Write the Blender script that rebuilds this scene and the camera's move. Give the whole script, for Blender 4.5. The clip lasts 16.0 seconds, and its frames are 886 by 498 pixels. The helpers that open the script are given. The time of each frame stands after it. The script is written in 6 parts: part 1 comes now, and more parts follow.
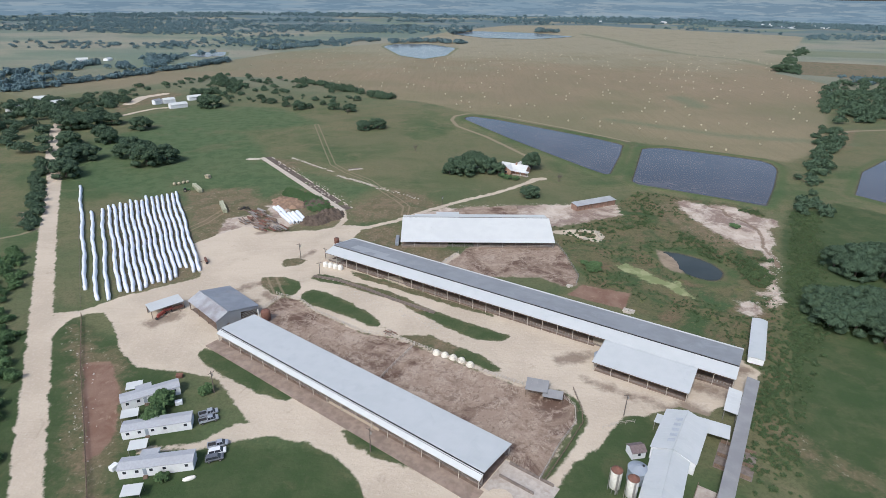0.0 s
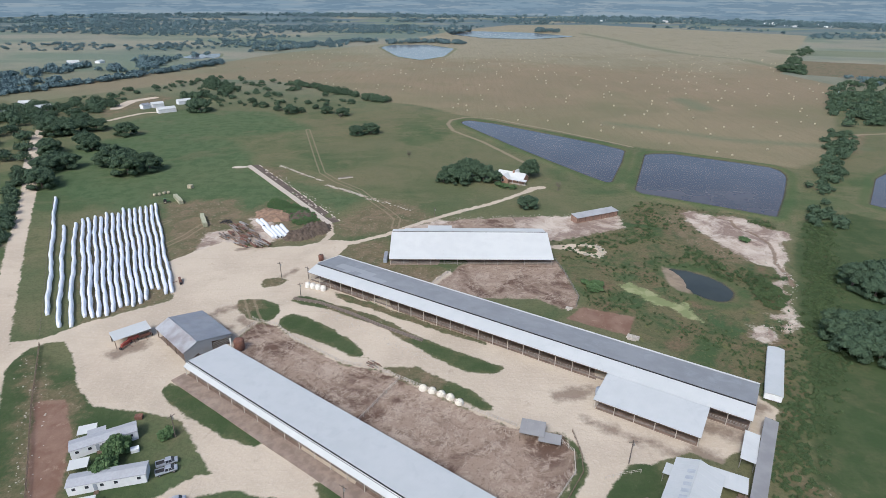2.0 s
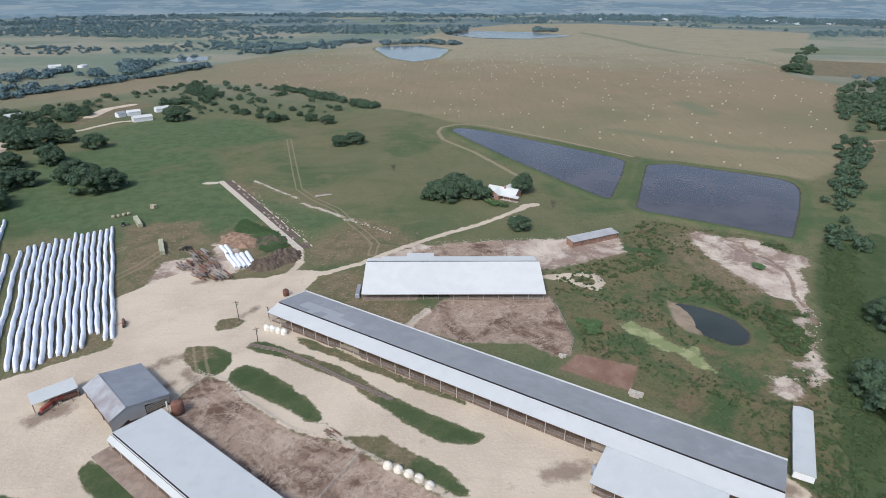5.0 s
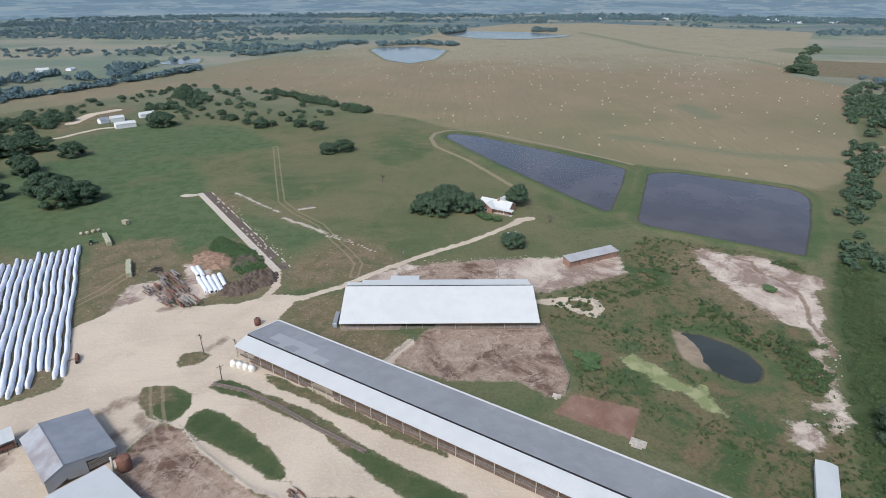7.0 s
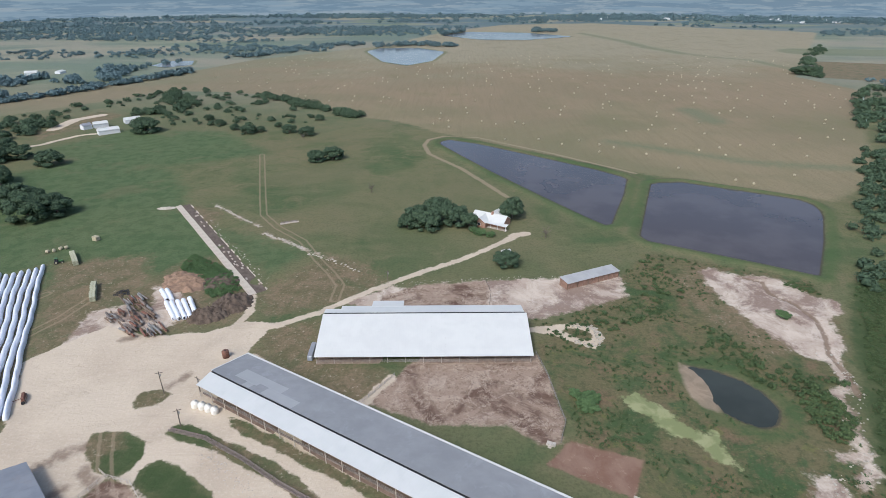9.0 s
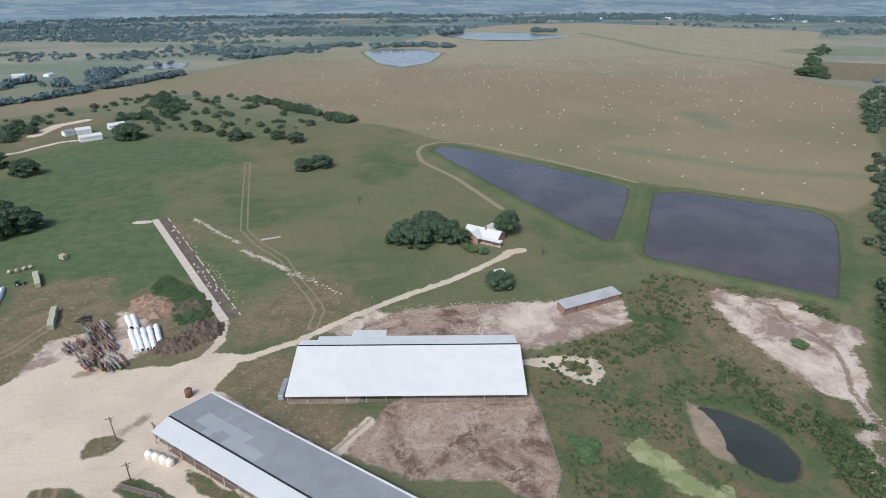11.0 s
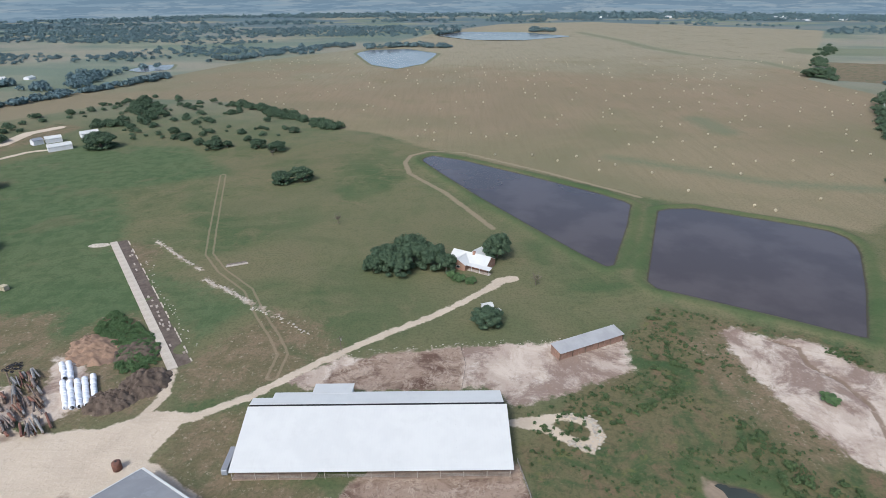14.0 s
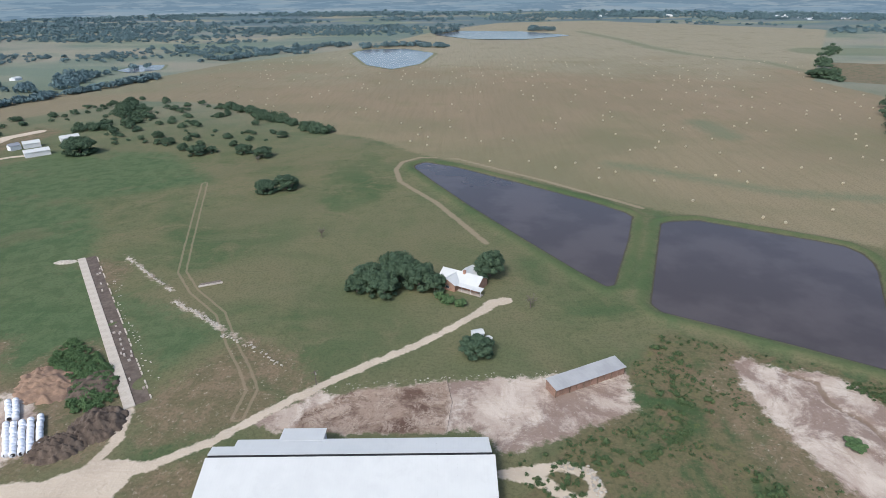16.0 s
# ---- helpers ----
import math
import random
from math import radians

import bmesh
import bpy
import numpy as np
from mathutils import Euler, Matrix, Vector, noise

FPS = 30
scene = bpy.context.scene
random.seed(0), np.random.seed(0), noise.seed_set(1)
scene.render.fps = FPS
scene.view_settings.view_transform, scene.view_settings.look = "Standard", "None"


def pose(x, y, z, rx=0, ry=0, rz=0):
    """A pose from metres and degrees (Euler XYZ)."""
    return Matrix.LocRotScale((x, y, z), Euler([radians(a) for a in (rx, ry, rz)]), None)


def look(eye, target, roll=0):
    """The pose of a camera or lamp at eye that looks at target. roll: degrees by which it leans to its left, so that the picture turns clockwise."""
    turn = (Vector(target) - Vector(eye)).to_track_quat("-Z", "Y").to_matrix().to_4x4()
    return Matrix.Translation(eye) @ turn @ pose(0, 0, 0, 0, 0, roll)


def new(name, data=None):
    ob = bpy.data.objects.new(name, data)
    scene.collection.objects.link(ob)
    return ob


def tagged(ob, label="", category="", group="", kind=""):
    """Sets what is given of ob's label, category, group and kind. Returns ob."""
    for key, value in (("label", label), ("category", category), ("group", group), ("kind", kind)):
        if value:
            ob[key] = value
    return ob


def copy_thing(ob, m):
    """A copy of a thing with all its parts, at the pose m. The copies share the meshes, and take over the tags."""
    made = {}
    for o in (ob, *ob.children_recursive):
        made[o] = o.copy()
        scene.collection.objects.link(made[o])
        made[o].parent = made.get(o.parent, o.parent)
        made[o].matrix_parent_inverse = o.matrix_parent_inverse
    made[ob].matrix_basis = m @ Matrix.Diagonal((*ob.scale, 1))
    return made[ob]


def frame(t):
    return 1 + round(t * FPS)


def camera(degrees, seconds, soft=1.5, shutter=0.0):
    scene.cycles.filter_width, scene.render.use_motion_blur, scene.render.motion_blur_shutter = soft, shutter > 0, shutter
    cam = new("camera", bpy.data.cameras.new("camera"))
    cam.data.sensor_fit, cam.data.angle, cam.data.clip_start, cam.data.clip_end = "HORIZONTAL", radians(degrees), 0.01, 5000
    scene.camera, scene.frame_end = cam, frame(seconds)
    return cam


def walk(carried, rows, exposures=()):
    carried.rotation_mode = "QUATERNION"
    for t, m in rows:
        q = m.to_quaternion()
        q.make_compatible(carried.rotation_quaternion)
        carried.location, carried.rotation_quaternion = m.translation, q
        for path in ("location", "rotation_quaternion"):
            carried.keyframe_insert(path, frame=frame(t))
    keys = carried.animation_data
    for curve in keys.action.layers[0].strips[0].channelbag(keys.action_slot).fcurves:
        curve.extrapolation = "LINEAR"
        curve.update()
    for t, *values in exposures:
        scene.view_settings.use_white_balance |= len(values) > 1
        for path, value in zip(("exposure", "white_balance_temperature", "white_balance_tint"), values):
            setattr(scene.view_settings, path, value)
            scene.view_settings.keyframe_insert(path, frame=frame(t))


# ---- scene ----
cam = camera(75.4, 16.0, soft=0.85)
PATH = [
    (0, (-0.2, -1.0, 116.14), (-1.78, 89.87, 74.42), 0.74),
    (1.5, (2.78, 13.14, 116.32), (1.04, 103.99, 74.56), 0.58),
    (3, (6.53, 28.53, 116.76), (4.69, 119.34, 74.93), 0.39),
    (4.5, (10.75, 44.6, 117.3), (8.86, 135.37, 75.38), 0.19),
    (6.5, (16.4, 66.0, 118.15), (14.42, 156.7, 76.13), -0.05),
    (9, (22.95, 91.789, 118.691), (22.906, 93.604, 117.85), -0.2),
    (11.5, (28.913, 117.24, 119.182), (28.866, 119.053, 118.34), -0.4),
    (14, (34.669, 142.544, 119.587), (34.622, 144.356, 118.741), -0.5),
    (16, (39.125, 162.682, 119.848), (39.079, 164.492, 118.997), -0.5),
]
walk(cam, [(t, look(eye, target, roll)) for t, eye, target, roll in PATH], [(0, 0.54, 6200, 8.5), (7, 0.53, 6200, 8.5), (16, 0.57, 6200, 8.5)])

# ---- world, sun, exposure ----
world = bpy.data.worlds.new("hazy_sky")
scene.world = world
world.use_nodes = True
wn = world.node_tree
sky = wn.nodes.new("ShaderNodeTexSky")
sky.sky_type = "NISHITA"
sky.sun_disc = False
sky.sun_elevation = radians(48)
sky.sun_rotation = radians(207)
sky.air_density, sky.dust_density, sky.ozone_density = 1.0, 3.5, 2.0
wn.nodes["Background"].inputs["Strength"].default_value = 0.12
wn.links.new(sky.outputs["Color"], wn.nodes["Background"].inputs["Color"])
sun_data = bpy.data.lights.new("sun", "SUN")
sun_data.energy, sun_data.angle, sun_data.color = 1.5, radians(12), (1.0, 0.975, 0.95)
sun = new("sun", sun_data)
sun.matrix_world = look((-70, -140, 175), (0, 0, 0))

# ---- materials ----
def base(name, rough=0.8, metal=0.0):
    m = bpy.data.materials.new(name)
    m.use_nodes = True
    nt = m.node_tree
    b = nt.nodes["Principled BSDF"]
    b.inputs["Roughness"].default_value = rough
    b.inputs["Metallic"].default_value = metal
    return m, nt, b


def put(nt, socket, v):
    if hasattr(v, "is_linked") or hasattr(v, "links"):
        nt.links.new(v, socket)
    elif isinstance(v, tuple) and len(v) == 3 and socket.type == "RGBA":
        socket.default_value = (*v, 1)
    else:
        socket.default_value = v


def calc(nt, op, a, b=0.0, clamp=False):
    n = nt.nodes.new("ShaderNodeMath")
    n.operation, n.use_clamp = op, clamp
    put(nt, n.inputs[0], a)
    put(nt, n.inputs[1], b)
    return n.outputs[0]


def mix(nt, fac, a, b, kind="MIX"):
    n = nt.nodes.new("ShaderNodeMix")
    n.data_type, n.blend_type = "RGBA", kind
    put(nt, n.inputs[0], fac)
    put(nt, n.inputs[6], a)
    put(nt, n.inputs[7], b)
    return n.outputs[2]


def place(nt, space="world", scale=(1, 1, 1), turn=0.0):
    if space == "world":
        v = nt.nodes.new("ShaderNodeNewGeometry").outputs["Position"]
    else:
        v = nt.nodes.new("ShaderNodeTexCoord").outputs["Object"]
    n = nt.nodes.new("ShaderNodeMapping")
    n.inputs["Scale"].default_value = scale
    n.inputs["Rotation"].default_value = (0, 0, turn)
    nt.links.new(v, n.inputs["Vector"])
    return n.outputs[0]


def grain(nt, vec, scale, detail=4.0, rough=0.55, warp=0.0):
    n = nt.nodes.new("ShaderNodeTexNoise")
    n.inputs["Scale"].default_value = scale
    n.inputs["Detail"].default_value = detail
    n.inputs["Roughness"].default_value = rough
    n.inputs["Distortion"].default_value = warp
    nt.links.new(vec, n.inputs["Vector"])
    return n.outputs["Fac"]


def band(nt, v, lo, hi, to0=0.0, to1=1.0):
    n = nt.nodes.new("ShaderNodeMapRange")
    n.interpolation_type = "SMOOTHSTEP"
    put(nt, n.inputs["Value"], v)
    for key, val in (("From Min", lo), ("From Max", hi), ("To Min", to0), ("To Max", to1)):
        n.inputs[key].default_value = val
    return n.outputs["Result"]


def bump(nt, b, height, strength=0.3, dist=0.1):
    n = nt.nodes.new("ShaderNodeBump")
    n.inputs["Strength"].default_value = strength
    n.inputs["Distance"].default_value = dist
    nt.links.new(height, n.inputs["Height"])
    nt.links.new(n.outputs["Normal"], b.inputs["Normal"])


def simple(name, c1, c2, scale=1.0, rough=0.8, metal=0.0, stain=None, stain_amt=0.4, stain_scale=0.15, space="object", bumps=0.2):
    """Two-tone grain with optional larger stains."""
    m, nt, b = base(name, rough, metal)
    v = place(nt, space)
    col = mix(nt, band(nt, grain(nt, v, scale), 0.35, 0.65), c1, c2)
    if stain:
        s = band(nt, grain(nt, v, stain_scale, 6, 0.65, 0.6), 0.48, 0.7, 0, stain_amt)
        col = mix(nt, s, col, stain)
    nt.links.new(col, b.inputs["Base Color"])
    if bumps:
        bump(nt, b, grain(nt, v, scale * 4, 3), bumps, 0.03)
    return m


def metal_roof(name, c1, c2, pitch, rust=None, amt=0.3, rough=0.45, along=0):
    """Painted or galvanised sheet with ribs, seams and weathering streaks."""
    m, nt, b = base(name, rough, 0.0)
    v = place(nt, "object")
    w = place(nt, "world")
    streak = grain(nt, w, 0.22, 5, 0.55)
    blot = grain(nt, w, 0.06, 5, 0.6)
    col = mix(nt, band(nt, calc(nt, "ADD", calc(nt, "MULTIPLY", streak, 0.5), calc(nt, "MULTIPLY", blot, 0.5)), 0.38, 0.62), c1, c2)
    if rust:
        col = mix(nt, band(nt, grain(nt, w, 0.16, 7, 0.72, 0.6), 0.52, 0.68, 0, amt), col, rust)
    sep = nt.nodes.new("ShaderNodeSeparateXYZ")
    nt.links.new(v, sep.inputs[0])
    ax = sep.outputs[1 if along else 0]
    tri = calc(nt, "PINGPONG", calc(nt, "DIVIDE", ax, pitch), 0.5)
    rib = band(nt, tri, 0.0, 0.16, 1, 0)
    col = mix(nt, calc(nt, "MULTIPLY", rib, 0.03), col, (0.3, 0.3, 0.32))
    nt.links.new(col, b.inputs["Base Color"])
    bump(nt, b, rib, 0.15, 0.03)
    return m


def leaf_mat(name, c1, c2, c3):
    m, nt, b = base(name, 0.75)
    info = nt.nodes.new("ShaderNodeObjectInfo").outputs["Random"]
    isl = nt.nodes.new("ShaderNodeNewGeometry").outputs["Random Per Island"]
    col = mix(nt, isl, c1, c2)
    col = mix(nt, calc(nt, "MULTIPLY", info, 0.6), col, c3)
    v = place(nt, "world")
    col = mix(nt, band(nt, grain(nt, v, 0.03, 3), 0.4, 0.65, 0, 0.45), col, c3)
    nt.links.new(col, b.inputs["Base Color"])
    b.inputs["Specular IOR Level"].default_value = 0.2
    return m


WHITE_ROOF = metal_roof("white_painted_roof", (0.585, 0.595, 0.575), (0.55, 0.56, 0.545), 0.9, (0.45, 0.45, 0.44), 0.18)
WHITE_ROOF_B = metal_roof("white_roof_dusty", (0.515, 0.53, 0.525), (0.48, 0.50, 0.495), 0.9, (0.40, 0.43, 0.43), 0.35)
GREY_ROOF = metal_roof("galvanised_grey_roof", (0.235, 0.24, 0.245), (0.28, 0.285, 0.29), 0.9, (0.34, 0.35, 0.365), 0.45)
DULL_ROOF = metal_roof("dull_tin_roof", (0.20, 0.215, 0.24), (0.26, 0.275, 0.30), 0.7, (0.25, 0.22, 0.21), 0.3)
RUST_ROOF = metal_roof("weathered_tin_roof", (0.38, 0.39, 0.41), (0.24, 0.22, 0.22), 0.5, (0.20, 0.12, 0.08), 0.35)
FEED_ROOF = metal_roof("grey_feed_roof", (0.23, 0.225, 0.225), (0.29, 0.285, 0.28), 0.8, (0.33, 0.31, 0.29), 0.4, along=1)
SHINGLE = simple("grey_shingle_roof", (0.36, 0.37, 0.39), (0.40, 0.41, 0.43), 1.5, 0.85, stain=(0.33, 0.33, 0.33), stain_amt=0.3)
BROWN_ROOF = simple("brown_shingle_roof", (0.14, 0.105, 0.105), (0.19, 0.15, 0.145), 2.0, 0.9)
TIN_WALL = metal_roof("grey_tin_wall", (0.27, 0.29, 0.31), (0.22, 0.235, 0.25), 0.5)
SIDING = simple("white_vinyl_siding", (0.78, 0.79, 0.80), (0.72, 0.73, 0.75), 0.8, 0.5, stain=(0.58, 0.55, 0.50), stain_amt=0.25)
BRICK = simple("tan_brick_wall", (0.36, 0.20, 0.14), (0.28, 0.16, 0.11), 3.0, 0.9, stain=(0.42, 0.32, 0.25))
TIMBER = simple("weathered_timber", (0.20, 0.14, 0.10), (0.13, 0.09, 0.065), 2.0, 0.9, stain=(0.28, 0.23, 0.18))
RED_TIMBER = simple("red_brown_boards", (0.32, 0.20, 0.15), (0.25, 0.155, 0.115), 1.0, 0.9, stain=(0.18, 0.12, 0.09))
STEEL = simple("grey_steel_pipe", (0.35, 0.34, 0.32), (0.26, 0.24, 0.22), 1.5, 0.55, 0.4, stain=(0.22, 0.12, 0.07))
PALE_PIPE = simple("pale_pipe_rail", (0.50, 0.46, 0.40), (0.38, 0.33, 0.28), 1.0, 0.7)
CONCRETE = simple("worn_concrete", (0.48, 0.43, 0.375), (0.40, 0.35, 0.305), 0.7, 0.9, stain=(0.25, 0.19, 0.15), stain_amt=0.7)
DARK_CONC = simple("dirty_concrete", (0.20, 0.165, 0.145), (0.14, 0.115, 0.10), 0.8, 0.9, stain=(0.30, 0.25, 0.21))
BUNK_DIRT = simple("manure_packed_floor", (0.15, 0.105, 0.08), (0.21, 0.15, 0.12), 0.5, 0.95, stain=(0.22, 0.16, 0.12))
BAG = simple("white_silage_plastic", (0.78, 0.80, 0.84), (0.72, 0.75, 0.80), 0.6, 0.38, stain=(0.55, 0.60, 0.70), stain_amt=0.35, stain_scale=0.4)
BAG_BLUE = simple("blue_plastic_stripe", (0.36, 0.47, 0.66), (0.44, 0.54, 0.72), 0.6, 0.4)
TANK_W = simple("white_tank_plastic", (0.78, 0.76, 0.70), (0.66, 0.63, 0.57), 1.0, 0.45, stain=(0.45, 0.38, 0.30))
HUTCH = simple("cream_fibreglass", (0.72, 0.68, 0.58), (0.62, 0.58, 0.49), 1.5, 0.5, stain=(0.40, 0.35, 0.28))
RUST = simple("rusted_steel", (0.20, 0.09, 0.06), (0.13, 0.065, 0.05), 1.2, 0.85, stain=(0.28, 0.15, 0.09))
RED_PAINT = simple("faded_red_paint", (0.38, 0.08, 0.055), (0.28, 0.07, 0.05), 1.0, 0.6, stain=(0.18, 0.10, 0.07))
GREEN_PAINT = simple("green_machine_paint", (0.05, 0.15, 0.05), (0.035, 0.10, 0.035), 1.0, 0.5)
BLACK = simple("black_rubber", (0.02, 0.02, 0.022), (0.035, 0.034, 0.034), 2.0, 0.8)
# near-black fill that paints the shade inside the open ridge slots
SLOT_SHADE = simple("dark_vent_strip", (0.012, 0.013, 0.015), (0.02, 0.021, 0.023), 1.0, 0.8)
BIN = metal_roof("galvanised_bin", (0.34, 0.38, 0.43), (0.26, 0.29, 0.33), 0.5, (0.22, 0.24, 0.27), 0.3, 0.4)
HAYBALE = simple("cured_hay", (0.47, 0.42, 0.30), (0.36, 0.31, 0.22), 2.0, 0.95, stain=(0.55, 0.52, 0.42))
GREENBALE = simple("weathered_hay_stack", (0.40, 0.40, 0.29), (0.27, 0.27, 0.18), 1.0, 0.95, stain=(0.50, 0.49, 0.40))
LIMESTONE = simple("pale_limestone_rubble", (0.50, 0.46, 0.39), (0.36, 0.32, 0.27), 1.2, 0.95)
ORANGE_DIRT = simple("orange_clay_heap", (0.30, 0.195, 0.13), (0.21, 0.138, 0.094), 0.5, 0.95, stain=(0.15, 0.10, 0.075), stain_amt=0.75, stain_scale=0.14, bumps=0.6)
BLACK_DIRT = simple("dark_compost_heap", (0.075, 0.055, 0.042), (0.118, 0.088, 0.066), 0.6, 0.95, stain=(0.145, 0.12, 0.098), stain_scale=0.25, bumps=0.6)
BARK = simple("grey_bark", (0.16, 0.13, 0.11), (0.10, 0.08, 0.065), 2.0, 0.95)
WINDOW = simple("dark_window_glass", (0.03, 0.035, 0.045), (0.05, 0.055, 0.065), 0.5, 0.1, bumps=0)
PAINTS = {
    "silver": simple("silver_car_paint", (0.46, 0.48, 0.52), (0.40, 0.42, 0.46), 0.5, 0.3, 0.4, bumps=0),
    "white": simple("white_car_paint", (0.75, 0.76, 0.77), (0.68, 0.69, 0.71), 0.5, 0.3, bumps=0),
    "grey": simple("dark_grey_car_paint", (0.12, 0.13, 0.15), (0.16, 0.17, 0.19), 0.5, 0.3, 0.3, bumps=0),
}
OAK = leaf_mat("oak_foliage", (0.050, 0.086, 0.053), (0.082, 0.122, 0.068), (0.062, 0.100, 0.062))
BUSH = leaf_mat("bright_foliage", (0.068, 0.130, 0.054), (0.110, 0.172, 0.072), (0.082, 0.136, 0.058))
# far trees: the blue of distance haze is mixed into the leaf colour
HAZED_LEAF = leaf_mat("distant_foliage", (0.100, 0.160, 0.174), (0.124, 0.184, 0.196), (0.110, 0.170, 0.186))
WEED = leaf_mat("rank_weed_foliage", (0.050, 0.094, 0.040), (0.108, 0.136, 0.058), (0.062, 0.100, 0.044))
DRY = leaf_mat("bare_twigs", (0.16, 0.145, 0.12), (0.11, 0.10, 0.085), (0.13, 0.12, 0.09))

# water
def water_mat(name, deep, rough=0.06):
    m, nt, b = base(name, rough)
    v = place(nt, "world")
    col = mix(nt, band(nt, grain(nt, v, 0.03, 4), 0.4, 0.62), deep, tuple(c * 1.35 for c in deep))
    nt.links.new(col, b.inputs["Base Color"])
    b.inputs["IOR"].default_value = 1.33
    return m


WATER = water_mat("pond_water", (0.064, 0.054, 0.052), 0.05)
WATER_DARK = water_mat("dark_pond_water", (0.036, 0.042, 0.036), 0.12)
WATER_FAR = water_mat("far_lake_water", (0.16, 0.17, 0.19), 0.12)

# ---- plan of the ground, metres ----
YARD_A = [(-153, 186), (-143, 188), (-134, 199), (-109, 218), (-127, 253), (-110, 276), (-91, 269), (-71, 272), (-58, 280), (-46, 279), (-51, 260), (45, 200), (100, 166), (104, 158), (96, 149), (77, 136), (70, 140), (60, 136), (53, 135), (47, 129), (42, 122), (34, 116), (27, 106), (22, 94)]
YARD_B = [(-12, 93), (-20, 102), (-26, 112), (-31, 116), (-40, 121), (-51, 123), (-58, 121), (-66, 118), (-84, 115), (-85, 117), (-69, 120), (-62, 128), (-58, 128), (-71, 143), (-75, 148), (-87, 151), (-104, 153), (-114, 162), (-127, 180), (-134, 187), (-141, 185), (-144, 180), (-143, 170), (-145, 168)]
ISLANDS = [
    [(-78, 232), (-78, 237), (-72, 239), (-67, 236), (-70, 231), (-75, 229)],
    [(-82, 213), (-82, 218), (-75, 220), (-65, 215), (-63, 211), (-64, 205), (-68, 202), (-75, 205)],
    [(-61, 219), (-61, 223), (-55, 223), (-46, 218), (-31, 211), (-22, 206), (-9, 195), (7, 185), (22, 177), (19, 173), (9, 174), (-1, 181), (-10, 189), (-22, 200), (-33, 206), (-46, 213), (-56, 216)],
    [(-46, 227), (-41, 225), (-18, 212), (1, 201), (17, 192), (16, 190), (0, 198), (-19, 208), (-42, 221)],
    [(-62, 205), (-58, 209), (-51, 206), (-40, 198), (-31, 190), (-24, 180), (-31, 182), (-42, 189), (-54, 195), (-61, 200)],
    [(-20, 176), (-8, 176), (10, 165), (18, 156), (14, 155), (0, 164), (-12, 170)],
    [(-88, 162), (-86, 165), (-73, 161), (-61, 153), (-47, 141), (-50, 138), (-61, 142), (-73, 149), (-84, 157)],
    [(-31, 126), (-27, 127), (-16, 121), (-8, 113), (-10, 112), (-20, 116), (-28, 121)],
    [(36.6, 147), (40.6, 139), (40.4, 131), (31.8, 117), (24.7, 109), (23.9, 111), (32.4, 122), (37.5, 132), (37, 141)],
]
MUDS = [
    [(-73, 193), (-69, 202), (-62, 200), (-53, 191), (-33, 177), (-20, 174), (-6, 165), (10, 155), (22, 148), (36, 146), (38, 139), (37, 131), (31, 122), (24, 109), (13, 119), (-17, 137), (-73, 179)],
    [(-5, 234), (1, 243), (8, 254), (16, 259), (51, 261), (54, 249), (56, 225), (53, 217), (46, 217), (40, 224), (25, 224), (15, 224)],
    [(-7, 300), (6, 310), (17, 312), (36, 315), (37, 305), (36, 291), (-9, 291)],
]
CLAYS = [[(56, 218), (75, 211), (69, 198), (48, 209)], [(-123, 155), (-114, 156), (-102, 139), (-94, 122), (-94, 115), (-97, 112)]]
SANDS = [
    [(-107, 306), (-97, 306), (-80, 284), (-92, 270), (-104, 280), (-100, 292)],
    [(5, 305), (15, 312), (43, 316), (69, 318), (97, 322), (94, 301), (68, 289), (52, 283), (47, 292), (-17, 291), (-23, 296), (-4, 309)],
    [(139, 330), (147, 323), (160, 322), (168, 316), (170, 306), (179, 299), (177, 290), (168, 285), (163, 267), (154, 254), (146, 260), (140, 272), (136, 286), (134, 300), (132, 312), (133, 325)],
    [(-119, 262), (-123, 284), (-112, 292), (-102, 284), (-96, 268)],
    [(118, 208), (122, 207), (124, 202), (124, 196), (117, 195), (115, 200)],
    [(127, 215), (134, 215), (140, 215), (137, 211), (130, 212)],
]
SAND_LINES = [([(-122, 410), (-100, 390), (-82, 374)], 0.5), ([(-78, 366), (-66, 358), (-53, 348), (-38, 336)], 0.7), ([(154, 258), (152, 247), (143, 238), (142, 229), (138, 220), (135, 209), (128, 203)], 1.9), ([(-236, 288), (-228, 278)], 1.2)]
HAY = [(-456, 619), (-407, 687), (-323, 804), (-251, 796), (-183, 768), (-105, 688), (-68, 654), (-29, 633), (8, 590), (155, 470), (207, 441), (248, 420), (292, 449), (509, 813), (492, 922), (961, 1706), (461, 2095), (169, 2030), (-14, 1733), (-137, 1354), (-327, 1122), (-378, 973), (-521, 657)]
ROADS = [
    ([(-97, 87), (-104, 99), (-128, 138), (-156, 183), (-211, 271), (-255, 344), (-290, 395), (-342, 480), (-365, 525)], 3.9),
    ([(-60, 268), (-32, 286), (-12, 306), (7, 322), (29, 339), (47, 357), (57, 368)], 1.75),
    ([(50, 360), (54, 366), (60, 368)], 2.6),
    ([(52, 276), (68, 279), (74, 277), (76, 271), (72, 266), (61, 274), (52, 276)], 1.9),
    ([(-62, 300), (-59, 287), (-62, 275)], 1.6),
    ([(-329, 535), (-317, 545), (-313, 558), (-303, 578), (-293, 584)], 2.6),
    ([(-342, 600), (-346, 640), (-333, 662)], 6.0),
    ([(-9, 228), (2, 246)], 1.6),
]
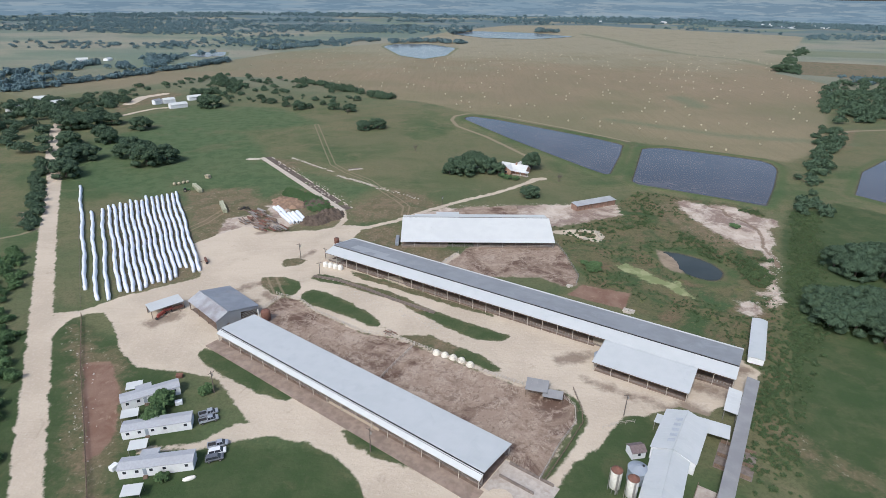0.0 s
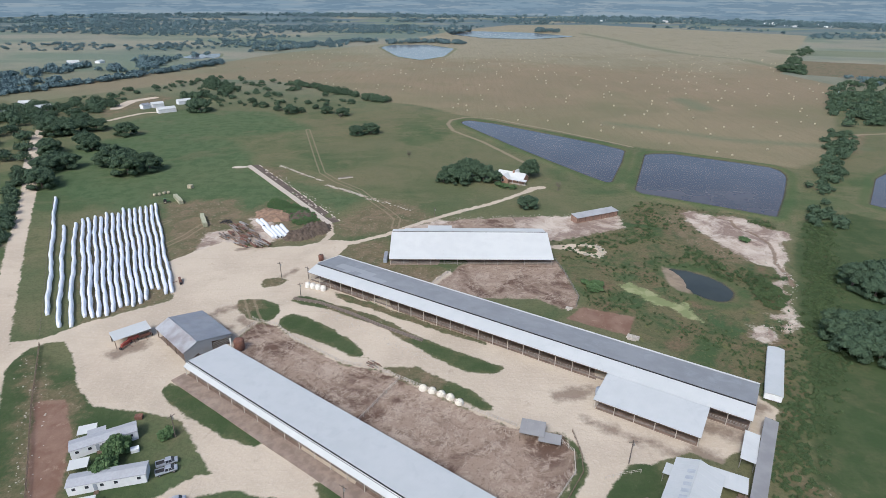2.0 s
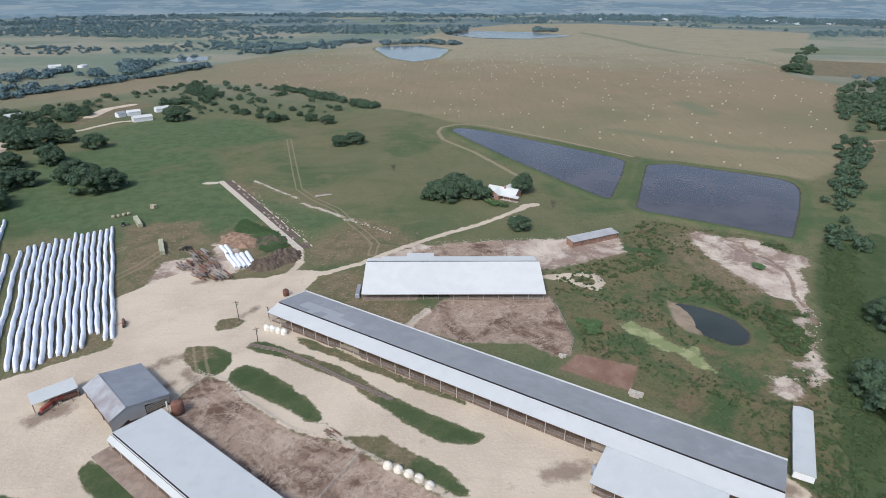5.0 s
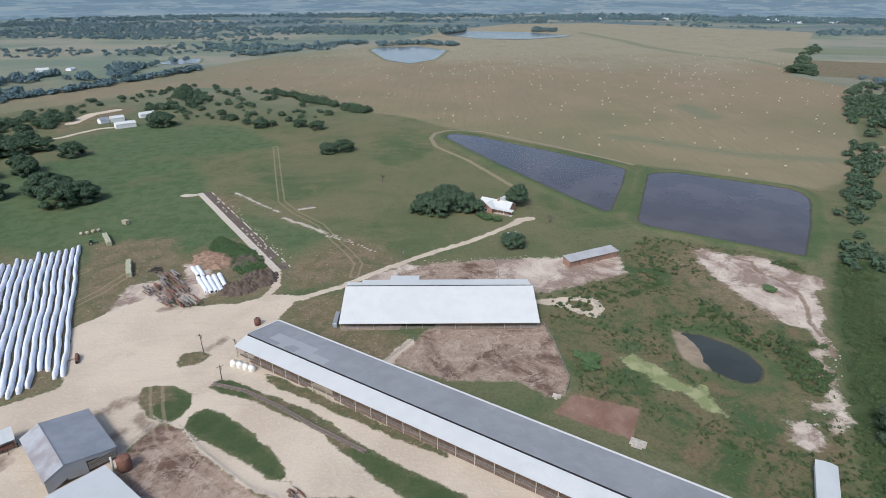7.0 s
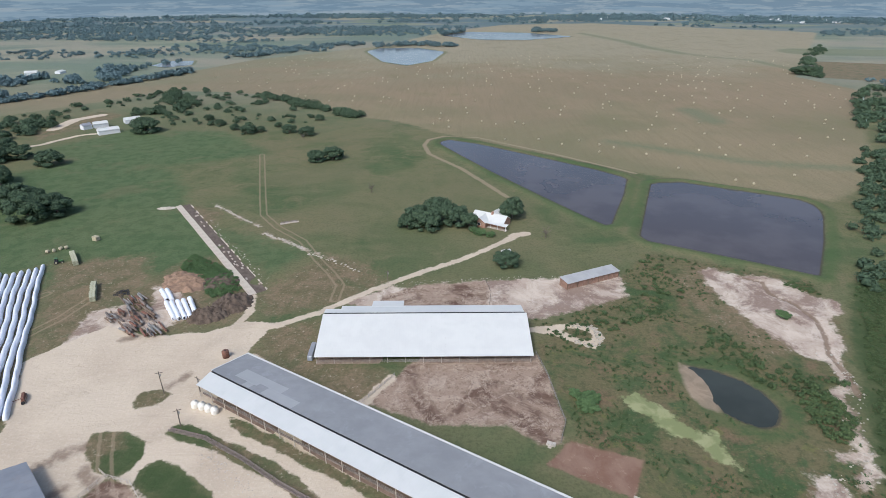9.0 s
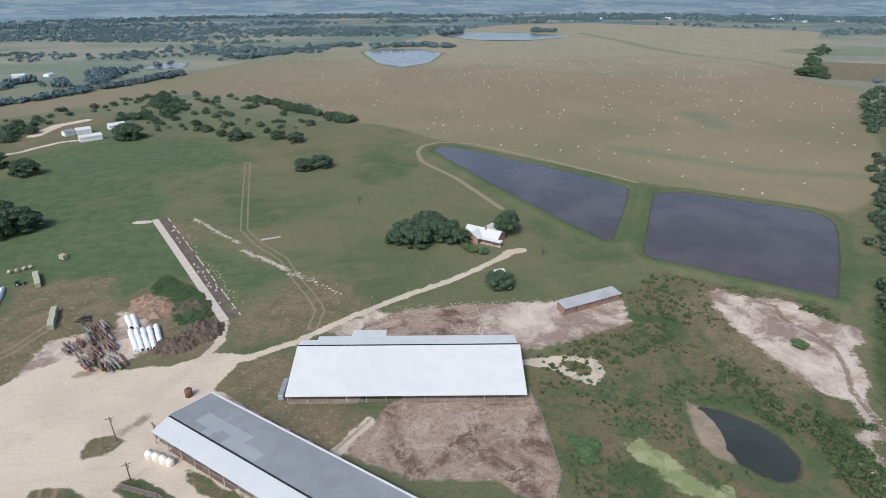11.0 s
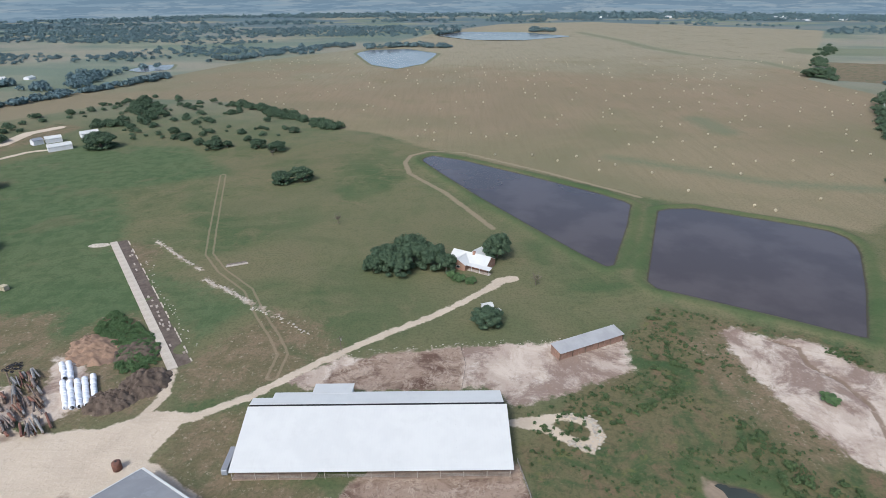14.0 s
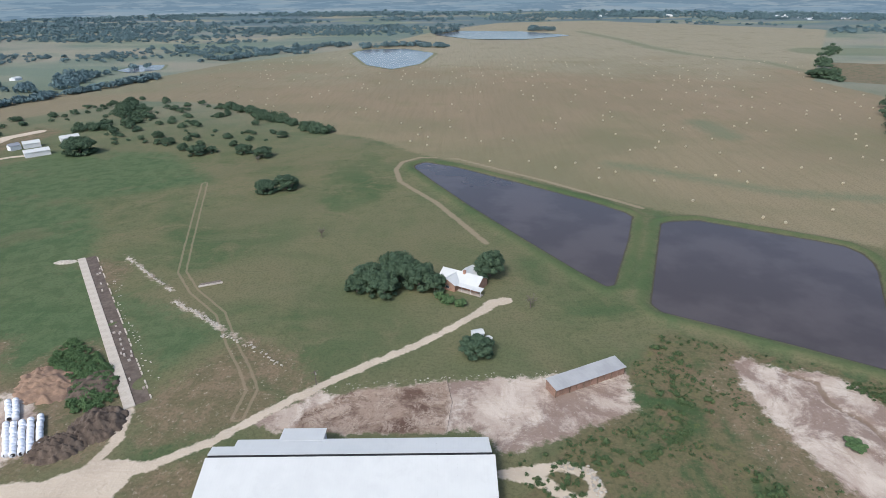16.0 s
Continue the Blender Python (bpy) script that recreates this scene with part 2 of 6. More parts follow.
TRACKS = [
    ([(54, 425), (28, 481), (2, 522), (-3, 548), (0, 566), (12, 578), (40, 574), (98, 522), (146, 474)], 1.7),
    ([(-213, 271), (-217, 259), (-240, 240)], 1.0),
    ([(310, 464), (339, 508), (358, 527), (440, 542)], 2.0),
]
RUTS = [
    [(-126, 518), (-95, 420), (-86, 392.5), (-73, 374.5), (-55, 357), (-43, 336), (-33, 321), (-27, 310), (-27, 297)],
    [(-172, 262), (-166, 276), (-150, 300)],
    [(-140, 262), (-132, 280), (-128, 300)],
    [(-66, 196), (-72, 206), (-80, 222)],
    [(-66, 196), (-58, 190), (-40, 178), (-20, 168)],
]
POND_A = [(10, 553), (11, 560), (17, 565), (26, 560), (39, 553), (82, 516), (120, 482), (134, 466), (136, 460), (126, 430), (107, 382), (104, 381), (96, 393), (75, 429), (48, 477), (24, 524)]
POND_B = [(144, 434), (150, 450), (156, 453), (171, 454), (198, 439), (220, 427), (229, 421), (232, 413), (231, 404), (227, 394), (208, 360), (185, 323), (164, 336), (132, 354), (121, 360), (119, 366)]
POND_D = [(101, 254), (109, 251.5), (116.5, 246), (120.5, 240), (121.5, 232), (118, 226.5), (114, 225), (109.5, 227.5), (106, 231), (104.5, 236), (106, 244), (104.5, 250)]
SILT = [(100, 256), (106, 252), (107.5, 244), (106, 236), (104, 231), (100, 233), (97.5, 238), (98, 247)]
POND_E = [(253, 346), (289, 396), (325, 427), (351, 421), (286, 332), (262, 333)]
LAKE_1 = [(-152, 1260), (-133, 1314), (-60, 1325), (-1, 1246), (-19, 1106), (-57, 1047), (-101, 1095)]
LAKE_2 = [(-13, 1627), (50, 1745), (207, 1710), (307, 1590), (182, 1499), (72, 1514)]
LAKE_3 = [(-470, 1045), (-468, 1103), (-428, 1108), (-410, 1053), (-436, 1023)]
SLIME_POOL = [(75, 238), (81, 240), (86, 234), (90, 228.5), (93, 223), (99, 222), (98.5, 214), (101, 207), (96, 210), (93.5, 215), (90.5, 219.5), (85.5, 220.5), (82, 228), (77, 232)]
LAWN = [(-70, 120), (-30, 118), (10, 60), (60, 60), (60, 140), (40, 128), (20, 100), (-20, 90), (-140, 60), (-200, 120), (-145, 184), (-90, 150)]
LAWN_E = [(92, 96), (300, 60), (330, 230), (230, 330), (195, 315), (172, 280), (150, 236), (136, 206), (118, 165), (94, 124)]
GREENS = [
    [(-310, 420), (-250, 520), (-170, 470), (-138, 412), (-95, 352), (-64, 305), (-100, 322), (-118, 316), (-160, 300), (-240, 345)],
    [(-108, 372), (-80, 362), (-50, 342), (-60, 318), (-90, 348)],
    [(-310, 520), (-270, 600), (-180, 590), (-120, 520), (-200, 480)],
    [(120, 350), (150, 470), (158, 470), (140, 420), (122, 362)],
]
GULLY = [(149, 322), (157, 316), (155, 306), (161, 298), (163, 285), (160, 274), (155, 263), (154, 250), (151, 240)]
SWALES = [([(345, 1690), (394, 1464), (408, 1330), (440, 1210)], 12), ([(400, 1320), (463, 1165), (518, 1110), (528, 997)], 8), ([(150, 560), (240, 500), (330, 480)], 6), ([(262, 690), (266, 640)], 12), ([(690, 1240), (960, 1190)], 60)]
DRIES = [
    [(92, 132), (97, 133), (105, 119), (116, 110), (113, 106), (101, 115)],
    [(-60, 300), (-38, 340), (-20, 332), (-8, 312), (-28, 292), (-50, 284)],
    [(-52, 272), (-30, 282), (-26, 258), (-2, 251), (6, 240), (-8, 230), (-40, 250)],
    [(-165, 330), (-108, 222), (-98, 268), (-116, 284), (-112, 312), (-125, 338)],
    [(118, 318), (134, 330), (142, 300), (146, 264), (132, 260), (120, 284)],
    [(614, 1095), (900, 990), (740, 840), (574, 881), (514, 922)],
    [(-108, 374), (-112, 398), (-138, 408), (-136, 396)],
    [(-79, 231), (-79, 238), (-72, 240), (-66, 236), (-70, 230), (-75, 228)],
    [(-83, 213), (-82, 219), (-75, 221), (-72, 212), (-75, 204)],
    [(-22, 176), (-8, 178), (4, 171), (0, 164), (-12, 169)],
    [(-140, 176), (-130, 160), (-120, 152), (-126, 168)],
    [(-118, 284), (-112, 312), (-104, 334), (-92, 336), (-70, 312), (-60, 300), (-62, 280), (-90, 270)],
    [(-138, 288), (-139, 304), (-146, 331), (-124, 308), (-117, 291), (-121, 279)],
    [(-46, 218), (-31, 211), (-9, 197), (-12, 190), (-33, 205), (-46, 213)],
    [(-48, 226), (-17, 213), (20, 192), (44, 177), (40, 174), (0, 199), (-44, 220)],
    [(-56, 312), (-51, 320), (-44, 324), (-42, 320), (-50, 315)],
    [(-238, 283), (-237, 293), (-222, 274), (-225, 268)],
    [(-345, 579), (-351, 634), (-345, 680), (-309, 662), (-318, 606), (-329, 579), (-328, 558)],
    [(350, 521), (373, 536), (320, 465), (308, 459)],
    [(-198, 298), (-168, 326), (-108, 222), (-134, 198)],
    [(-130, 165), (-112, 160), (-92, 120), (-84, 100), (-92, 96), (-124, 150)],
]
SPILLS = [
    ([(38, 163), (47, 165)], 3.0), ([(44, 152), (60, 143), (75, 135)], 1.8), ([(80, 150), (88, 146)], 3.0), ([(72, 140), (78, 136)], 3.0),
    ([(-90, 206), (-80, 214)], 2.0), ([(-112, 180), (-106, 186)], 3.5), ([(-84, 190), (-78, 198)], 2.0), ([(-76, 204), (-70, 198), (-60, 190)], 2.0),
    ([(-100, 266), (-94, 270)], 1.5), ([(-70, 240), (-66, 246)], 1.5), ([(92, 158), (100, 160)], 2.5), ([(-20, 124), (4, 108)], 1.0),
]
RANK = [(52, 262), (75, 296), (100, 325), (118, 345), (150, 330), (178, 318), (170, 280), (147, 236), (133, 206), (116, 165), (92, 125), (88, 128), (104, 160), (98, 172), (60, 205), (57, 230)]


def inside_distance(x, y, poly):
    """Signed distance to a polygon's edge, positive within."""
    d = np.full(x.shape, 1e9)
    within = np.zeros(x.shape, bool)
    for (ax, ay), (bx, by) in zip(poly, poly[1:] + poly[:1]):
        ex, ey = bx - ax, by - ay
        k = np.clip(((x - ax) * ex + (y - ay) * ey) / (ex * ex + ey * ey + 1e-9), 0, 1)
        d = np.minimum(d, np.hypot(x - ax - k * ex, y - ay - k * ey))
        if ey:
            within ^= ((ay > y) != (by > y)) & (x < ex * (y - ay) / ey + ax)
    return np.where(within, d, -d)


def line_distance(x, y, line, half):
    d = np.full(x.shape, 1e9)
    for (ax, ay), (bx, by) in zip(line, line[1:]):
        ex, ey = bx - ax, by - ay
        k = np.clip(((x - ax) * ex + (y - ay) * ey) / (ex * ex + ey * ey), 0, 1)
        d = np.minimum(d, np.hypot(x - ax - k * ex, y - ay - k * ey))
    return half - d


def most(parts):
    return np.maximum.reduce(parts)


def steps(lo, near_lo, near_hi, hi, step, grow):
    mid = list(np.arange(near_lo, near_hi + step / 2, step))
    up, s = [], step
    while (up[-1] if up else near_hi) < hi:
        s *= grow
        up.append((up[-1] if up else near_hi) + s)
    down, s = [], step
    while (down[-1] if down else near_lo) > lo:
        s *= grow
        down.append((down[-1] if down else near_lo) - s)
    return np.array(down[::-1] + mid + up)


PONDS = (POND_A, POND_B, POND_D, POND_E, LAKE_1, LAKE_2, LAKE_3)


def build_ground():
    xs = steps(-4200, -245, 300, 4600, 1.5, 1.035)
    ys = steps(-900, 85, 470, 5400, 1.5, 1.025)
    gx, gy = np.meshgrid(xs, ys)
    x, y = gx.ravel(), gy.ravel()
    yard = inside_distance(x, y, YARD_A + YARD_B)
    isl = most([inside_distance(x, y, p) for p in ISLANDS])
    mud = most([inside_distance(x, y, p) for p in MUDS])
    gravel = most([np.minimum(np.minimum(yard, -isl), -mud)] + [line_distance(x, y, l, h) for l, h in ROADS])
    clay = most([inside_distance(x, y, p) for p in CLAYS])
    sand = most([inside_distance(x, y, p) for p in SANDS] + [line_distance(x, y, l, h) for l, h in SAND_LINES])
    track = most([line_distance(x, y, l, h) for l, h in TRACKS])
    hay = inside_distance(x, y, HAY)
    rank = inside_distance(x, y, RANK)
    pond = most([inside_distance(x, y, p) for p in PONDS])
    dry = most([inside_distance(x, y, p) for p in DRIES])
    gully = line_distance(x, y, GULLY, 1.0)
    algae = inside_distance(x, y, SLIME_POOL)
    swale = most([line_distance(x, y, l, h) for l, h in SWALES])
    green = most([inside_distance(x, y, p) for p in GREENS])
    lush = most([isl, inside_distance(x, y, LAWN), inside_distance(x, y, LAWN_E)])
    spill = most([line_distance(x, y, l, h) for l, h in SPILLS])
    silt = inside_distance(x, y, SILT)
    ruts = most([line_distance(x, y, l, 0.0) for l in RUTS])
    z = 0.12 * np.sin(x * 0.11 + 1.3) * np.sin(y * 0.083) + 0.05 * np.sin(x * 0.31) * np.sin(y * 0.27 + 2)
    big = most([inside_distance(x, y, p) for p in (POND_A, POND_B)])
    z = z * np.clip(1 - (pond + 14) / 10, 0, 1)
    z += 0.9 * np.exp(-((big + 5.0) / 3.0) ** 2) * (big < 0.5)
    z = np.where(pond > -2.0, np.minimum(z, -np.clip(pond * 0.35 + 0.25, -0.6, 2.0)), z)
    z -= 0.25 * np.clip(mud / 4, 0, 1)
    z -= 0.7 * np.clip((gully + 1.0) / 1.5, 0, 1)
    rise = np.clip((y - 2900) / 1700, 0, 1)
    z += 30 * rise * rise * (3 - 2 * rise)
    n, m = len(xs), len(ys)
    k = np.arange(n * m).reshape(m, n)
    faces = np.stack([k[:-1, :-1], k[:-1, 1:], k[1:, 1:], k[1:, :-1]], -1).reshape(-1, 4)
    me = bpy.data.meshes.new("ground")
    me.vertices.add(n * m)
    me.vertices.foreach_set("co", np.stack([x, y, z], 1).ravel())
    me.loops.add(faces.size)
    me.loops.foreach_set("vertex_index", faces.ravel().astype(np.int32))
    me.polygons.add(len(faces))
    me.polygons.foreach_set("loop_start", np.arange(0, faces.size, 4, dtype=np.int32))
    me.update()
    me.polygons.foreach_set("use_smooth", np.ones(len(faces), bool))
    for key, val in (("gravel", gravel), ("mud", mud), ("clay", clay), ("sand", sand), ("track", track), ("hay", hay), ("rank", rank), ("pond", pond), ("dry", dry), ("gully", gully), ("spill", spill), ("algae", algae), ("lush", lush), ("green", green), ("swale", swale), ("silt", silt), ("ruts", ruts)):
        me.attributes.new(key, "FLOAT", "POINT").data.foreach_set("value", np.clip(val, -60, 60).astype(np.float32))
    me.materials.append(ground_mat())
    return tagged(new("ground", me), "green pasture, pale caliche yard and mown hay field", "ground", kind="structure")


def ground_mat():
    m, nt, b = base("farmland", 0.95)
    b.inputs["Specular IOR Level"].default_value = 0.15
    v = place(nt, "world")

    def field(key):
        n = nt.nodes.new("ShaderNodeAttribute")
        n.attribute_name = key
        return n.outputs["Fac"]
    fine, mid, large, huge = grain(nt, v, 0.9, 5, 0.65), grain(nt, v, 0.14, 5, 0.6, 0.4), grain(nt, v, 0.028, 5, 0.6, 0.3), grain(nt, v, 0.0042, 5, 0.6)
    fleck = grain(nt, v, 0.55, 6, 0.75)
    rough_edge = calc(nt, "ADD", calc(nt, "MULTIPLY", calc(nt, "SUBTRACT", grain(nt, v, 0.2, 5, 0.62), 0.5), 6.0), calc(nt, "MULTIPLY", calc(nt, "SUBTRACT", grain(nt, v, 0.7, 4, 0.65), 0.5), 2.2))

    def cover(key, soft=0.5, jag=1.0, off=0.0):
        s = calc(nt, "ADD", calc(nt, "ADD", field(key), off), calc(nt, "MULTIPLY", rough_edge, jag))
        return band(nt, s, -soft, soft)
    # pasture
    patches = grain(nt, v, 0.016, 5, 0.58, 0.6)
    grass = mix(nt, band(nt, patches, 0.36, 0.58), (0.074, 0.106, 0.046), (0.152, 0.144, 0.076))
    grass = mix(nt, band(nt, large, 0.46, 0.64, 0, 0.55), grass, (0.072, 0.112, 0.048))
    grass = mix(nt, band(nt, mid, 0.50, 0.74, 0, 0.45), grass, (0.056, 0.092, 0.038))
    grass = mix(nt, band(nt, grain(nt, v, 0.04, 6, 0.66, 0.8), 0.53, 0.68, 0, 0.65), grass, (0.182, 0.150, 0.088))
    grass = mix(nt, band(nt, fleck, 0.57, 0.70, 0, 0.4), grass, (0.200, 0.175, 0.108))
    grass = mix(nt, band(nt, grain(nt, v, 0.32, 5, 0.7), 0.52, 0.66, 0, 0.4), grass, (0.042, 0.070, 0.030))
    grass = mix(nt, band(nt, grain(nt, v, 0.011, 6, 0.6, 0.8), 0.50, 0.62, 0, 0.6), grass, (0.168, 0.146, 0.084))
    mown = grain(nt, place(nt, "world", (0.2, 1.0, 1), 0.5), 0.12, 4, 0.6)
    grass = mix(nt, band(nt, mown, 0.5, 0.68, 0, 0.4), grass, (0.150, 0.145, 0.082))
    grass = mix(nt, band(nt, huge, 0.42, 0.58, 0, 0.5), grass, (0.138, 0.137, 0.074))
    green = mix(nt, band(nt, mid, 0.38, 0.6), (0.060, 0.104, 0.044), (0.090, 0.132, 0.062))
    green = mix(nt, band(nt, grain(nt, v, 0.03, 5, 0.62, 0.5), 0.56, 0.68, 0, 0.55), green, (0.150, 0.135, 0.078))
    grass = mix(nt, calc(nt, "MULTIPLY", cover("green", 7.0, 4.0), 0.8), grass, green)
    lush = mix(nt, band(nt, grain(nt, v, 0.12, 5, 0.6), 0.4, 0.62), (0.040, 0.070, 0.026), (0.060, 0.086, 0.036))
    lush = mix(nt, band(nt, grain(nt, v, 0.07, 5, 0.65, 0.5), 0.52, 0.66, 0, 0.6), lush, (0.100, 0.104, 0.052))
    lush = mix(nt, band(nt, fleck, 0.57, 0.70, 0, 0.25), lush, (0.150, 0.140, 0.085))
    grass = mix(nt, calc(nt, "MULTIPLY", cover("lush", 2.5, 1.5), 0.88), grass, lush)
    # far country: tan pasture and woodland, with distance haze painted into their colours
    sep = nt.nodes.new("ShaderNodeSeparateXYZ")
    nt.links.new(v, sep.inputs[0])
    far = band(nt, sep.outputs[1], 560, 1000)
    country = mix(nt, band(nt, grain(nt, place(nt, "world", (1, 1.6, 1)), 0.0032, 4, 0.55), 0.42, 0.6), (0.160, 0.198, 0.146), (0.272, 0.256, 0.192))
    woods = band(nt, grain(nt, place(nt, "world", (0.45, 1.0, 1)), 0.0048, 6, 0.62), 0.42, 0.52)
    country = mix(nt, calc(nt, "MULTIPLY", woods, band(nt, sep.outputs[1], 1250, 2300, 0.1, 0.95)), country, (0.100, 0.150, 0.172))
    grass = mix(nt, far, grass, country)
    # mown hay with swath lines, greener by the ponds, redder and then paler beyond
    lines = grain(nt, place(nt, "world", (0.9, 0.045, 1), -0.75), 0.35, 3, 0.5)
    hay = mix(nt, band(nt, grain(nt, v, 0.006, 5, 0.6, 0.5), 0.38, 0.62), (0.190, 0.172, 0.102), (0.246, 0.204, 0.128))
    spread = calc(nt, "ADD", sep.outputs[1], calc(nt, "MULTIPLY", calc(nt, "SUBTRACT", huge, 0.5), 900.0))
    # paler far end: lighter stubble plus distance haze painted into the colour
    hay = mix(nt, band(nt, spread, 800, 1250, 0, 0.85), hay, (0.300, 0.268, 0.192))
    hay = mix(nt, band(nt, sep.outputs[0], -380, -40, 0.75, 0), hay, (0.175, 0.180, 0.112))
    reddish = calc(nt, "MULTIPLY", band(nt, spread, 560, 760), band(nt, spread, 880, 1100, 1, 0))
    hay = mix(nt, calc(nt, "MULTIPLY", reddish, 0.5), hay, (0.268, 0.198, 0.136))
    hay = mix(nt, band(nt, grain(nt, v, 0.02, 6, 0.65), 0.5, 0.72, 0, 0.4), hay, (0.165, 0.158, 0.082))
    hay = mix(nt, band(nt, lines, 0.45, 0.65, 0, 0.22), hay, (0.165, 0.135, 0.078))
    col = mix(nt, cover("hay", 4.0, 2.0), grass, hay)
    col = mix(nt, calc(nt, "MULTIPLY", cover("swale", 9.0, 4.0), 0.6), col, (0.125, 0.160, 0.095))
    # rank growth
    rank = mix(nt, band(nt, grain(nt, v, 0.045, 6, 0.64, 0.6), 0.38, 0.53), (0.058, 0.092, 0.038), (0.140, 0.122, 0.066))
    rank = mix(nt, band(nt, grain(nt, v, 0.085, 6, 0.68, 0.5), 0.51, 0.63, 0, 0.75), rank, (0.172, 0.118, 0.076))
    rank = mix(nt, band(nt, grain(nt, v, 0.06, 5, 0.62, 0.4), 0.57, 0.67, 0, 0.75), rank, (0.050, 0.098, 0.040))
    rank = mix(nt, band(nt, grain(nt, v, 0.35, 6, 0.72), 0.50, 0.62, 0, 0.5), rank, (0.042, 0.066, 0.028))
    rank = mix(nt, band(nt, grain(nt, v, 0.8, 5, 0.7), 0.56, 0.66, 0, 0.4), rank, (0.19, 0.178, 0.105))
    rank = mix(nt, band(nt, grain(nt, v, 0.2, 6, 0.7, 0.4), 0.56, 0.66, 0, 0.6), rank, (0.135, 0.140, 0.052))
    col = mix(nt, cover("rank", 3.0, 2.5), col, rank)
    dry = mix(nt, band(nt, mid, 0.35, 0.65), (0.200, 0.148, 0.096), (0.135, 0.118, 0.066))
    dry = mix(nt, band(nt, grain(nt, v, 0.06, 5, 0.65, 0.5), 0.54, 0.66, 0, 0.7), dry, (0.084, 0.104, 0.050))
    dry = mix(nt, band(nt, fleck, 0.56, 0.68, 0, 0.75), dry, (0.42, 0.36, 0.28))
    col = mix(nt, calc(nt, "MULTIPLY", cover("dry", 4.0, 3.2), 0.92), col, dry)
    col = mix(nt, band(nt, fine, 0.46, 0.62, 0.0, 0.3), col, (0.048, 0.064, 0.032))
    # bank round water
    pond = field("pond")
    bank = calc(nt, "MULTIPLY", band(nt, pond, -9.0, -5.0), band(nt, pond, -4.0, 0.0, 1, 0))
    col = mix(nt, calc(nt, "MULTIPLY", bank, 0.55), col, (0.066, 0.106, 0.042))
    col = mix(nt, band(nt, calc(nt, "ADD", pond, calc(nt, "MULTIPLY", rough_edge, 0.3)), -1.7, -0.7), col, (0.070, 0.064, 0.046))
    silt = mix(nt, band(nt, mid, 0.4, 0.62), (0.300, 0.235, 0.170), (0.225, 0.178, 0.128))
    col = mix(nt, cover("silt", 0.9, 0.4), col, silt)
    # yellow-green algae in the shallow channel
    algae = mix(nt, band(nt, mid, 0.4, 0.6), (0.30, 0.31, 0.165), (0.20, 0.225, 0.105))
    col = mix(nt, cover("algae", 0.8, 1.5), col, algae)
    # thin wheel tracks
    col = mix(nt, calc(nt, "MULTIPLY", cover("track", 0.7, 0.35), 0.75), col, (0.290, 0.232, 0.160))
    rut = calc(nt, "ABSOLUTE", calc(nt, "ADD", calc(nt, "ADD", field("ruts"), 1.75), calc(nt, "MULTIPLY", rough_edge, 0.15)))
    rut = band(nt, rut, 0.25, 0.7, 0.5, 0)
    col = mix(nt, rut, col, (0.290, 0.225, 0.155))
    # sand and pale washed clay
    sand = mix(nt, band(nt, grain(nt, v, 0.09, 6, 0.68, 0.6), 0.36, 0.62), (0.56, 0.485, 0.405), (0.43, 0.350, 0.285))
    sand = mix(nt, band(nt, grain(nt, v, 0.042, 7, 0.74, 0.4), 0.47, 0.60, 0, 0.8), sand, (0.190, 0.130, 0.104))
    streak = grain(nt, place(nt, "world", (1.0, 0.35, 1), 0.65), 0.35, 6, 0.7, 0.4)
    sand = mix(nt, band(nt, streak, 0.54, 0.66, 0, 0.4), sand, (0.32, 0.24, 0.19))
    sand = mix(nt, band(nt, fine, 0.58, 0.72, 0, 0.5), sand, (0.58, 0.515, 0.44))
    col = mix(nt, cover("sand", 1.2, 1.7), col, sand)
    # trampled lots: dark damp ground, drier crust and pale lacy ridges
    damp = grain(nt, v, 0.045, 6, 0.66, 0.7)
    mud = mix(nt, band(nt, damp, 0.38, 0.54), (0.122, 0.076, 0.056), (0.300, 0.225, 0.172))
    mud = mix(nt, band(nt, grain(nt, v, 0.13, 7, 0.72, 0.7), 0.50, 0.62, 0, 0.8), mud, (0.385, 0.305, 0.240))
    mud = mix(nt, band(nt, grain(nt, v, 0.30, 6, 0.72, 0.6), 0.54, 0.64, 0, 0.55), mud, (0.130, 0.086, 0.064))
    crust = calc(nt, "ABSOLUTE", calc(nt, "SUBTRACT", grain(nt, v, 0.2, 7, 0.72, 0.9), 0.5))
    mud = mix(nt, calc(nt, "MULTIPLY", band(nt, crust, 0.006, 0.04, 1, 0), band(nt, mid, 0.42, 0.6, 0, 0.5)), mud, (0.47, 0.39, 0.31))
    mud = mix(nt, band(nt, grain(nt, v, 0.9, 5, 0.75), 0.54, 0.64, 0, 0.45), mud, (0.100, 0.072, 0.056))
    mud = mix(nt, calc(nt, "MULTIPLY", rut, 0.5), mud, (0.42, 0.34, 0.27))
    col = mix(nt, cover("mud", 0.8, 0.8), col, mud)
    clay = mix(nt, band(nt, mid, 0.35, 0.65), (0.190, 0.112, 0.080), (0.240, 0.155, 0.115))
    clay = mix(nt, band(nt, grain(nt, v, 0.3, 6, 0.75, 0.8), 0.56, 0.66, 0, 0.5), clay, (0.34, 0.25, 0.19))
    col = mix(nt, cover("clay", 0.6, 0.5), col, clay)
    gully = calc(nt, "ADD", field("gully"), calc(nt, "MULTIPLY", rough_edge, 0.35))
    col = mix(nt, band(nt, gully, -0.3, 0.4, 0, 0.8), col, (0.19, 0.135, 0.095))
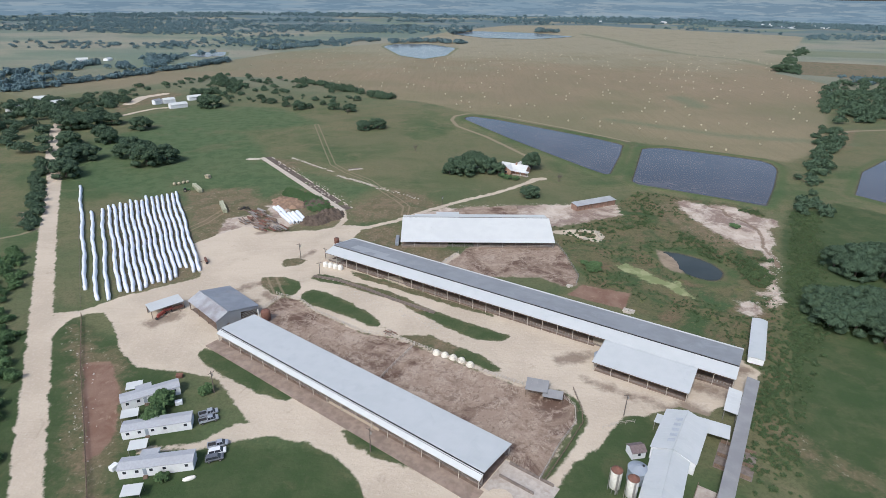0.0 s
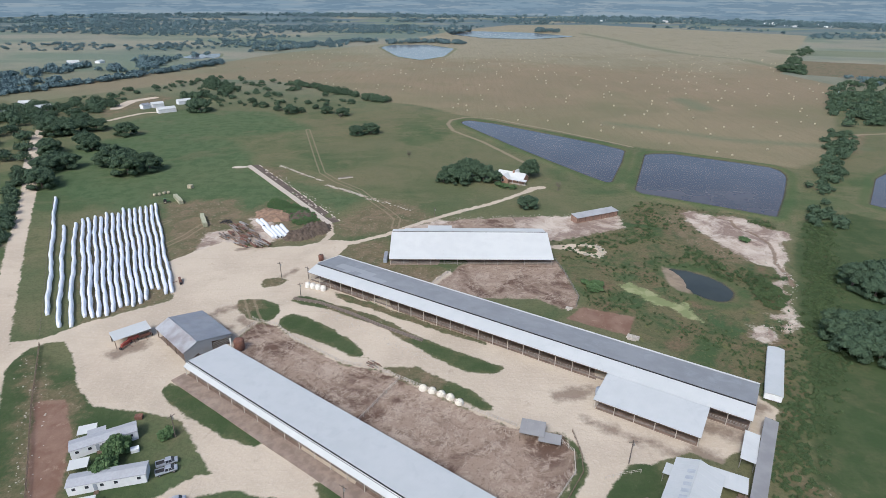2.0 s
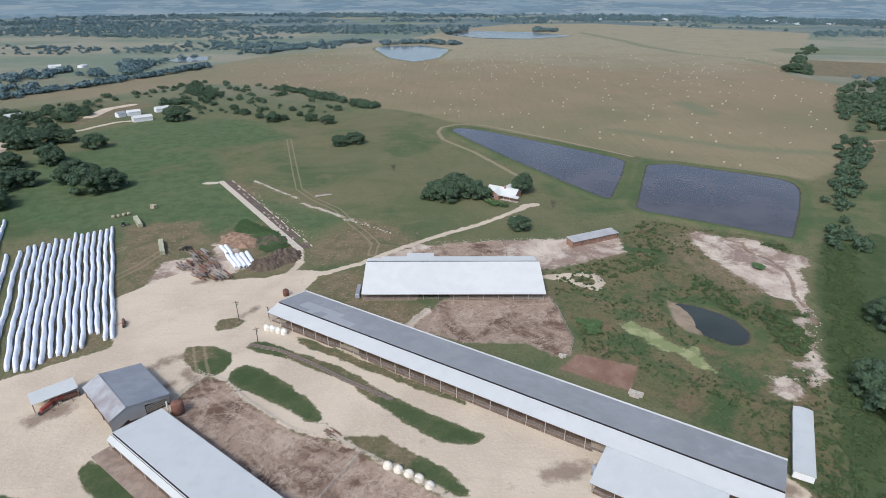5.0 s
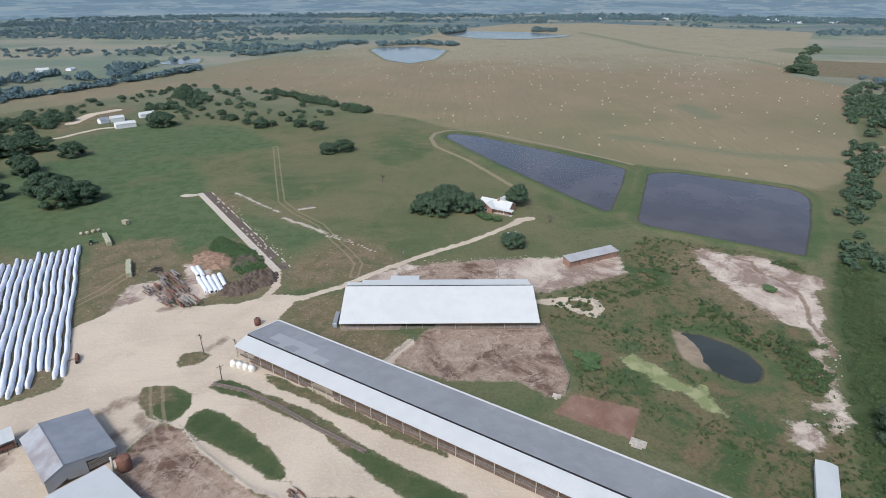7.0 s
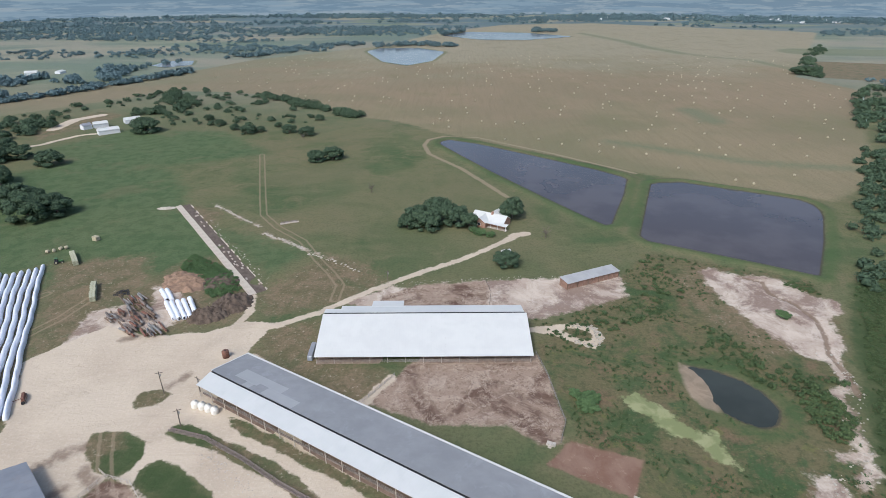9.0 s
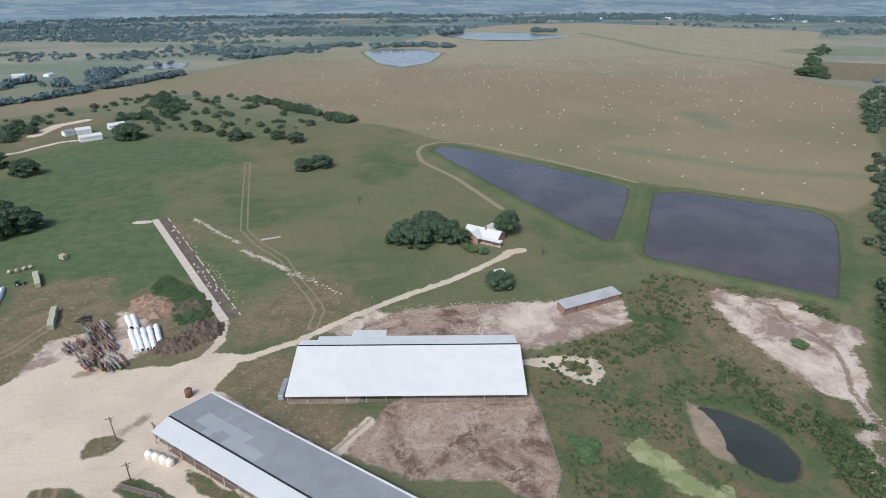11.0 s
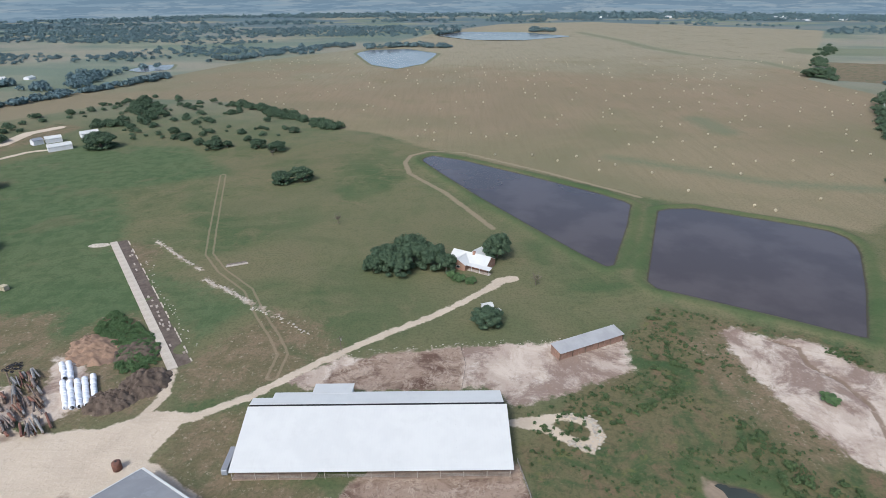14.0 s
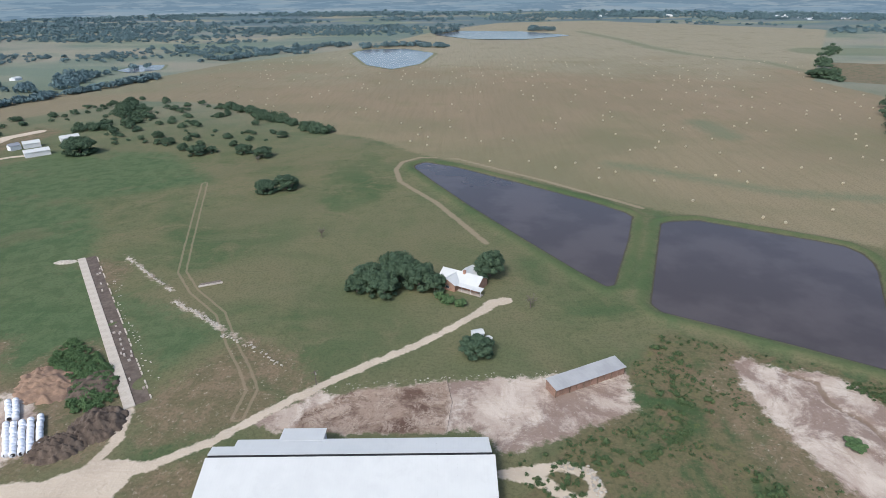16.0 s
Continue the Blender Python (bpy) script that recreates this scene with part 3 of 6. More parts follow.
    # caliche gravel
    grav = mix(nt, band(nt, grain(nt, v, 0.04, 5, 0.6, 0.4), 0.36, 0.64), (0.545, 0.462, 0.360), (0.465, 0.388, 0.300))
    grav = mix(nt, band(nt, grain(nt, v, 0.09, 6, 0.68, 0.5), 0.60, 0.74, 0, 0.6), grav, (0.310, 0.240, 0.180))
    grav = mix(nt, band(nt, fine, 0.5, 0.66, 0, 0.35), grav, (0.59, 0.515, 0.42))
    grav = mix(nt, band(nt, grain(nt, v, 0.45, 6, 0.75, 0.5), 0.59, 0.72, 0, 0.4), grav, (0.345, 0.270, 0.205))
    wheel = grain(nt, place(nt, "world", (0.05, 0.8, 1), 0.55), 0.7, 4, 0.6)
    grav = mix(nt, band(nt, wheel, 0.55, 0.72, 0, 0.25), grav, (0.40, 0.325, 0.25))
    spill = calc(nt, "ADD", field("spill"), calc(nt, "MULTIPLY", rough_edge, 1.4))
    grav = mix(nt, band(nt, spill, -1.5, 2.5, 0, 0.8), grav, (0.19, 0.14, 0.105))
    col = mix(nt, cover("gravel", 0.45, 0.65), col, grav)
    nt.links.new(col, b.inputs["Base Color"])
    bump(nt, b, calc(nt, "ADD", fine, mid), 0.6, 0.35)
    return m


build_ground()


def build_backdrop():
    """A glowing wall painted as hazy blue-grey woods and fields, far beyond everything else."""
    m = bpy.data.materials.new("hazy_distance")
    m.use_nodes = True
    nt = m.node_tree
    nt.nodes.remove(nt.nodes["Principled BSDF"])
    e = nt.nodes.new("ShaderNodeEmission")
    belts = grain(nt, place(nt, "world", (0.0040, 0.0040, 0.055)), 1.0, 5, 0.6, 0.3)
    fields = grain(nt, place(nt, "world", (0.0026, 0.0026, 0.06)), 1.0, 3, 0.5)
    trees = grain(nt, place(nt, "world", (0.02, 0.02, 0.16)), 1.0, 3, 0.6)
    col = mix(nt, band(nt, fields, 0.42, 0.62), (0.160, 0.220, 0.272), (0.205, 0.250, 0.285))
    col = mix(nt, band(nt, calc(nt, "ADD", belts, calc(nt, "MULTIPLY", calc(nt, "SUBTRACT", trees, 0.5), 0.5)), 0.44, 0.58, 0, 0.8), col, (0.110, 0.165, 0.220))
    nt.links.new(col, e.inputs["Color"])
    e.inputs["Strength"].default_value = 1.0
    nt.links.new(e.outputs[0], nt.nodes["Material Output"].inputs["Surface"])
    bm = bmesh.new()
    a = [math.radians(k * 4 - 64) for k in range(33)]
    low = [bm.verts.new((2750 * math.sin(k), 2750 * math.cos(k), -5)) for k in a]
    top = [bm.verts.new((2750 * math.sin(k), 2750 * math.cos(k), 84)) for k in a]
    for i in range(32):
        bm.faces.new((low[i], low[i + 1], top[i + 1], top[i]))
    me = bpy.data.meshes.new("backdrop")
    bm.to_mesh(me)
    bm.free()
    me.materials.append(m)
    tagged(new("backdrop", me), "glowing backdrop painted as blue-grey hazy woodland", "backdrop", kind="structure")


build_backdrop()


def water(name, poly, mat, label, z=-0.12, grow=1.0):
    """A flat sheet with a smoothed outline, a little wider than its bank."""
    pts = []
    n = len(poly)
    for i in range(n):
        p0, p1, p2, p3 = (Vector(poly[(i + k - 1) % n]) for k in range(4))
        for s in range(4):
            u = s / 4
            pts.append(0.5 * ((2 * p1) + (p2 - p0) * u + (2 * p0 - 5 * p1 + 4 * p2 - p3) * u * u + (3 * p1 - p0 - 3 * p2 + p3) * u ** 3) if grow == 0 else p1.lerp(p2, u))
    c = sum(pts, Vector((0, 0))) / len(pts)
    bm = bmesh.new()
    vs = [bm.verts.new((*(p + (p - c).normalized() * grow * 2.0), z)) for p in pts]
    bm.faces.new(vs)
    bmesh.ops.triangulate(bm, faces=bm.faces[:])
    bmesh.ops.recalc_face_normals(bm, faces=bm.faces[:])
    me = bpy.data.meshes.new(name)
    bm.to_mesh(me)
    bm.free()
    me.materials.append(mat)
    return tagged(new(name, me), label, "water", kind="structure")


water("water_1", POND_A, WATER, "long slate-grey farm pond with grassy banks")
water("water_2", POND_B, WATER, "square slate-grey farm pond with grassy banks")
water("water_3", POND_D, WATER_DARK, "small dark pond in the weeds")
water("water_4", POND_E, WATER, "slate-grey pond beside a tree line")
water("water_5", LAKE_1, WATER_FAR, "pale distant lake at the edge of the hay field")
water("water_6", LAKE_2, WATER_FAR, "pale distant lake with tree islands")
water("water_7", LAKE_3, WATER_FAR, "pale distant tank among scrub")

# ---- mesh helpers ----
def part(name, bm, material, parent=None, label="", smooth=False):
    me = bpy.data.meshes.new(name)
    bm.to_mesh(me)
    bm.free()
    if smooth:
        me.polygons.foreach_set("use_smooth", np.ones(len(me.polygons), bool))
    me.materials.append(material)
    ob = new(name, me)
    if parent:
        ob.parent = parent
    if label:
        ob["label"] = label
    return ob


def share(ob, x, y, z, rz=0.0):
    """Another piece on the same mesh under the same parent."""
    o = bpy.data.objects.new(ob.name.split(".")[0], ob.data)
    scene.collection.objects.link(o)
    o.parent = ob.parent
    o.matrix_basis = pose(x, y, z, 0, 0, rz)
    return o


def block(bm, x0, y0, z0, x1, y1, z1, bevel=0.0):
    vs = [bm.verts.new((x, y, z)) for z in (z0, z1) for x, y in ((x0, y0), (x1, y0), (x1, y1), (x0, y1))]
    fs = [bm.faces.new([vs[i] for i in f]) for f in ((3, 2, 1, 0), (4, 5, 6, 7), (0, 1, 5, 4), (1, 2, 6, 5), (2, 3, 7, 6), (3, 0, 4, 7))]
    if bevel:
        bmesh.ops.bevel(bm, geom=list({e for f in fs for e in f.edges}), offset=bevel, segments=1, affect="EDGES")
    return bm


def cube(*a, bevel=0.0):
    return block(bmesh.new(), *a, bevel=bevel)


def slab(corners, thick):
    """A sheet whose upper face has the given corners."""
    bm = bmesh.new()
    top = [bm.verts.new(c) for c in corners]
    low = [bm.verts.new((c[0], c[1], c[2] - thick)) for c in corners]
    bm.faces.new(top)
    bm.faces.new(low[::-1])
    n = len(top)
    for i in range(n):
        bm.faces.new((top[i], low[i], low[(i + 1) % n], top[(i + 1) % n]))
    bmesh.ops.recalc_face_normals(bm, faces=bm.faces[:])
    return bm


def tube(bm, a, b, r0, r1=None, sides=8, caps=True):
    a, b = Vector(a), Vector(b)
    r1 = r0 if r1 is None else r1
    q = (b - a).to_track_quat("Z", "Y")
    ring = [[bm.verts.new(p + q @ Vector((r * math.cos(k * math.tau / sides), r * math.sin(k * math.tau / sides), 0))) for k in range(sides)] for p, r in ((a, r0), (b, r1))]
    for k in range(sides):
        bm.faces.new((ring[0][k], ring[0][(k + 1) % sides], ring[1][(k + 1) % sides], ring[1][k]))
    if caps:
        bm.faces.new(ring[0][::-1])
        bm.faces.new(ring[1])
    return bm


def turned(profile, sides=20):
    """A solid of revolution about z from (radius, height) pairs."""
    bm = bmesh.new()
    rings = []
    for r, z in profile:
        rings.append([bm.verts.new((r * math.cos(k * math.tau / sides), r * math.sin(k * math.tau / sides), z)) for k in range(sides)] if r > 1e-4 else [bm.verts.new((0, 0, z))])
    for lo, hi in zip(rings, rings[1:]):
        for k in range(sides):
            j = (k + 1) % sides
            if len(lo) == 1 and len(hi) > 1:
                bm.faces.new((lo[0], hi[j], hi[k]))
            elif len(hi) == 1 and len(lo) > 1:
                bm.faces.new((lo[k], lo[j], hi[0]))
            elif len(lo) > 1:
                bm.faces.new((lo[k], lo[j], hi[j], hi[k]))
    bmesh.ops.recalc_face_normals(bm, faces=bm.faces[:])
    return bm


def thing(name, m, label, category, group="", kind=""):
    ob = new(name)
    ob.matrix_world = m
    return tagged(ob, label, category, group, kind)


def along(ax, ay, bx, by, z=0.0):
    """A pose at a with its x axis towards b, and the length."""
    return pose(ax, ay, z, 0, 0, math.degrees(math.atan2(by - ay, bx - ax))), math.hypot(bx - ax, by - ay)


def ribbed(root, name, L, y0, z0, y1, z1, mat, thick=0.1, x0=0.0, cell=0.0, label=""):
    """One roof slope from the line y0, z0 to the line y1, z1. With cell it is made of sheets of that width."""
    if not cell:
        return part(name, slab([(x0, y0, z0), (L, y0, z0), (L, y1, z1), (x0, y1, z1)], thick), mat, root, label)
    n = max(1, round((L - x0) / cell))
    w = (L - x0) / n
    bm = slab([(0, y0, z0), (w - 0.004, y0, z0), (w - 0.004, y1, z1), (0, y1, z1)], thick)
    if w < 3:
        tube(bm, (w - 0.05, y0, z0), (w - 0.05, y1, z1), 0.03, sides=5)
    first = part(name, bm, mat, root, label)
    first.location = (x0, 0, 0)
    for i in range(1, n):
        o = share(first, x0 + i * w, 0, random.uniform(-0.003, 0.003))
    return first


def barn(m, L, W, ridge, z_low, z_top, z_far, low_mat, far_mat, label, post_gap=6.0, cell=4.5, far_cell=4.5, gap=0.5, wall_far=None):
    """A long open-sided cattle barn: two roof slopes with a dark ridge slot, posts, eave beams, rail and curb."""
    root = thing("barn", m, label, "barn")
    k = ridge / W
    ribbed(root, "roof_sheet", L, 0, z_low, ridge - gap, z_top, low_mat, 0.09, cell=cell)
    ribbed(root, "roof_sheet", L, ridge, z_top + 0.25, W, z_far, far_mat, 0.09, cell=far_cell)
    part("ridge_slot", cube(0.1, ridge - gap - 0.3, z_top - 0.45, L - 0.1, ridge + 0.35, z_top - 0.12), SLOT_SHADE, root, "dark strip for the shade in the ridge slot")
    for y, z in ((0.25, z_low), (ridge, z_top - 0.2), (W - 0.3, z_far)):
        part("purlin", cube(0.2, y - 0.08, z - 0.42, L - 0.2, y + 0.08, z - 0.11), TIMBER, root)
    first = None
    n = round((L - 1) / post_gap)
    for y, z in ((0.3, z_low - 0.4), (ridge, z_top - 0.5), (W - 0.4, z_far - 0.4)):
        first = part("post", tube(bmesh.new(), (0, 0, -0.1), (0, 0, z), 0.12, sides=8), PALE_PIPE, root)
        first.location = (0.5, y, 0)
        for i in range(1, n + 1):
            share(first, 0.5 + i * (L - 1) / n, y, 0)
    tr = part("rafter", slab([(-0.06, 0.3, z_low - 0.12), (0.06, 0.3, z_low - 0.12), (0.06, ridge - gap, z_top - 0.12), (-0.06, ridge - gap, z_top - 0.12)], 0.22), TIMBER, root)
    tr.location = (0.5, 0, 0)
    tf = part("rafter", slab([(-0.06, ridge, z_top + 0.12), (0.06, ridge, z_top + 0.12), (0.06, W - 0.3, z_far - 0.12), (-0.06, W - 0.3, z_far - 0.12)], 0.22), TIMBER, root)
    tf.location = (0.5, 0, 0)
    for i in range(1, n + 1):
        share(tr, 0.5 + i * (L - 1) / n, 0, 0)
        share(tf, 0.5 + i * (L - 1) / n, 0, 0)
    part("floor_slab", cube(0.3, 0.6, -0.3, L - 0.3, W - 0.6, 0.08), BUNK_DIRT, root, "manure-stained floor")
    part("feed_curb", cube(0.3, 1.5, 0.07, L - 0.3, 1.75, 0.65), DARK_CONC, root)
    part("feed_curb", cube(0.3, W - 1.6, 0.07, L - 0.3, W - 1.35, 0.65), DARK_CONC, root)
    for z in (0.95, 1.35):
        part("rail", tube(bmesh.new(), (0.4, 1.6, z), (L - 0.4, 1.6, z), 0.05, sides=6), STEEL, root)
        part("rail", tube(bmesh.new(), (0.4, W - 1.5, z), (L - 0.4, W - 1.5, z), 0.05, sides=6), STEEL, root)
    for x in range(6, int(L) - 4, 12):
        part("stall_divider", cube(x, ridge + 1, 0.08, x + 0.12, W - 3.5, 1.1), STEEL, root)
    return root


FEED_LANE = simple("dusty_brown_concrete", (0.30, 0.225, 0.175), (0.22, 0.165, 0.13), 0.4, 0.95, stain=(0.38, 0.31, 0.25))
# ---- the three cattle barns ----
m1, len1 = along(-82.9, 169.1, 7.9, 105.4)
b1 = barn(m1, len1, 16.0, 2.0, 3.4, 4.5, 3.6, WHITE_ROOF_B, WHITE_ROOF_B, "long white metal-roofed open cattle barn beside dirt lot", gap=0.35)
part("feed_lane", cube(-1, -4.4, -0.3, len1 + 1, 0.55, 0.2), FEED_LANE, b1, "brown dusty feed lane")
m2, len2 = along(-58.2, 235.3, 89.9, 147.6)
barn_2 = barn(m2, len2, 20.4, 6.1, 4.7, 6.1, 4.3, WHITE_ROOF_B, GREY_ROOF, "very long cattle barn, grey and white metal roof", far_cell=5.2)
ROOF_PATCH = metal_roof("newer_galvanised_sheet", (0.335, 0.34, 0.345), (0.36, 0.365, 0.37), 0.9, (0.30, 0.31, 0.32), 0.3)


def patch(x0, x1, y0, y1):
    """A newer sheet laid over the grey slope."""
    z = [6.35 - (y - 6.1) * 2.05 / 14.3 + 0.045 for y in (y0, y1)]
    part("roof_patch", slab([(x0, y0, z[0]), (x1, y0, z[0]), (x1, y1, z[1]), (x0, y1, z[1])], 0.04), ROOF_PATCH, barn_2, "paler replacement roof sheet")


for x0, x1, y0, y1 in ((8.2, 18.0, 8.6, 13.4), (18.01, 27.0, 10.1, 13.4), (22.0, 35.0, 6.4, 10.08), (14.0, 17.0, 6.4, 8.58)):
    patch(x0, x1, y0, y1)
part("eave_trim", cube(0, 20.2, 4.15, len2, 20.8, 4.44), WHITE_ROOF, barn_2, "white eave flashing")
part("gable_trim", slab([(-0.25, 6.1, 6.42), (0.1, 6.1, 6.42), (0.1, 20.3, 4.4), (-0.25, 20.3, 4.4)], 0.2), WHITE_ROOF, barn_2)
ext = thing("lean_to_roof", m2, "white metal lean-to roof joined to the long barn", "lean-to")
ribbed(ext, "roof_sheet", 160.8, -13.6, 3.5, -0.05, 4.65, WHITE_ROOF_B, 0.09, 130.2, 4.4)
p0 = part("post", tube(bmesh.new(), (0, 0, -0.1), (0, 0, 3.4), 0.12, sides=8), PALE_PIPE, ext)
p0.location = (130.8, -13.2, 0)
for i in range(1, 6):
    share(p0, 130.8 + i * 5.9, -13.2, 0)
for i in range(6):
    share(p0, 130.8 + i * 5.9, -7.0, 0.3)
part("floor_slab", cube(131.2, -13.2, -0.3, 160.3, -0.2, 0.07), BUNK_DIRT, ext)
part("eave_beam", cube(130.3, -13.4, 3.05, 160.7, -13.2, 3.38), TIMBER, ext)
part("side_wall", cube(160.2, -13.0, 0, 160.4, -0.4, 1.4), TIMBER, ext)
part("feed_curb", cube(131.2, -12.4, 0.06, 159.8, -12.1, 0.7), DARK_CONC, ext)

m3, len3 = along(-25.3, 252.9, 50.0, 255.1)
b3 = thing("barn", m3, "big bright white metal-roofed barn by brown lot", "barn")
ribbed(b3, "roof_sheet", len3, 0, 3.0, 20.0, 8.0, WHITE_ROOF, 0.1, cell=5.0)
ribbed(b3, "roof_sheet", len3 - 5.5, 20.8, 8.05, 27.4, 7.0, WHITE_ROOF, 0.1, 6.0, 5.0)
part("roof_sheet", slab([(0.2, 20.8, 8.05), (6, 20.8, 8.05), (6, 24.4, 7.5), (0.2, 24.4, 7.5)], 0.1), WHITE_ROOF, b3)
part("roof_sheet", slab([(len3 - 5.5, 20.8, 8.05), (len3 - 0.8, 20.8, 8.05), (len3 - 1.2, 27.4, 7.0), (len3 - 5.5, 27.4, 7.0)], 0.1), WHITE_ROOF, b3)
part("ridge_slot", cube(0.4, 19.7, 7.3, len3 - 0.6, 21.1, 7.75), SLOT_SHADE, b3, "dark strip for the shade in the ridge slot")
part("annex_roof", slab([(17.3, 26.6, 7.2), (29.3, 26.6, 7.2), (29.3, 32.2, 6.4), (17.3, 32.2, 6.4)], 0.12), WHITE_ROOF, b3)
part("annex_wall", cube(17.6, 27.5, -0.1, 29.0, 31.9, 6.3), SIDING, b3)
pp = part("post", tube(bmesh.new(), (0, 0, -0.1), (0, 0, 2.85), 0.08, sides=8), PALE_PIPE, b3)
pp.location = (0.6, 0.5, 0)
for i in range(1, 13):
    share(pp, 0.6 + i * 6.15, 0.5, 0)
pq = part("post", tube(bmesh.new(), (0, 0, -0.1), (0, 0, 7.2), 0.13, sides=8), PALE_PIPE, b3)
pq.location = (0.6, 20.3, 0)
for i in range(1, 13):
    share(pq, 0.6 + i * 6.15, 20.3, 0)
    share(pq, 0.6 + i * 6.05, 26.9, -0.4)
part("back_wall", cube(6.5, 27.05, -0.1, len3 - 1.5, 27.2, 2.2), TIN_WALL, b3)
part("floor_slab", cube(0.5, 0.2, -0.3, len3 - 0.5, 26.9, 0.04), FEED_LANE, b3)
part("eave_beam", cube(0.1, 0.3, 2.62, len3 - 0.1, 0.5, 2.88), TIMBER, b3)
for z in (0.6, 1.0, 1.4):
    part("rail", tube(bmesh.new(), (0.4, 0.45, z), (len3 - 0.4, 0.45, z), 0.05, sides=6), STEEL, b3)
side = thing("water_trough", pose(-27.4, 259.0, 0, 0, 0, 2), "grey galvanised tank leaning by barn end", "tank")
part("tank_shell", cube(-0.9, -4.4, 0, 0.9, 4.4, 2.0, bevel=0.25), BIN, side)
part("tank_lid", cube(-0.8, -4.2, 2.0, 0.8, 4.2, 2.12), DULL_ROOF, side)

# ---- grey tin shed and its neighbours ----
mg, lg = along(-102.4, 190.5, -85.8, 175.5)
gs = thing("machine_shed", mg, "grey tin machine shed with ribbed rusty roof slope", "shed")
ribbed(gs, "roof_sheet", 22.6, 0, 4.0, 5.2, 6.3, RUST_ROOF, 0.08, cell=1.1)
ribbed(gs, "roof_sheet", 22.6, 5.2, 6.3, 17.6, 3.9, DULL_ROOF, 0.08, cell=2.8)
part("ridge_cap", tube(bmesh.new(), (0, 5.2, 6.34), (22.6, 5.2, 6.34), 0.14, sides=6), DULL_ROOF, gs)
part("gable_wall", slab([(22.3, 0.3, 3.75), (22.45, 0.3, 3.75), (22.45, 5.2, 6.05), (22.3, 5.2, 6.05)], 4.2), TIN_WALL, gs)
part("gable_wall", slab([(22.3, 5.2, 6.05), (22.45, 5.2, 6.05), (22.45, 10.0, 5.15), (22.3, 10.0, 5.15)], 5.0), TIN_WALL, gs)
part("gable_wall", slab([(22.3, 10, 5.15), (22.45, 10, 5.15), (22.45, 17.2, 3.75), (22.3, 17.2, 3.75)], 1.2), TIN_WALL, gs)
part("back_wall", cube(0.3, 17.1, -0.1, 22.2, 17.25, 3.7), TIN_WALL, gs)
part("end_wall", slab([(0.3, 5.2, 6.0), (0.45, 5.2, 6.0), (0.45, 17.0, 3.7), (0.3, 17.0, 3.7)], 3.7), TIN_WALL, gs)
for i in range(4):
    part("louvre", cube(22.5, 10.2, 1.0 + i * 0.65, 22.62, 16.9, 1.35 + i * 0.65), STEEL, gs)
for x in (0.6, 7.8, 15.0, 22.0):
    part("post", cube(x - 0.12, 0.3, -0.1, x + 0.12, 0.55, 3.8), TIMBER, gs)
part("floor_slab", cube(0.6, 0.6, -0.3, 22.2, 17.0, 0.06), BUNK_DIRT, gs)
hop = thing("feed_tank", pose(-70.3, 184.6, 0), "dark rusty round feed tank with white pipe", "tank")
part("shell", turned([(0, 0), (1.7, 0), (1.8, 0.3), (1.8, 3.6), (1.5, 4.0), (0, 4.2)]), RUST, hop, smooth=True)
part("fill_pipe", tube(bmesh.new(), (-2.2, -1.5, 0), (-2.2, -1.5, 5.2), 0.25, sides=10), TANK_W, hop, "white vertical pipe")

ml, ll = along(-113.2, 182.7, -104.2, 191.2)
ls = thing("open_shed", ml, "white-roofed open implement shed on timber posts", "shed")
ribbed(ls, "roof_sheet", ll, 0, 3.4, 6.2, 3.9, WHITE_ROOF_B, 0.08, cell=2.0)
for x in (0.3, ll / 2, ll - 0.3):
    for y, z in ((0.3, 3.3), (5.9, 3.75)):
        part("post", cube(x - 0.1, y - 0.1, -0.1, x + 0.1, y + 0.1, z), TIMBER, ls)
part("back_wall", cube(0.2, 6.0, -0.1, ll - 0.2, 6.1, 2.4), RUST_ROOF, ls)


def implement(m, mat, label):
    """A trailed farm implement: toolbar, tines, drawbar and wheels."""
    r = thing("farm_implement", m, label, "machine")
    part("frame", cube(-2.2, -0.5, 0.8, 2.2, 0.5, 1.15, bevel=0.06), mat, r)
    part("hopper", cube(-1.8, -0.45, 1.15, 1.8, 0.45, 1.9, bevel=0.12), mat, r)
    part("drawbar", tube(bmesh.new(), (0, -0.4, 0.9), (0, -3.0, 0.5), 0.1), RUST, r)
    for x in (-2.4, 2.4):
        w = part("wheel", tube(bmesh.new(), (x - 0.15, 0, 0.55), (x + 0.15, 0, 0.55), 0.55, sides=16), BLACK, r)
    for i in range(7):
        part("tine", tube(bmesh.new(), (-1.8 + i * 0.6, 0.4, 0.9), (-1.8 + i * 0.6, 0.8, 0.0), 0.05, sides=5), RUST, r)
    return r


implement(pose(-109.6, 188.2, 0, 0, 0, 40), RED_PAINT, "red seed drill parked under the open shed")
implement(pose(-106.6, 190.2, 0, 0, 0, 44), RUST, "rusty cultivator parked under the open shed")
implement(pose(-110.6, 184.6, 0, 0, 0, 75), RED_PAINT, "faded red implement half out of the shed")

# ---- hillside shed beyond the third barn ----
PALE_TIN = metal_roof("pale_weathered_tin", (0.40, 0.405, 0.40), (0.33, 0.33, 0.33), 1.4, (0.27, 0.25, 0.24), 0.35)
ms, lsd = along(70.5, 306.8, 95.7, 319.4)
hs = thing("loafing_shed", ms, "low tin-roofed loafing shed with red-brown board wall", "shed")
ribbed(hs, "roof_sheet", lsd, -0.2, 3.2, 6.0, 3.8, PALE_TIN, 0.08, cell=1.4)
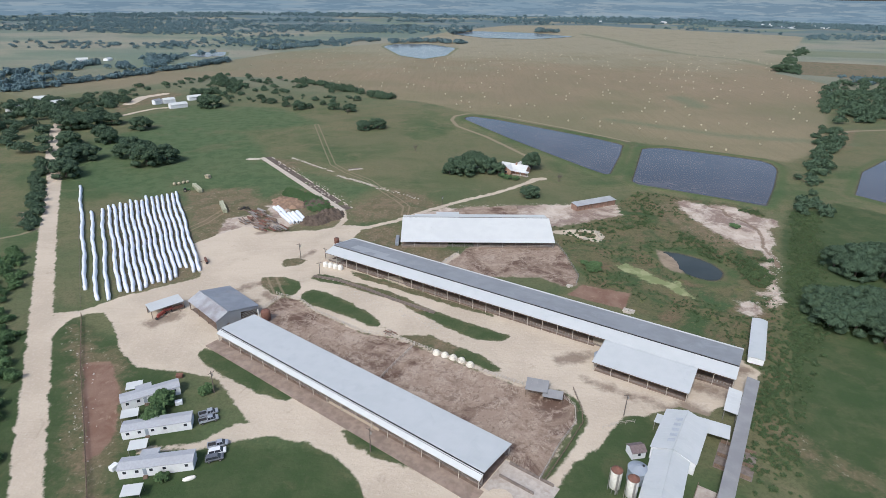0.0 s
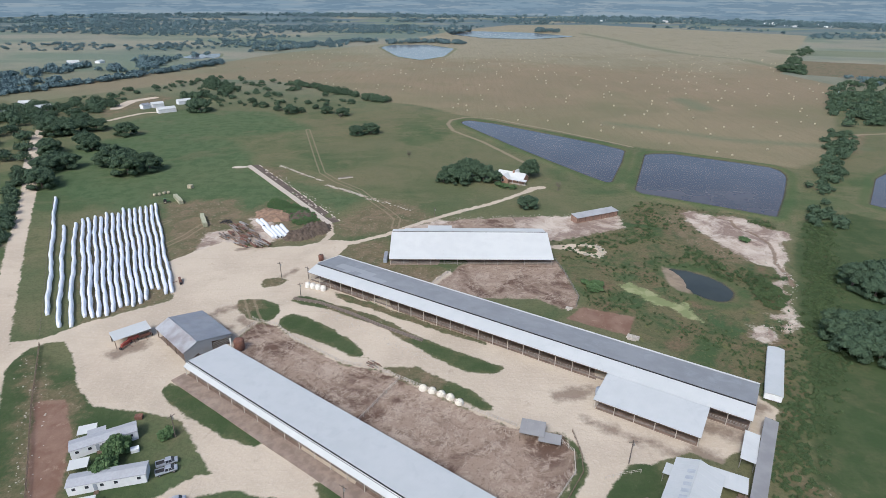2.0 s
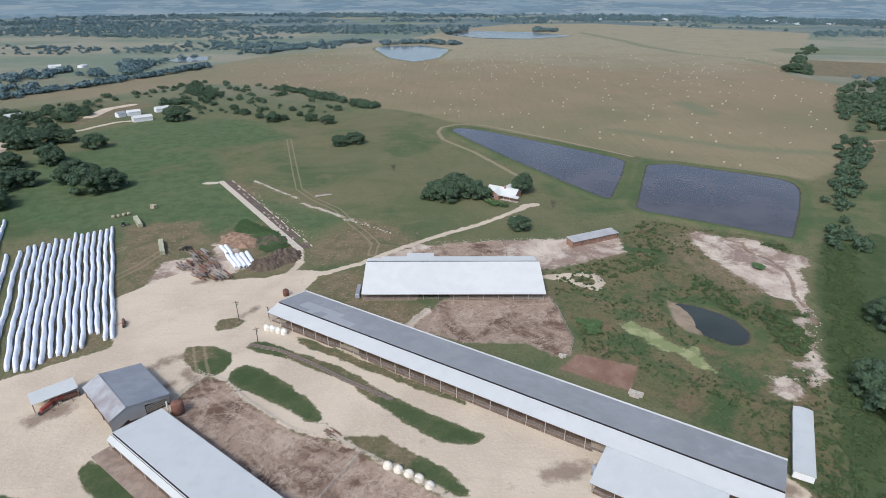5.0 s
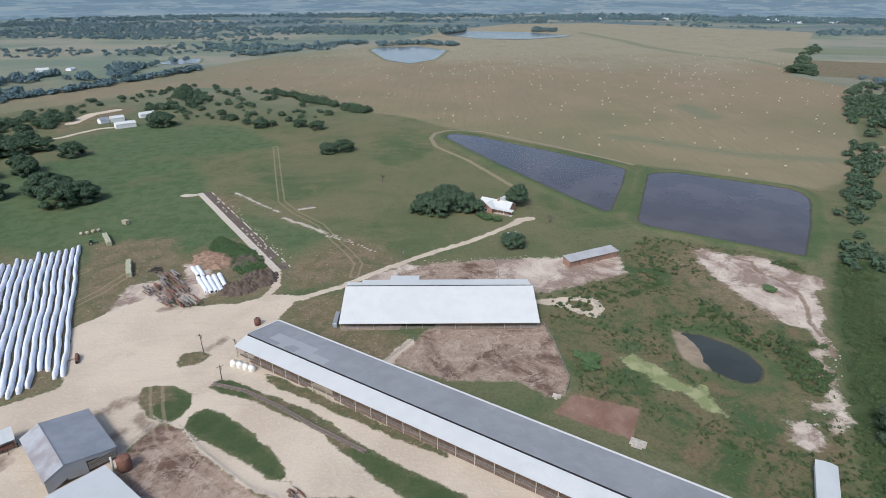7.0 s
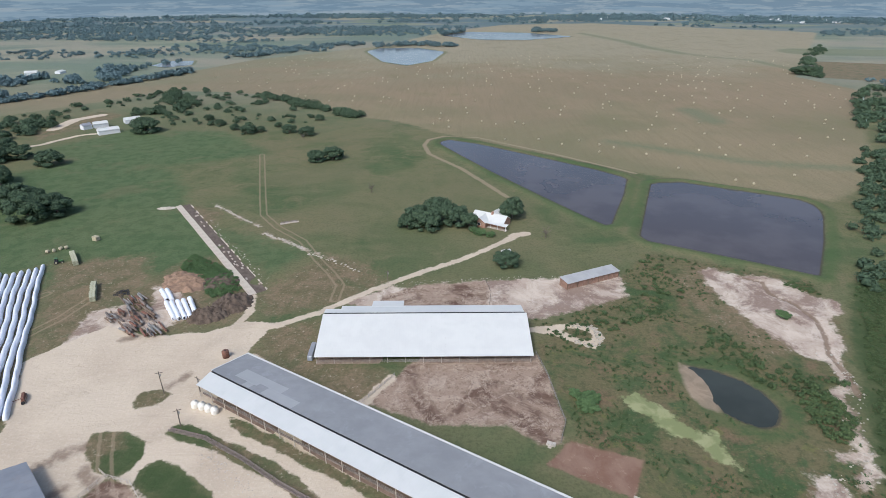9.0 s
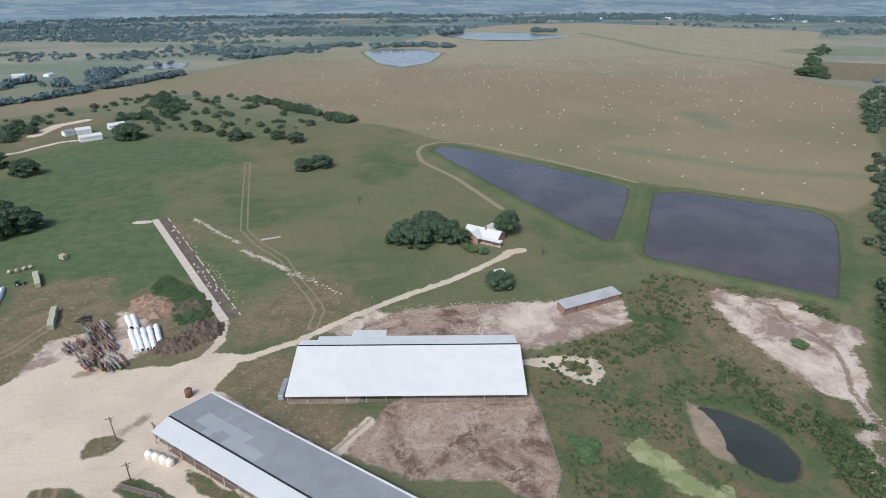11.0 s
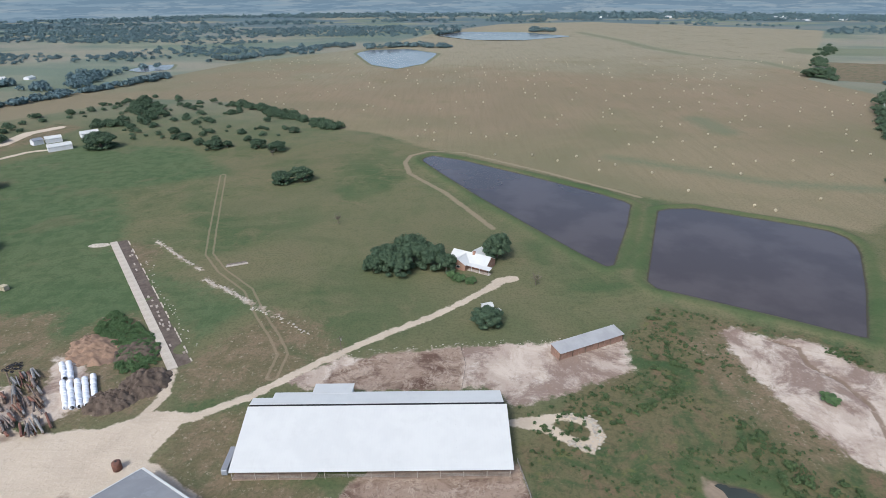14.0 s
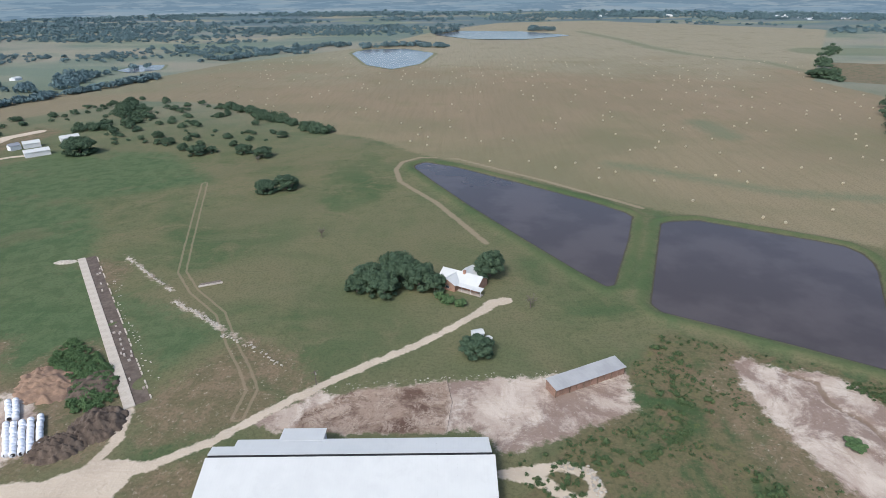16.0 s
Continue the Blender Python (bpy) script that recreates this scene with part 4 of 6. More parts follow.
for i in range(10):
    part("board_panel", cube(0.15 + i * lsd / 10, 0.55, -0.2, (i + 1) * lsd / 10 - 0.1, 0.7, 2.9 - 0.25 * (i % 3 == 1)), RED_TIMBER, hs)
part("back_wall", cube(0.2, 5.6, -0.2, lsd - 0.2, 5.75, 3.5), RED_TIMBER, hs)
for x in (0.1, lsd - 0.25):
    part("end_wall", cube(x, 0.7, -0.2, x + 0.15, 5.6, 3.1), RED_TIMBER, hs)
for i in range(6):
    part("post", cube(0.2 + i * (lsd - 0.6) / 5, 0.3, -0.2, 0.4 + i * (lsd - 0.6) / 5, 0.5, 3.1), TIMBER, hs)

# ---- east end: white trailer roof, canopy, feed alley, milking parlour ----
mw, lw = along(101.0, 162.8, 114.3, 188.2)
ws = thing("long_trailer", mw, "long white box trailer with rounded roof", "trailer")
part("body", cube(0, -4.9, 0.9, lw, 0, 3.1), SIDING, ws)
bm = bmesh.new()
arc = [(-5.1 + 5.3 * k / 8, 3.1 + 0.45 * math.sin(math.pi * k / 8)) for k in range(9)]
r0 = [bm.verts.new((-0.2, y, z)) for y, z in arc]
r1 = [bm.verts.new((lw + 0.2, y, z)) for y, z in arc]
for i in range(8):
    bm.faces.new((r0[i], r1[i], r1[i + 1], r0[i + 1]))
bm.faces.new(r0)
bm.faces.new(r1[::-1])
bm.faces.new((r0[0], r0[8], r1[8], r1[0]))
part("roof", bm, WHITE_ROOF_B, ws, smooth=False)
part("chassis", cube(0.5, -4.2, 0.45, lw - 0.5, -0.7, 0.9), RUST, ws)
for x in (2.5, 4.2, lw - 5, lw - 3.3):
    for y in (-4.6, -0.4):
        part("wheel", tube(bmesh.new(), (x, y - 0.2, 0.5), (x, y + 0.2, 0.5), 0.5, sides=14), BLACK, ws)

mf, lf = along(61.6, 95.0, 95.3, 150.7)
fa = thing("feed_alley", mf, "long narrow grey-roofed feed alley beside the ditch", "shed")
ribbed(fa, "roof_sheet", lf, -3.4, 3.4, 0.3, 3.8, FEED_ROOF, 0.1, cell=6.0)
for i in range(11):
    for y in (-3.0, 0.0):
        part("post", cube(0.4 + i * (lf - 1) / 10, y - 0.1, -0.2, 0.6 + i * (lf - 1) / 10, y + 0.1, 3.3), TIMBER, fa)
part("manger", cube(0.3, -2.6, -0.1, lf - 0.3, -1.9, 0.6), DARK_CONC, fa)
part("back_boards", cube(0.3, -3.25, 0, lf - 0.3, -3.15, 2.6), TIN_WALL, fa)

mc, lc = along(80.8, 134.5, 87.0, 145.2)
cn = thing("canopy", mc, "white metal canopy over the holding pen", "canopy")
ribbed(cn, "roof_sheet", lc, -3.8, 3.5, 0.1, 3.7, WHITE_ROOF, 0.1, cell=2.0)
for x in (0.3, lc - 0.3):
    for y in (-3.5, -0.2):
        part("post", tube(bmesh.new(), (x, y, -0.1), (x, y, 3.45), 0.1), STEEL, cn)


def gable(name, m, L, west, east, eave, top, roof, wall, label, category, cell=2.2, windows=0, parent_label=""):
    """A gabled building along x: ridge on y = 0, eaves at y = west (positive) and y = -east."""
    r = thing(name, m, label, category)
    ribbed(r, "roof_sheet", L, west + 0.3, eave, 0.0, top, roof, 0.1, -0.2, cell)
    ribbed(r, "roof_sheet", L, -east - 0.3, eave, 0.0, top, roof, 0.1, -0.2, cell)
    part("ridge_cap", tube(bmesh.new(), (-0.2, 0, top + 0.02), (L, 0, top + 0.02), 0.12, sides=6), roof, r)
    for y in (west, -east):
        s = 0.12 if y > 0 else -0.12
        part("wall", cube(0, min(y, y - s), -0.15, L - 0.2, max(y, y - s), eave - 0.12), wall, r)
    for x in (0.0, L - 0.32):
        bm = bmesh.new()
        prof = [(west - 0.13, -0.15), (west - 0.13, eave - 0.15), (0, top - 0.16), (-east + 0.13, eave - 0.15), (-east + 0.13, -0.15)]
        a = [bm.verts.new((x, y, z)) for y, z in prof]
        b = [bm.verts.new((x + 0.12, y, z)) for y, z in prof]
        bm.faces.new(a)
        bm.faces.new(b[::-1])
        for i in range(5):
            bm.faces.new((a[i], b[i], b[(i + 1) % 5], a[(i + 1) % 5]))
        bmesh.ops.recalc_face_normals(bm, faces=bm.faces[:])
        part("gable_wall", bm, wall, r)
    for i in range(windows):
        x = (i + 0.7) * L / (windows + 0.4)
        for y in (west, -east):
            s = 1 if y > 0 else -1
            f = part("window", cube(x - 0.5, y - 0.02, 1.0, x + 0.5, y + 0.05 * s, 1.95), SIDING, r)
            part("pane", cube(x - 0.42, y + 0.052 * s - 0.004, 1.07, x + 0.42, y + 0.06 * s, 1.88), WINDOW, f)
    return r


SKYLIGHT = simple("cloudy_fibreglass", (0.42, 0.45, 0.48), (0.36, 0.39, 0.43), 0.8, 0.4)
mp, lp = along(46.9, 92.0, 59.1, 115.6)
gable("milking_parlour", mp, lp, 4.6, 4.3, 3.9, 5.9, WHITE_ROOF_B, SIDING, "white tin-roofed milking parlour wing", "building", 2.4)
mq, lq = along(59.1, 115.6, 68.6, 131.0)
pb = gable("milking_parlour", mq, lq, 5.4, 6.0, 4.0, 6.1, WHITE_ROOF_B, SIDING, "stained white tin-roofed milking parlour hall", "building", 2.2)
for k in range(5):
    part("skylight", slab([(3 + k * 2.4, 0.4, 6.05), (4.3 + k * 2.4, 0.4, 6.05), (4.3 + k * 2.4, 2.2, 5.4), (3 + k * 2.4, 2.2, 5.4)], 0.05), SKYLIGHT, pb, "grey translucent roof sheet")
mr_, lr = along(68.9, 131.2, 79.2, 126.3)
wg = thing("open_shed", mr_, "white tin lean-to roof at parlour end", "shed")
ribbed(wg, "roof_sheet", lr, -4.2, 3.4, 1.2, 3.9, WHITE_ROOF_B, 0.1, cell=2.2)
for x in (0.4, lr - 0.4):
    for y in (-3.9, 0.9):
        part("post", cube(x - 0.1, y - 0.1, -0.1, x + 0.1, y + 0.1, 3.4), STEEL, wg)
part("back_wall", cube(0.2, 0.9, 0, lr - 0.2, 1.02, 3.2), TIN_WALL, wg)
nw = thing("open_shed", pose(61.5, 127.8, 0, 0, 0, 58), "small white tin porch roof beside the parlour", "shed")
ribbed(nw, "roof_sheet", 4.2, -1.0, 3.3, 3.2, 3.0, WHITE_ROOF_B, 0.1, cell=2.1)
for x in (0.3, 3.9):
    part("post", cube(x - 0.08, 2.9, -0.1, x + 0.08, 3.06, 2.9), STEEL, nw)


def silo(x, y, label):
    r = thing("feed_silo", pose(x, y, 0), label, "silo")
    part("shell", turned([(0, 0.8), (0.5, 0.8), (1.4, 1.8), (1.4, 7.2), (1.35, 7.3)], 24), TANK_W, r, smooth=True)
    part("cap", turned([(1.46, 7.15), (1.46, 7.32), (0.35, 8.2), (0.32, 8.4), (0, 8.45)], 24), RUST, r, "rust-red conical cap")
    for k in range(4):
        a = math.radians(45 + 90 * k)
        part("leg", tube(bmesh.new(), (1.15 * math.cos(a), 1.15 * math.sin(a), -0.1), (1.15 * math.cos(a), 1.15 * math.sin(a), 2.2), 0.07), STEEL, r)
    part("filler_pipe", tube(bmesh.new(), (-1.6, 0.2, 0.2), (-1.6, 0.2, 8.0), 0.08), STEEL, r)
    part("ladder", cube(-0.25, -1.56, 0.5, 0.25, -1.46, 7.2), STEEL, r)
    return r


silo(42.0, 106.6, "white steel feed silo with rust-red cap")
silo(45.4, 104.0, "white steel feed silo with rust-stained cap by bin")
bn = thing("grain_bin", pose(48.9, 110.8, 0), "round galvanised grain bin with conical roof", "bin")
part("shell", turned([(0, -0.1), (2.5, -0.1), (2.5, 1.1), (2.45, 1.15), (2.5, 1.2), (2.5, 2.4), (2.45, 2.45), (2.5, 2.5), (2.5, 3.8), (0, 3.8)], 28), BIN, bn)
part("roof", turned([(2.65, 3.7), (2.65, 3.82), (0.4, 5.0), (0.4, 5.15), (0, 5.2)], 28), BIN, bn)
part("hatch", cube(1.0, -0.3, 4.5, 1.5, 0.3, 4.8), BLACK, bn)
hut = gable("pump_house", pose(49.2, 119.2, 0, 0, 0, 12), 4.2, 1.7, 1.7, 2.3, 3.3, BROWN_ROOF, SIDING, "small white pump house with brown shingle roof", "hut", 4.4, 1)

# pens' small tin roofs
cs = thing("calf_shed", pose(23.6, 144.6, 0, 0, 0, -14), "low grey tin calf shed at the lot corner", "shed")
ribbed(cs, "roof_sheet", 7.0, -1.0, 2.3, 4.6, 2.9, FEED_ROOF, 0.08, cell=1.8)
for x in (0.3, 6.7):
    for y in (-0.7, 4.3):
        part("post", cube(x - 0.1, y - 0.1, -0.2, x + 0.1, y + 0.1, 2.3), TIMBER, cs)
part("back_wall", cube(0.2, 4.3, -0.2, 6.8, 4.4, 2.6), TIN_WALL, cs)
cs2 = thing("calf_shed", pose(28.6, 141.8, 0, 0, 0, -14), "small low tin calf shelter beside board fence", "shed")
ribbed(cs2, "roof_sheet", 6.2, -0.8, 1.8, 2.8, 2.2, FEED_ROOF, 0.08, cell=1.6)
for x in (0.3, 5.9):
    for y in (-0.5, 2.5):
        part("post", cube(x - 0.1, y - 0.1, -0.2, x + 0.1, y + 0.1, 1.8), TIMBER, cs2)
part("back_wall", cube(0.2, 2.5, -0.2, 6.0, 2.6, 2.0), TIN_WALL, cs2)

# ---- silage bags ----
def silage_bag(a, b, seed, label):
    """A long plastic tube lying on the ground, wavering, with a puckered skin and closed ends."""
    m, L = along(*a, *b)
    r = thing("silage_bag", m, label, "silage bag", "silage bags on the pad")
    rng = random.Random(seed)
    ph, ph2 = 0.16 * (seed % 20) + rng.uniform(-0.8, 0.8), rng.uniform(0, 6.28)
    n = int(L / 1.6)
    k = 10
    bm, rings = bmesh.new(), []
    for i in range(n + 1):
        u = i / n
        x = u * L
        end = min(1.0, 0.75 + 0.25 * min(u, 1 - u) * L / 1.6)
        w = (0.78 + 0.05 * math.sin(x * 0.7 + ph) + rng.uniform(-0.05, 0.05)) * end
        h = (1.85 + 0.1 * math.sin(x * 0.33 + ph2) + rng.uniform(-0.07, 0.07)) * end
        y = 0.3 * math.sin(x * 0.12 + ph) + 0.13 * math.sin(x * 0.41 + ph2)
        rings.append([bm.verts.new((x, y + w * math.cos(math.pi * j / k) * (1 + 0.22 * math.sin(math.pi * j / k)), h * math.sin(math.pi * j / k) ** 0.8 if 0 < j < k else -0.05)) for j in range(k + 1)])
    for p, q in zip(rings, rings[1:]):
        for j in range(k):
            bm.faces.new((p[j], q[j], q[j + 1], p[j + 1]))
    bm.faces.new(rings[0])
    bm.faces.new(rings[-1][::-1])
    bmesh.ops.recalc_face_normals(bm, faces=bm.faces[:])
    part("plastic_skin", bm, BAG, r, smooth=True)
    # blue stripe along the side, coloured for the bag's bluish shadow
    bm = bmesh.new()
    prev = None
    for ring in range(n - 1):
        x = (ring + 1) / n * L
        y = 0.3 * math.sin(x * 0.12 + ph) + 0.13 * math.sin(x * 0.41 + ph2)
        cur = [bm.verts.new((x, y - 0.92, 0.35)), bm.verts.new((x, y - 0.91, 0.85))]
        if prev:
            bm.faces.new((prev[0], cur[0], cur[1], prev[1]))
        prev = cur
    part("printed_stripe", bm, BAG_BLUE, r, "blue stripe carrying the bag's bluish side shade")
    return r


for n, (a, b) in enumerate((((-231.9, 333.6), (-151.3, 204.0)), ((-199.8, 291.0), (-141.6, 195.5)), ((-196.0, 294.5), (-137.6, 196.0)))):
    silage_bag(a, b, n, "long white silage bag set apart along the fence")
for n in range(14):
    s = n / 13
    top = Vector((-195.5, 300.0)).lerp(Vector((-169.5, 327.5)), s)
    low = Vector((-134.2, 199.0)).lerp(Vector((-110.8, 221.5)), s) + Vector((-0.5, 0.83)) * (random.uniform(0, 5) + (9 if n in (10, 11) else 0))
    top += Vector((-0.5, 0.83)) * random.uniform(-5, 3) * (0.4 if n < 2 else 1)
    silage_bag((round(top.x, 1), round(top.y, 1)), (round(low.x, 1), round(low.y, 1)), 20 + n, "white silage bag in the packed rows")

# ---- vegetation ----
def leaf_cloud(rng, lobes, quads, size, flat=0.5):
    """Small leaf sprays scattered over lobes (x, y, z, r): vertices and quads."""
    lob = np.array(lobes)
    w = lob[:, 3] ** 2
    pick = rng.choice(len(lob), quads, p=w / w.sum())
    d = rng.normal(size=(quads, 3))
    d[:, 2] = np.abs(d[:, 2]) * 1.1 - 0.35
    d /= np.linalg.norm(d, axis=1)[:, None]
    c = lob[pick, :3] + d * (lob[pick, 3] * rng.uniform(0.72, 1.12, quads))[:, None] * np.array((1, 1, 0.8))
    n = d + rng.normal(scale=0.55, size=(quads, 3))
    n /= np.linalg.norm(n, axis=1)[:, None]
    a = np.cross(n, rng.normal(size=(quads, 3)))
    a /= np.linalg.norm(a, axis=1)[:, None] + 1e-9
    b = np.cross(n, a)
    s = (size * rng.uniform(0.55, 1.35, quads))[:, None]
    k = s * rng.uniform(0.5, 1.0, (quads, 1))
    v = np.stack([c - a * s, c - b * k * 0.8 + n * s * 0.15, c + a * s, c + b * k], 1).reshape(-1, 3)
    return v, np.arange(quads * 4).reshape(-1, 4)


ICO = bmesh.new()
bmesh.ops.create_icosphere(ICO, subdivisions=1, radius=1.0)
ICO_V = np.array([v.co[:] for v in ICO.verts])
ICO_F = np.array([[v.index for v in f.verts] for f in ICO.faces])
ICO.free()


def cores(rng, lobes, k=0.9):
    vs, fs = [], []
    for x, y, z, r in lobes:
        vs.append(ICO_V * r * k * rng.uniform(0.8, 1.1, (len(ICO_V), 1)) * np.array((1, 1, 0.75)) + np.array((x, y, z)))
        fs.append(ICO_F + len(ICO_V) * (len(vs) - 1))
    return np.concatenate(vs), np.concatenate(fs)


def raw_mesh(name, groups, mat):
    """A mesh out of (vertices, faces) arrays."""
    me = bpy.data.meshes.new(name)
    off, vs, loops, starts = 0, [], [], []
    pos = 0
    for v, f in groups:
        vs.append(v)
        loops.append((f + off).ravel())
        starts.append(pos + np.arange(len(f)) * f.shape[1])
        off += len(v)
        pos += f.size
    v, l, s = np.concatenate(vs), np.concatenate(loops).astype(np.int32), np.concatenate(starts).astype(np.int32)
    me.vertices.add(len(v))
    me.vertices.foreach_set("co", v.astype(np.float32).ravel())
    me.loops.add(len(l))
    me.loops.foreach_set("vertex_index", l)
    me.polygons.add(len(s))
    me.polygons.foreach_set("loop_start", s)
    me.update()
    me.materials.append(mat)
    return me


def crown_lobes(rng, R, H, n):
    """Lobes of a mounded crown whose skirt hangs low."""
    out = [(0, 0, H * 0.52, R * 0.55)]
    for i in range(n):
        a = i * 2.4 + rng.uniform(-0.4, 0.4)
        q = R * math.sqrt((i + 0.6) / n) * rng.uniform(0.68, 0.88)
        dome = math.sqrt(max(0.0, 1 - (q / R) ** 2))
        z = H * (0.16 + 0.64 * dome * rng.uniform(0.5, 1.06))
        out.append((q * math.cos(a), q * math.sin(a), min(z, H * 0.84), R * rng.uniform(0.18, 0.29)))
    for i in range(n // 3):
        a, q = rng.uniform(0, 6.28), R * rng.uniform(0.6, 0.84)
        out.append((q * math.cos(a), q * math.sin(a), H * rng.uniform(0.1, 0.24), R * rng.uniform(0.16, 0.24)))
    return out


def tree_parts(root, seed, R, H, lobes, quads, size, leaf, name="crown"):
    rng = np.random.default_rng(seed)
    lob = crown_lobes(rng, R, H, lobes)
    bm = bmesh.new()
    tube(bm, (0, 0, -0.3), (0.1 * R * 0.3, 0, H * 0.35), R * 0.055 + 0.08, R * 0.04 + 0.05, 8)
    for x, y, z, r in lob[1:8]:
        tube(bm, (0.02 * R, 0, H * 0.28), (x * 0.75, y * 0.75, z), R * 0.028 + 0.04, 0.04, 5)
    part("trunk", bm, BARK, root)
    cr = new(name, raw_mesh(name, [leaf_cloud(rng, lob, quads, size), cores(rng, lob)], leaf))
    cr.parent = root
    return root


OAK_LABEL = "spreading dark green oak standing in the pasture"
oaks = []
for k, (R, H, lobes, quads, size) in enumerate(((5, 8.0, 34, 9500, 0.2), (5, 7.0, 38, 9500, 0.2), (5, 9.0, 32, 9500, 0.2), (5, 6.4, 40, 9500, 0.2))):
    o = thing("oak_tree", pose(0, 0, 0), OAK_LABEL, "tree", "oaks in the pasture")
    oaks.append(tree_parts(o, 40 + k, R, H, lobes, quads, size, OAK))
used = set()


def oak(x, y, r, h, label=OAK_LABEL, group="oaks in the pasture", k=None):
    i = random.randrange(4) if k is None else k
    s, base_h = r / 5.0, (8.0, 7.0, 9.0, 6.4)[i]
    m = pose(x, y, 0, 0, 0, random.uniform(0, 360))
    if i in used:
        o = copy_thing(oaks[i], m)
    else:
        o = oaks[i]
        o.matrix_world = m
        used.add(i)
    o.scale = (s, s, h / base_h)
    return tagged(o, label, "tree", group)


for x, y, r, h in ((-279, 446, 10, 14), (-272, 440, 7, 11), (-236, 402, 12, 16), (-224, 400, 10, 15), (-214, 382, 12, 16), (-204, 392, 10, 14), (-271, 488, 10, 12), (-252, 590, 13, 14), (-159, 586, 8, 9), (-150, 592, 5, 6), (-124, 590, 7, 8), (-106, 580, 8, 9), (-108, 640, 5, 6), (-80, 500, 7, 9), (-69, 507, 8.5, 10), (-176, 600, 5, 6), (-196, 618, 6, 6), (-215, 640, 5, 6), (-140, 612, 4, 5)):
    oak(x, y, r, h)
for x, y, r, h in ((4, 379, 9, 13), (14, 384, 10, 14.5), (23, 380, 8, 12), (30, 375, 5.5, 9), (9, 372, 7, 11), (-3, 375, 5.5, 8.5)):
    oak(x, y, r, h, "large dark oak grove beside the white-roofed house", "trees round the house")
oak(54, 389, 7.8, 13.5, "tall rounded dark tree behind the house", "trees round the house", 2)
oak(46.5, 330.0, 6.4, 8.0, "low forked oak over a small white shed", "trees round the house", 1)
for x, y, r, h in ((176, 240, 8, 12), (186, 240, 10, 13), (198, 242, 10, 13), (180, 231, 8, 11), (192, 231, 9, 12), (146, 198, 9, 12), (156, 200, 9, 12), (166, 198, 9, 12), (144, 188, 8, 11), (153, 187, 9, 12), (163, 186, 9, 12), (172, 190, 8, 11), (158, 178, 8, 11)):
    oak(x, y, r, h, "dense dark oak at the wood's edge", "oaks by the east fence")
for x, y, r, h in ((514, 942, 14, 14), (506, 950, 10, 11), (-252, 352, 10, 13), (-262, 364, 8, 11), (-270, 384, 10, 13), (-262, 394, 9, 12), (-276, 400, 9, 12), (-296, 428, 9, 12), (-303, 436, 8, 11), (-330, 484, 12, 14), (-318, 492, 12, 14), (-306, 505, 10, 12), (-340, 500, 11, 13), (-328, 520, 11, 13)):
    oak(x, y, r, h, "dark roadside oak beside the west road", "oaks along the west road")

bushes = []
for k, (R, H) in enumerate(((2, 3.0), (2, 2.4))):
    o = thing("bush", pose(0, 0, 0), "bright green rounded bush", "bush", "bushes")
    bushes.append(tree_parts(o, 70 + k, R, H, 16, 2600, 0.17, BUSH, "foliage"))
first_bush = [True, True]


def bush(x, y, r, h, label="bright green rounded bush", group="bushes"):
    i = random.randrange(2)
    m = pose(x, y, 0, 0, 0, random.uniform(0, 360))
    if first_bush[i]:
        o, first_bush[i] = bushes[i], False
        o.matrix_world = m
    else:
        o = copy_thing(bushes[i], m)
    o.scale = (r / 2, r / 2, h / (3.0, 2.4)[i])
    return tagged(o, label, "bush", group)


bush(-86.3, 134.4, 4.2, 5.6, "leafy green tree between two mobile homes", "trees at the mobile homes")
bush(-85.6, 127.4, 4.0, 5.2, "yellow-green leafy tree beside a mobile home", "trees at the mobile homes")
bush(-73.4, 106.4, 2.0, 2.4, "small green bush against the mobile home", "trees at the mobile homes")
bush(-76.0, 141.4, 2.6, 3.0, "scrubby bush at the foot of a utility pole", "trees at the mobile homes")
for x, y, r, h in ((36, 366, 3.2, 3.2), (41, 364, 2.8, 3.0), (33, 369, 3.0, 3.0)):
    bush(x, y, r, h, "dark garden shrub before the house", "shrubs before the house")
for x, y, r, h in ((64, 233, 4.2, 3.0), (66, 236, 3.2, 2.6), (151, 287, 3.4, 2.2), (61, 238, 2.5, 2.0)):
    bush(x, y, r, h, "weedy green shrub in the wet ground", "shrubs in the wet ground")

for x, y, h in ((-30, 431, 6), (69, 362, 6), (-106, 566, 5)):
    t = thing("bare_tree", pose(x, y, 0), "nearly bare grey tree in the pasture", "tree")
    bm, rng = bmesh.new(), random.Random(int(x))
    tube(bm, (0, 0, -0.2), (0, 0, h * 0.45), 0.22, 0.15, 7)
    for i in range(9):
        a, q = i * 2.4, rng.uniform(1.2, 2.6)
        e = (q * math.cos(a), q * math.sin(a), h * rng.uniform(0.65, 1.0))
        tube(bm, (0, 0, h * 0.4), e, 0.1, 0.03, 5)
        for j in range(4):
            tube(bm, e, (e[0] + rng.uniform(-1, 1), e[1] + rng.uniform(-1, 1), e[2] + rng.uniform(-0.2, 0.9)), 0.035, 0.015, 4)
    part("trunk", bm, BARK, t)
    r = np.random.default_rng(5)
    c = new("twigs", raw_mesh("twigs", [leaf_cloud(r, crown_lobes(r, 2.6, h, 7), 260, 0.16)], DRY))
    c.parent = t


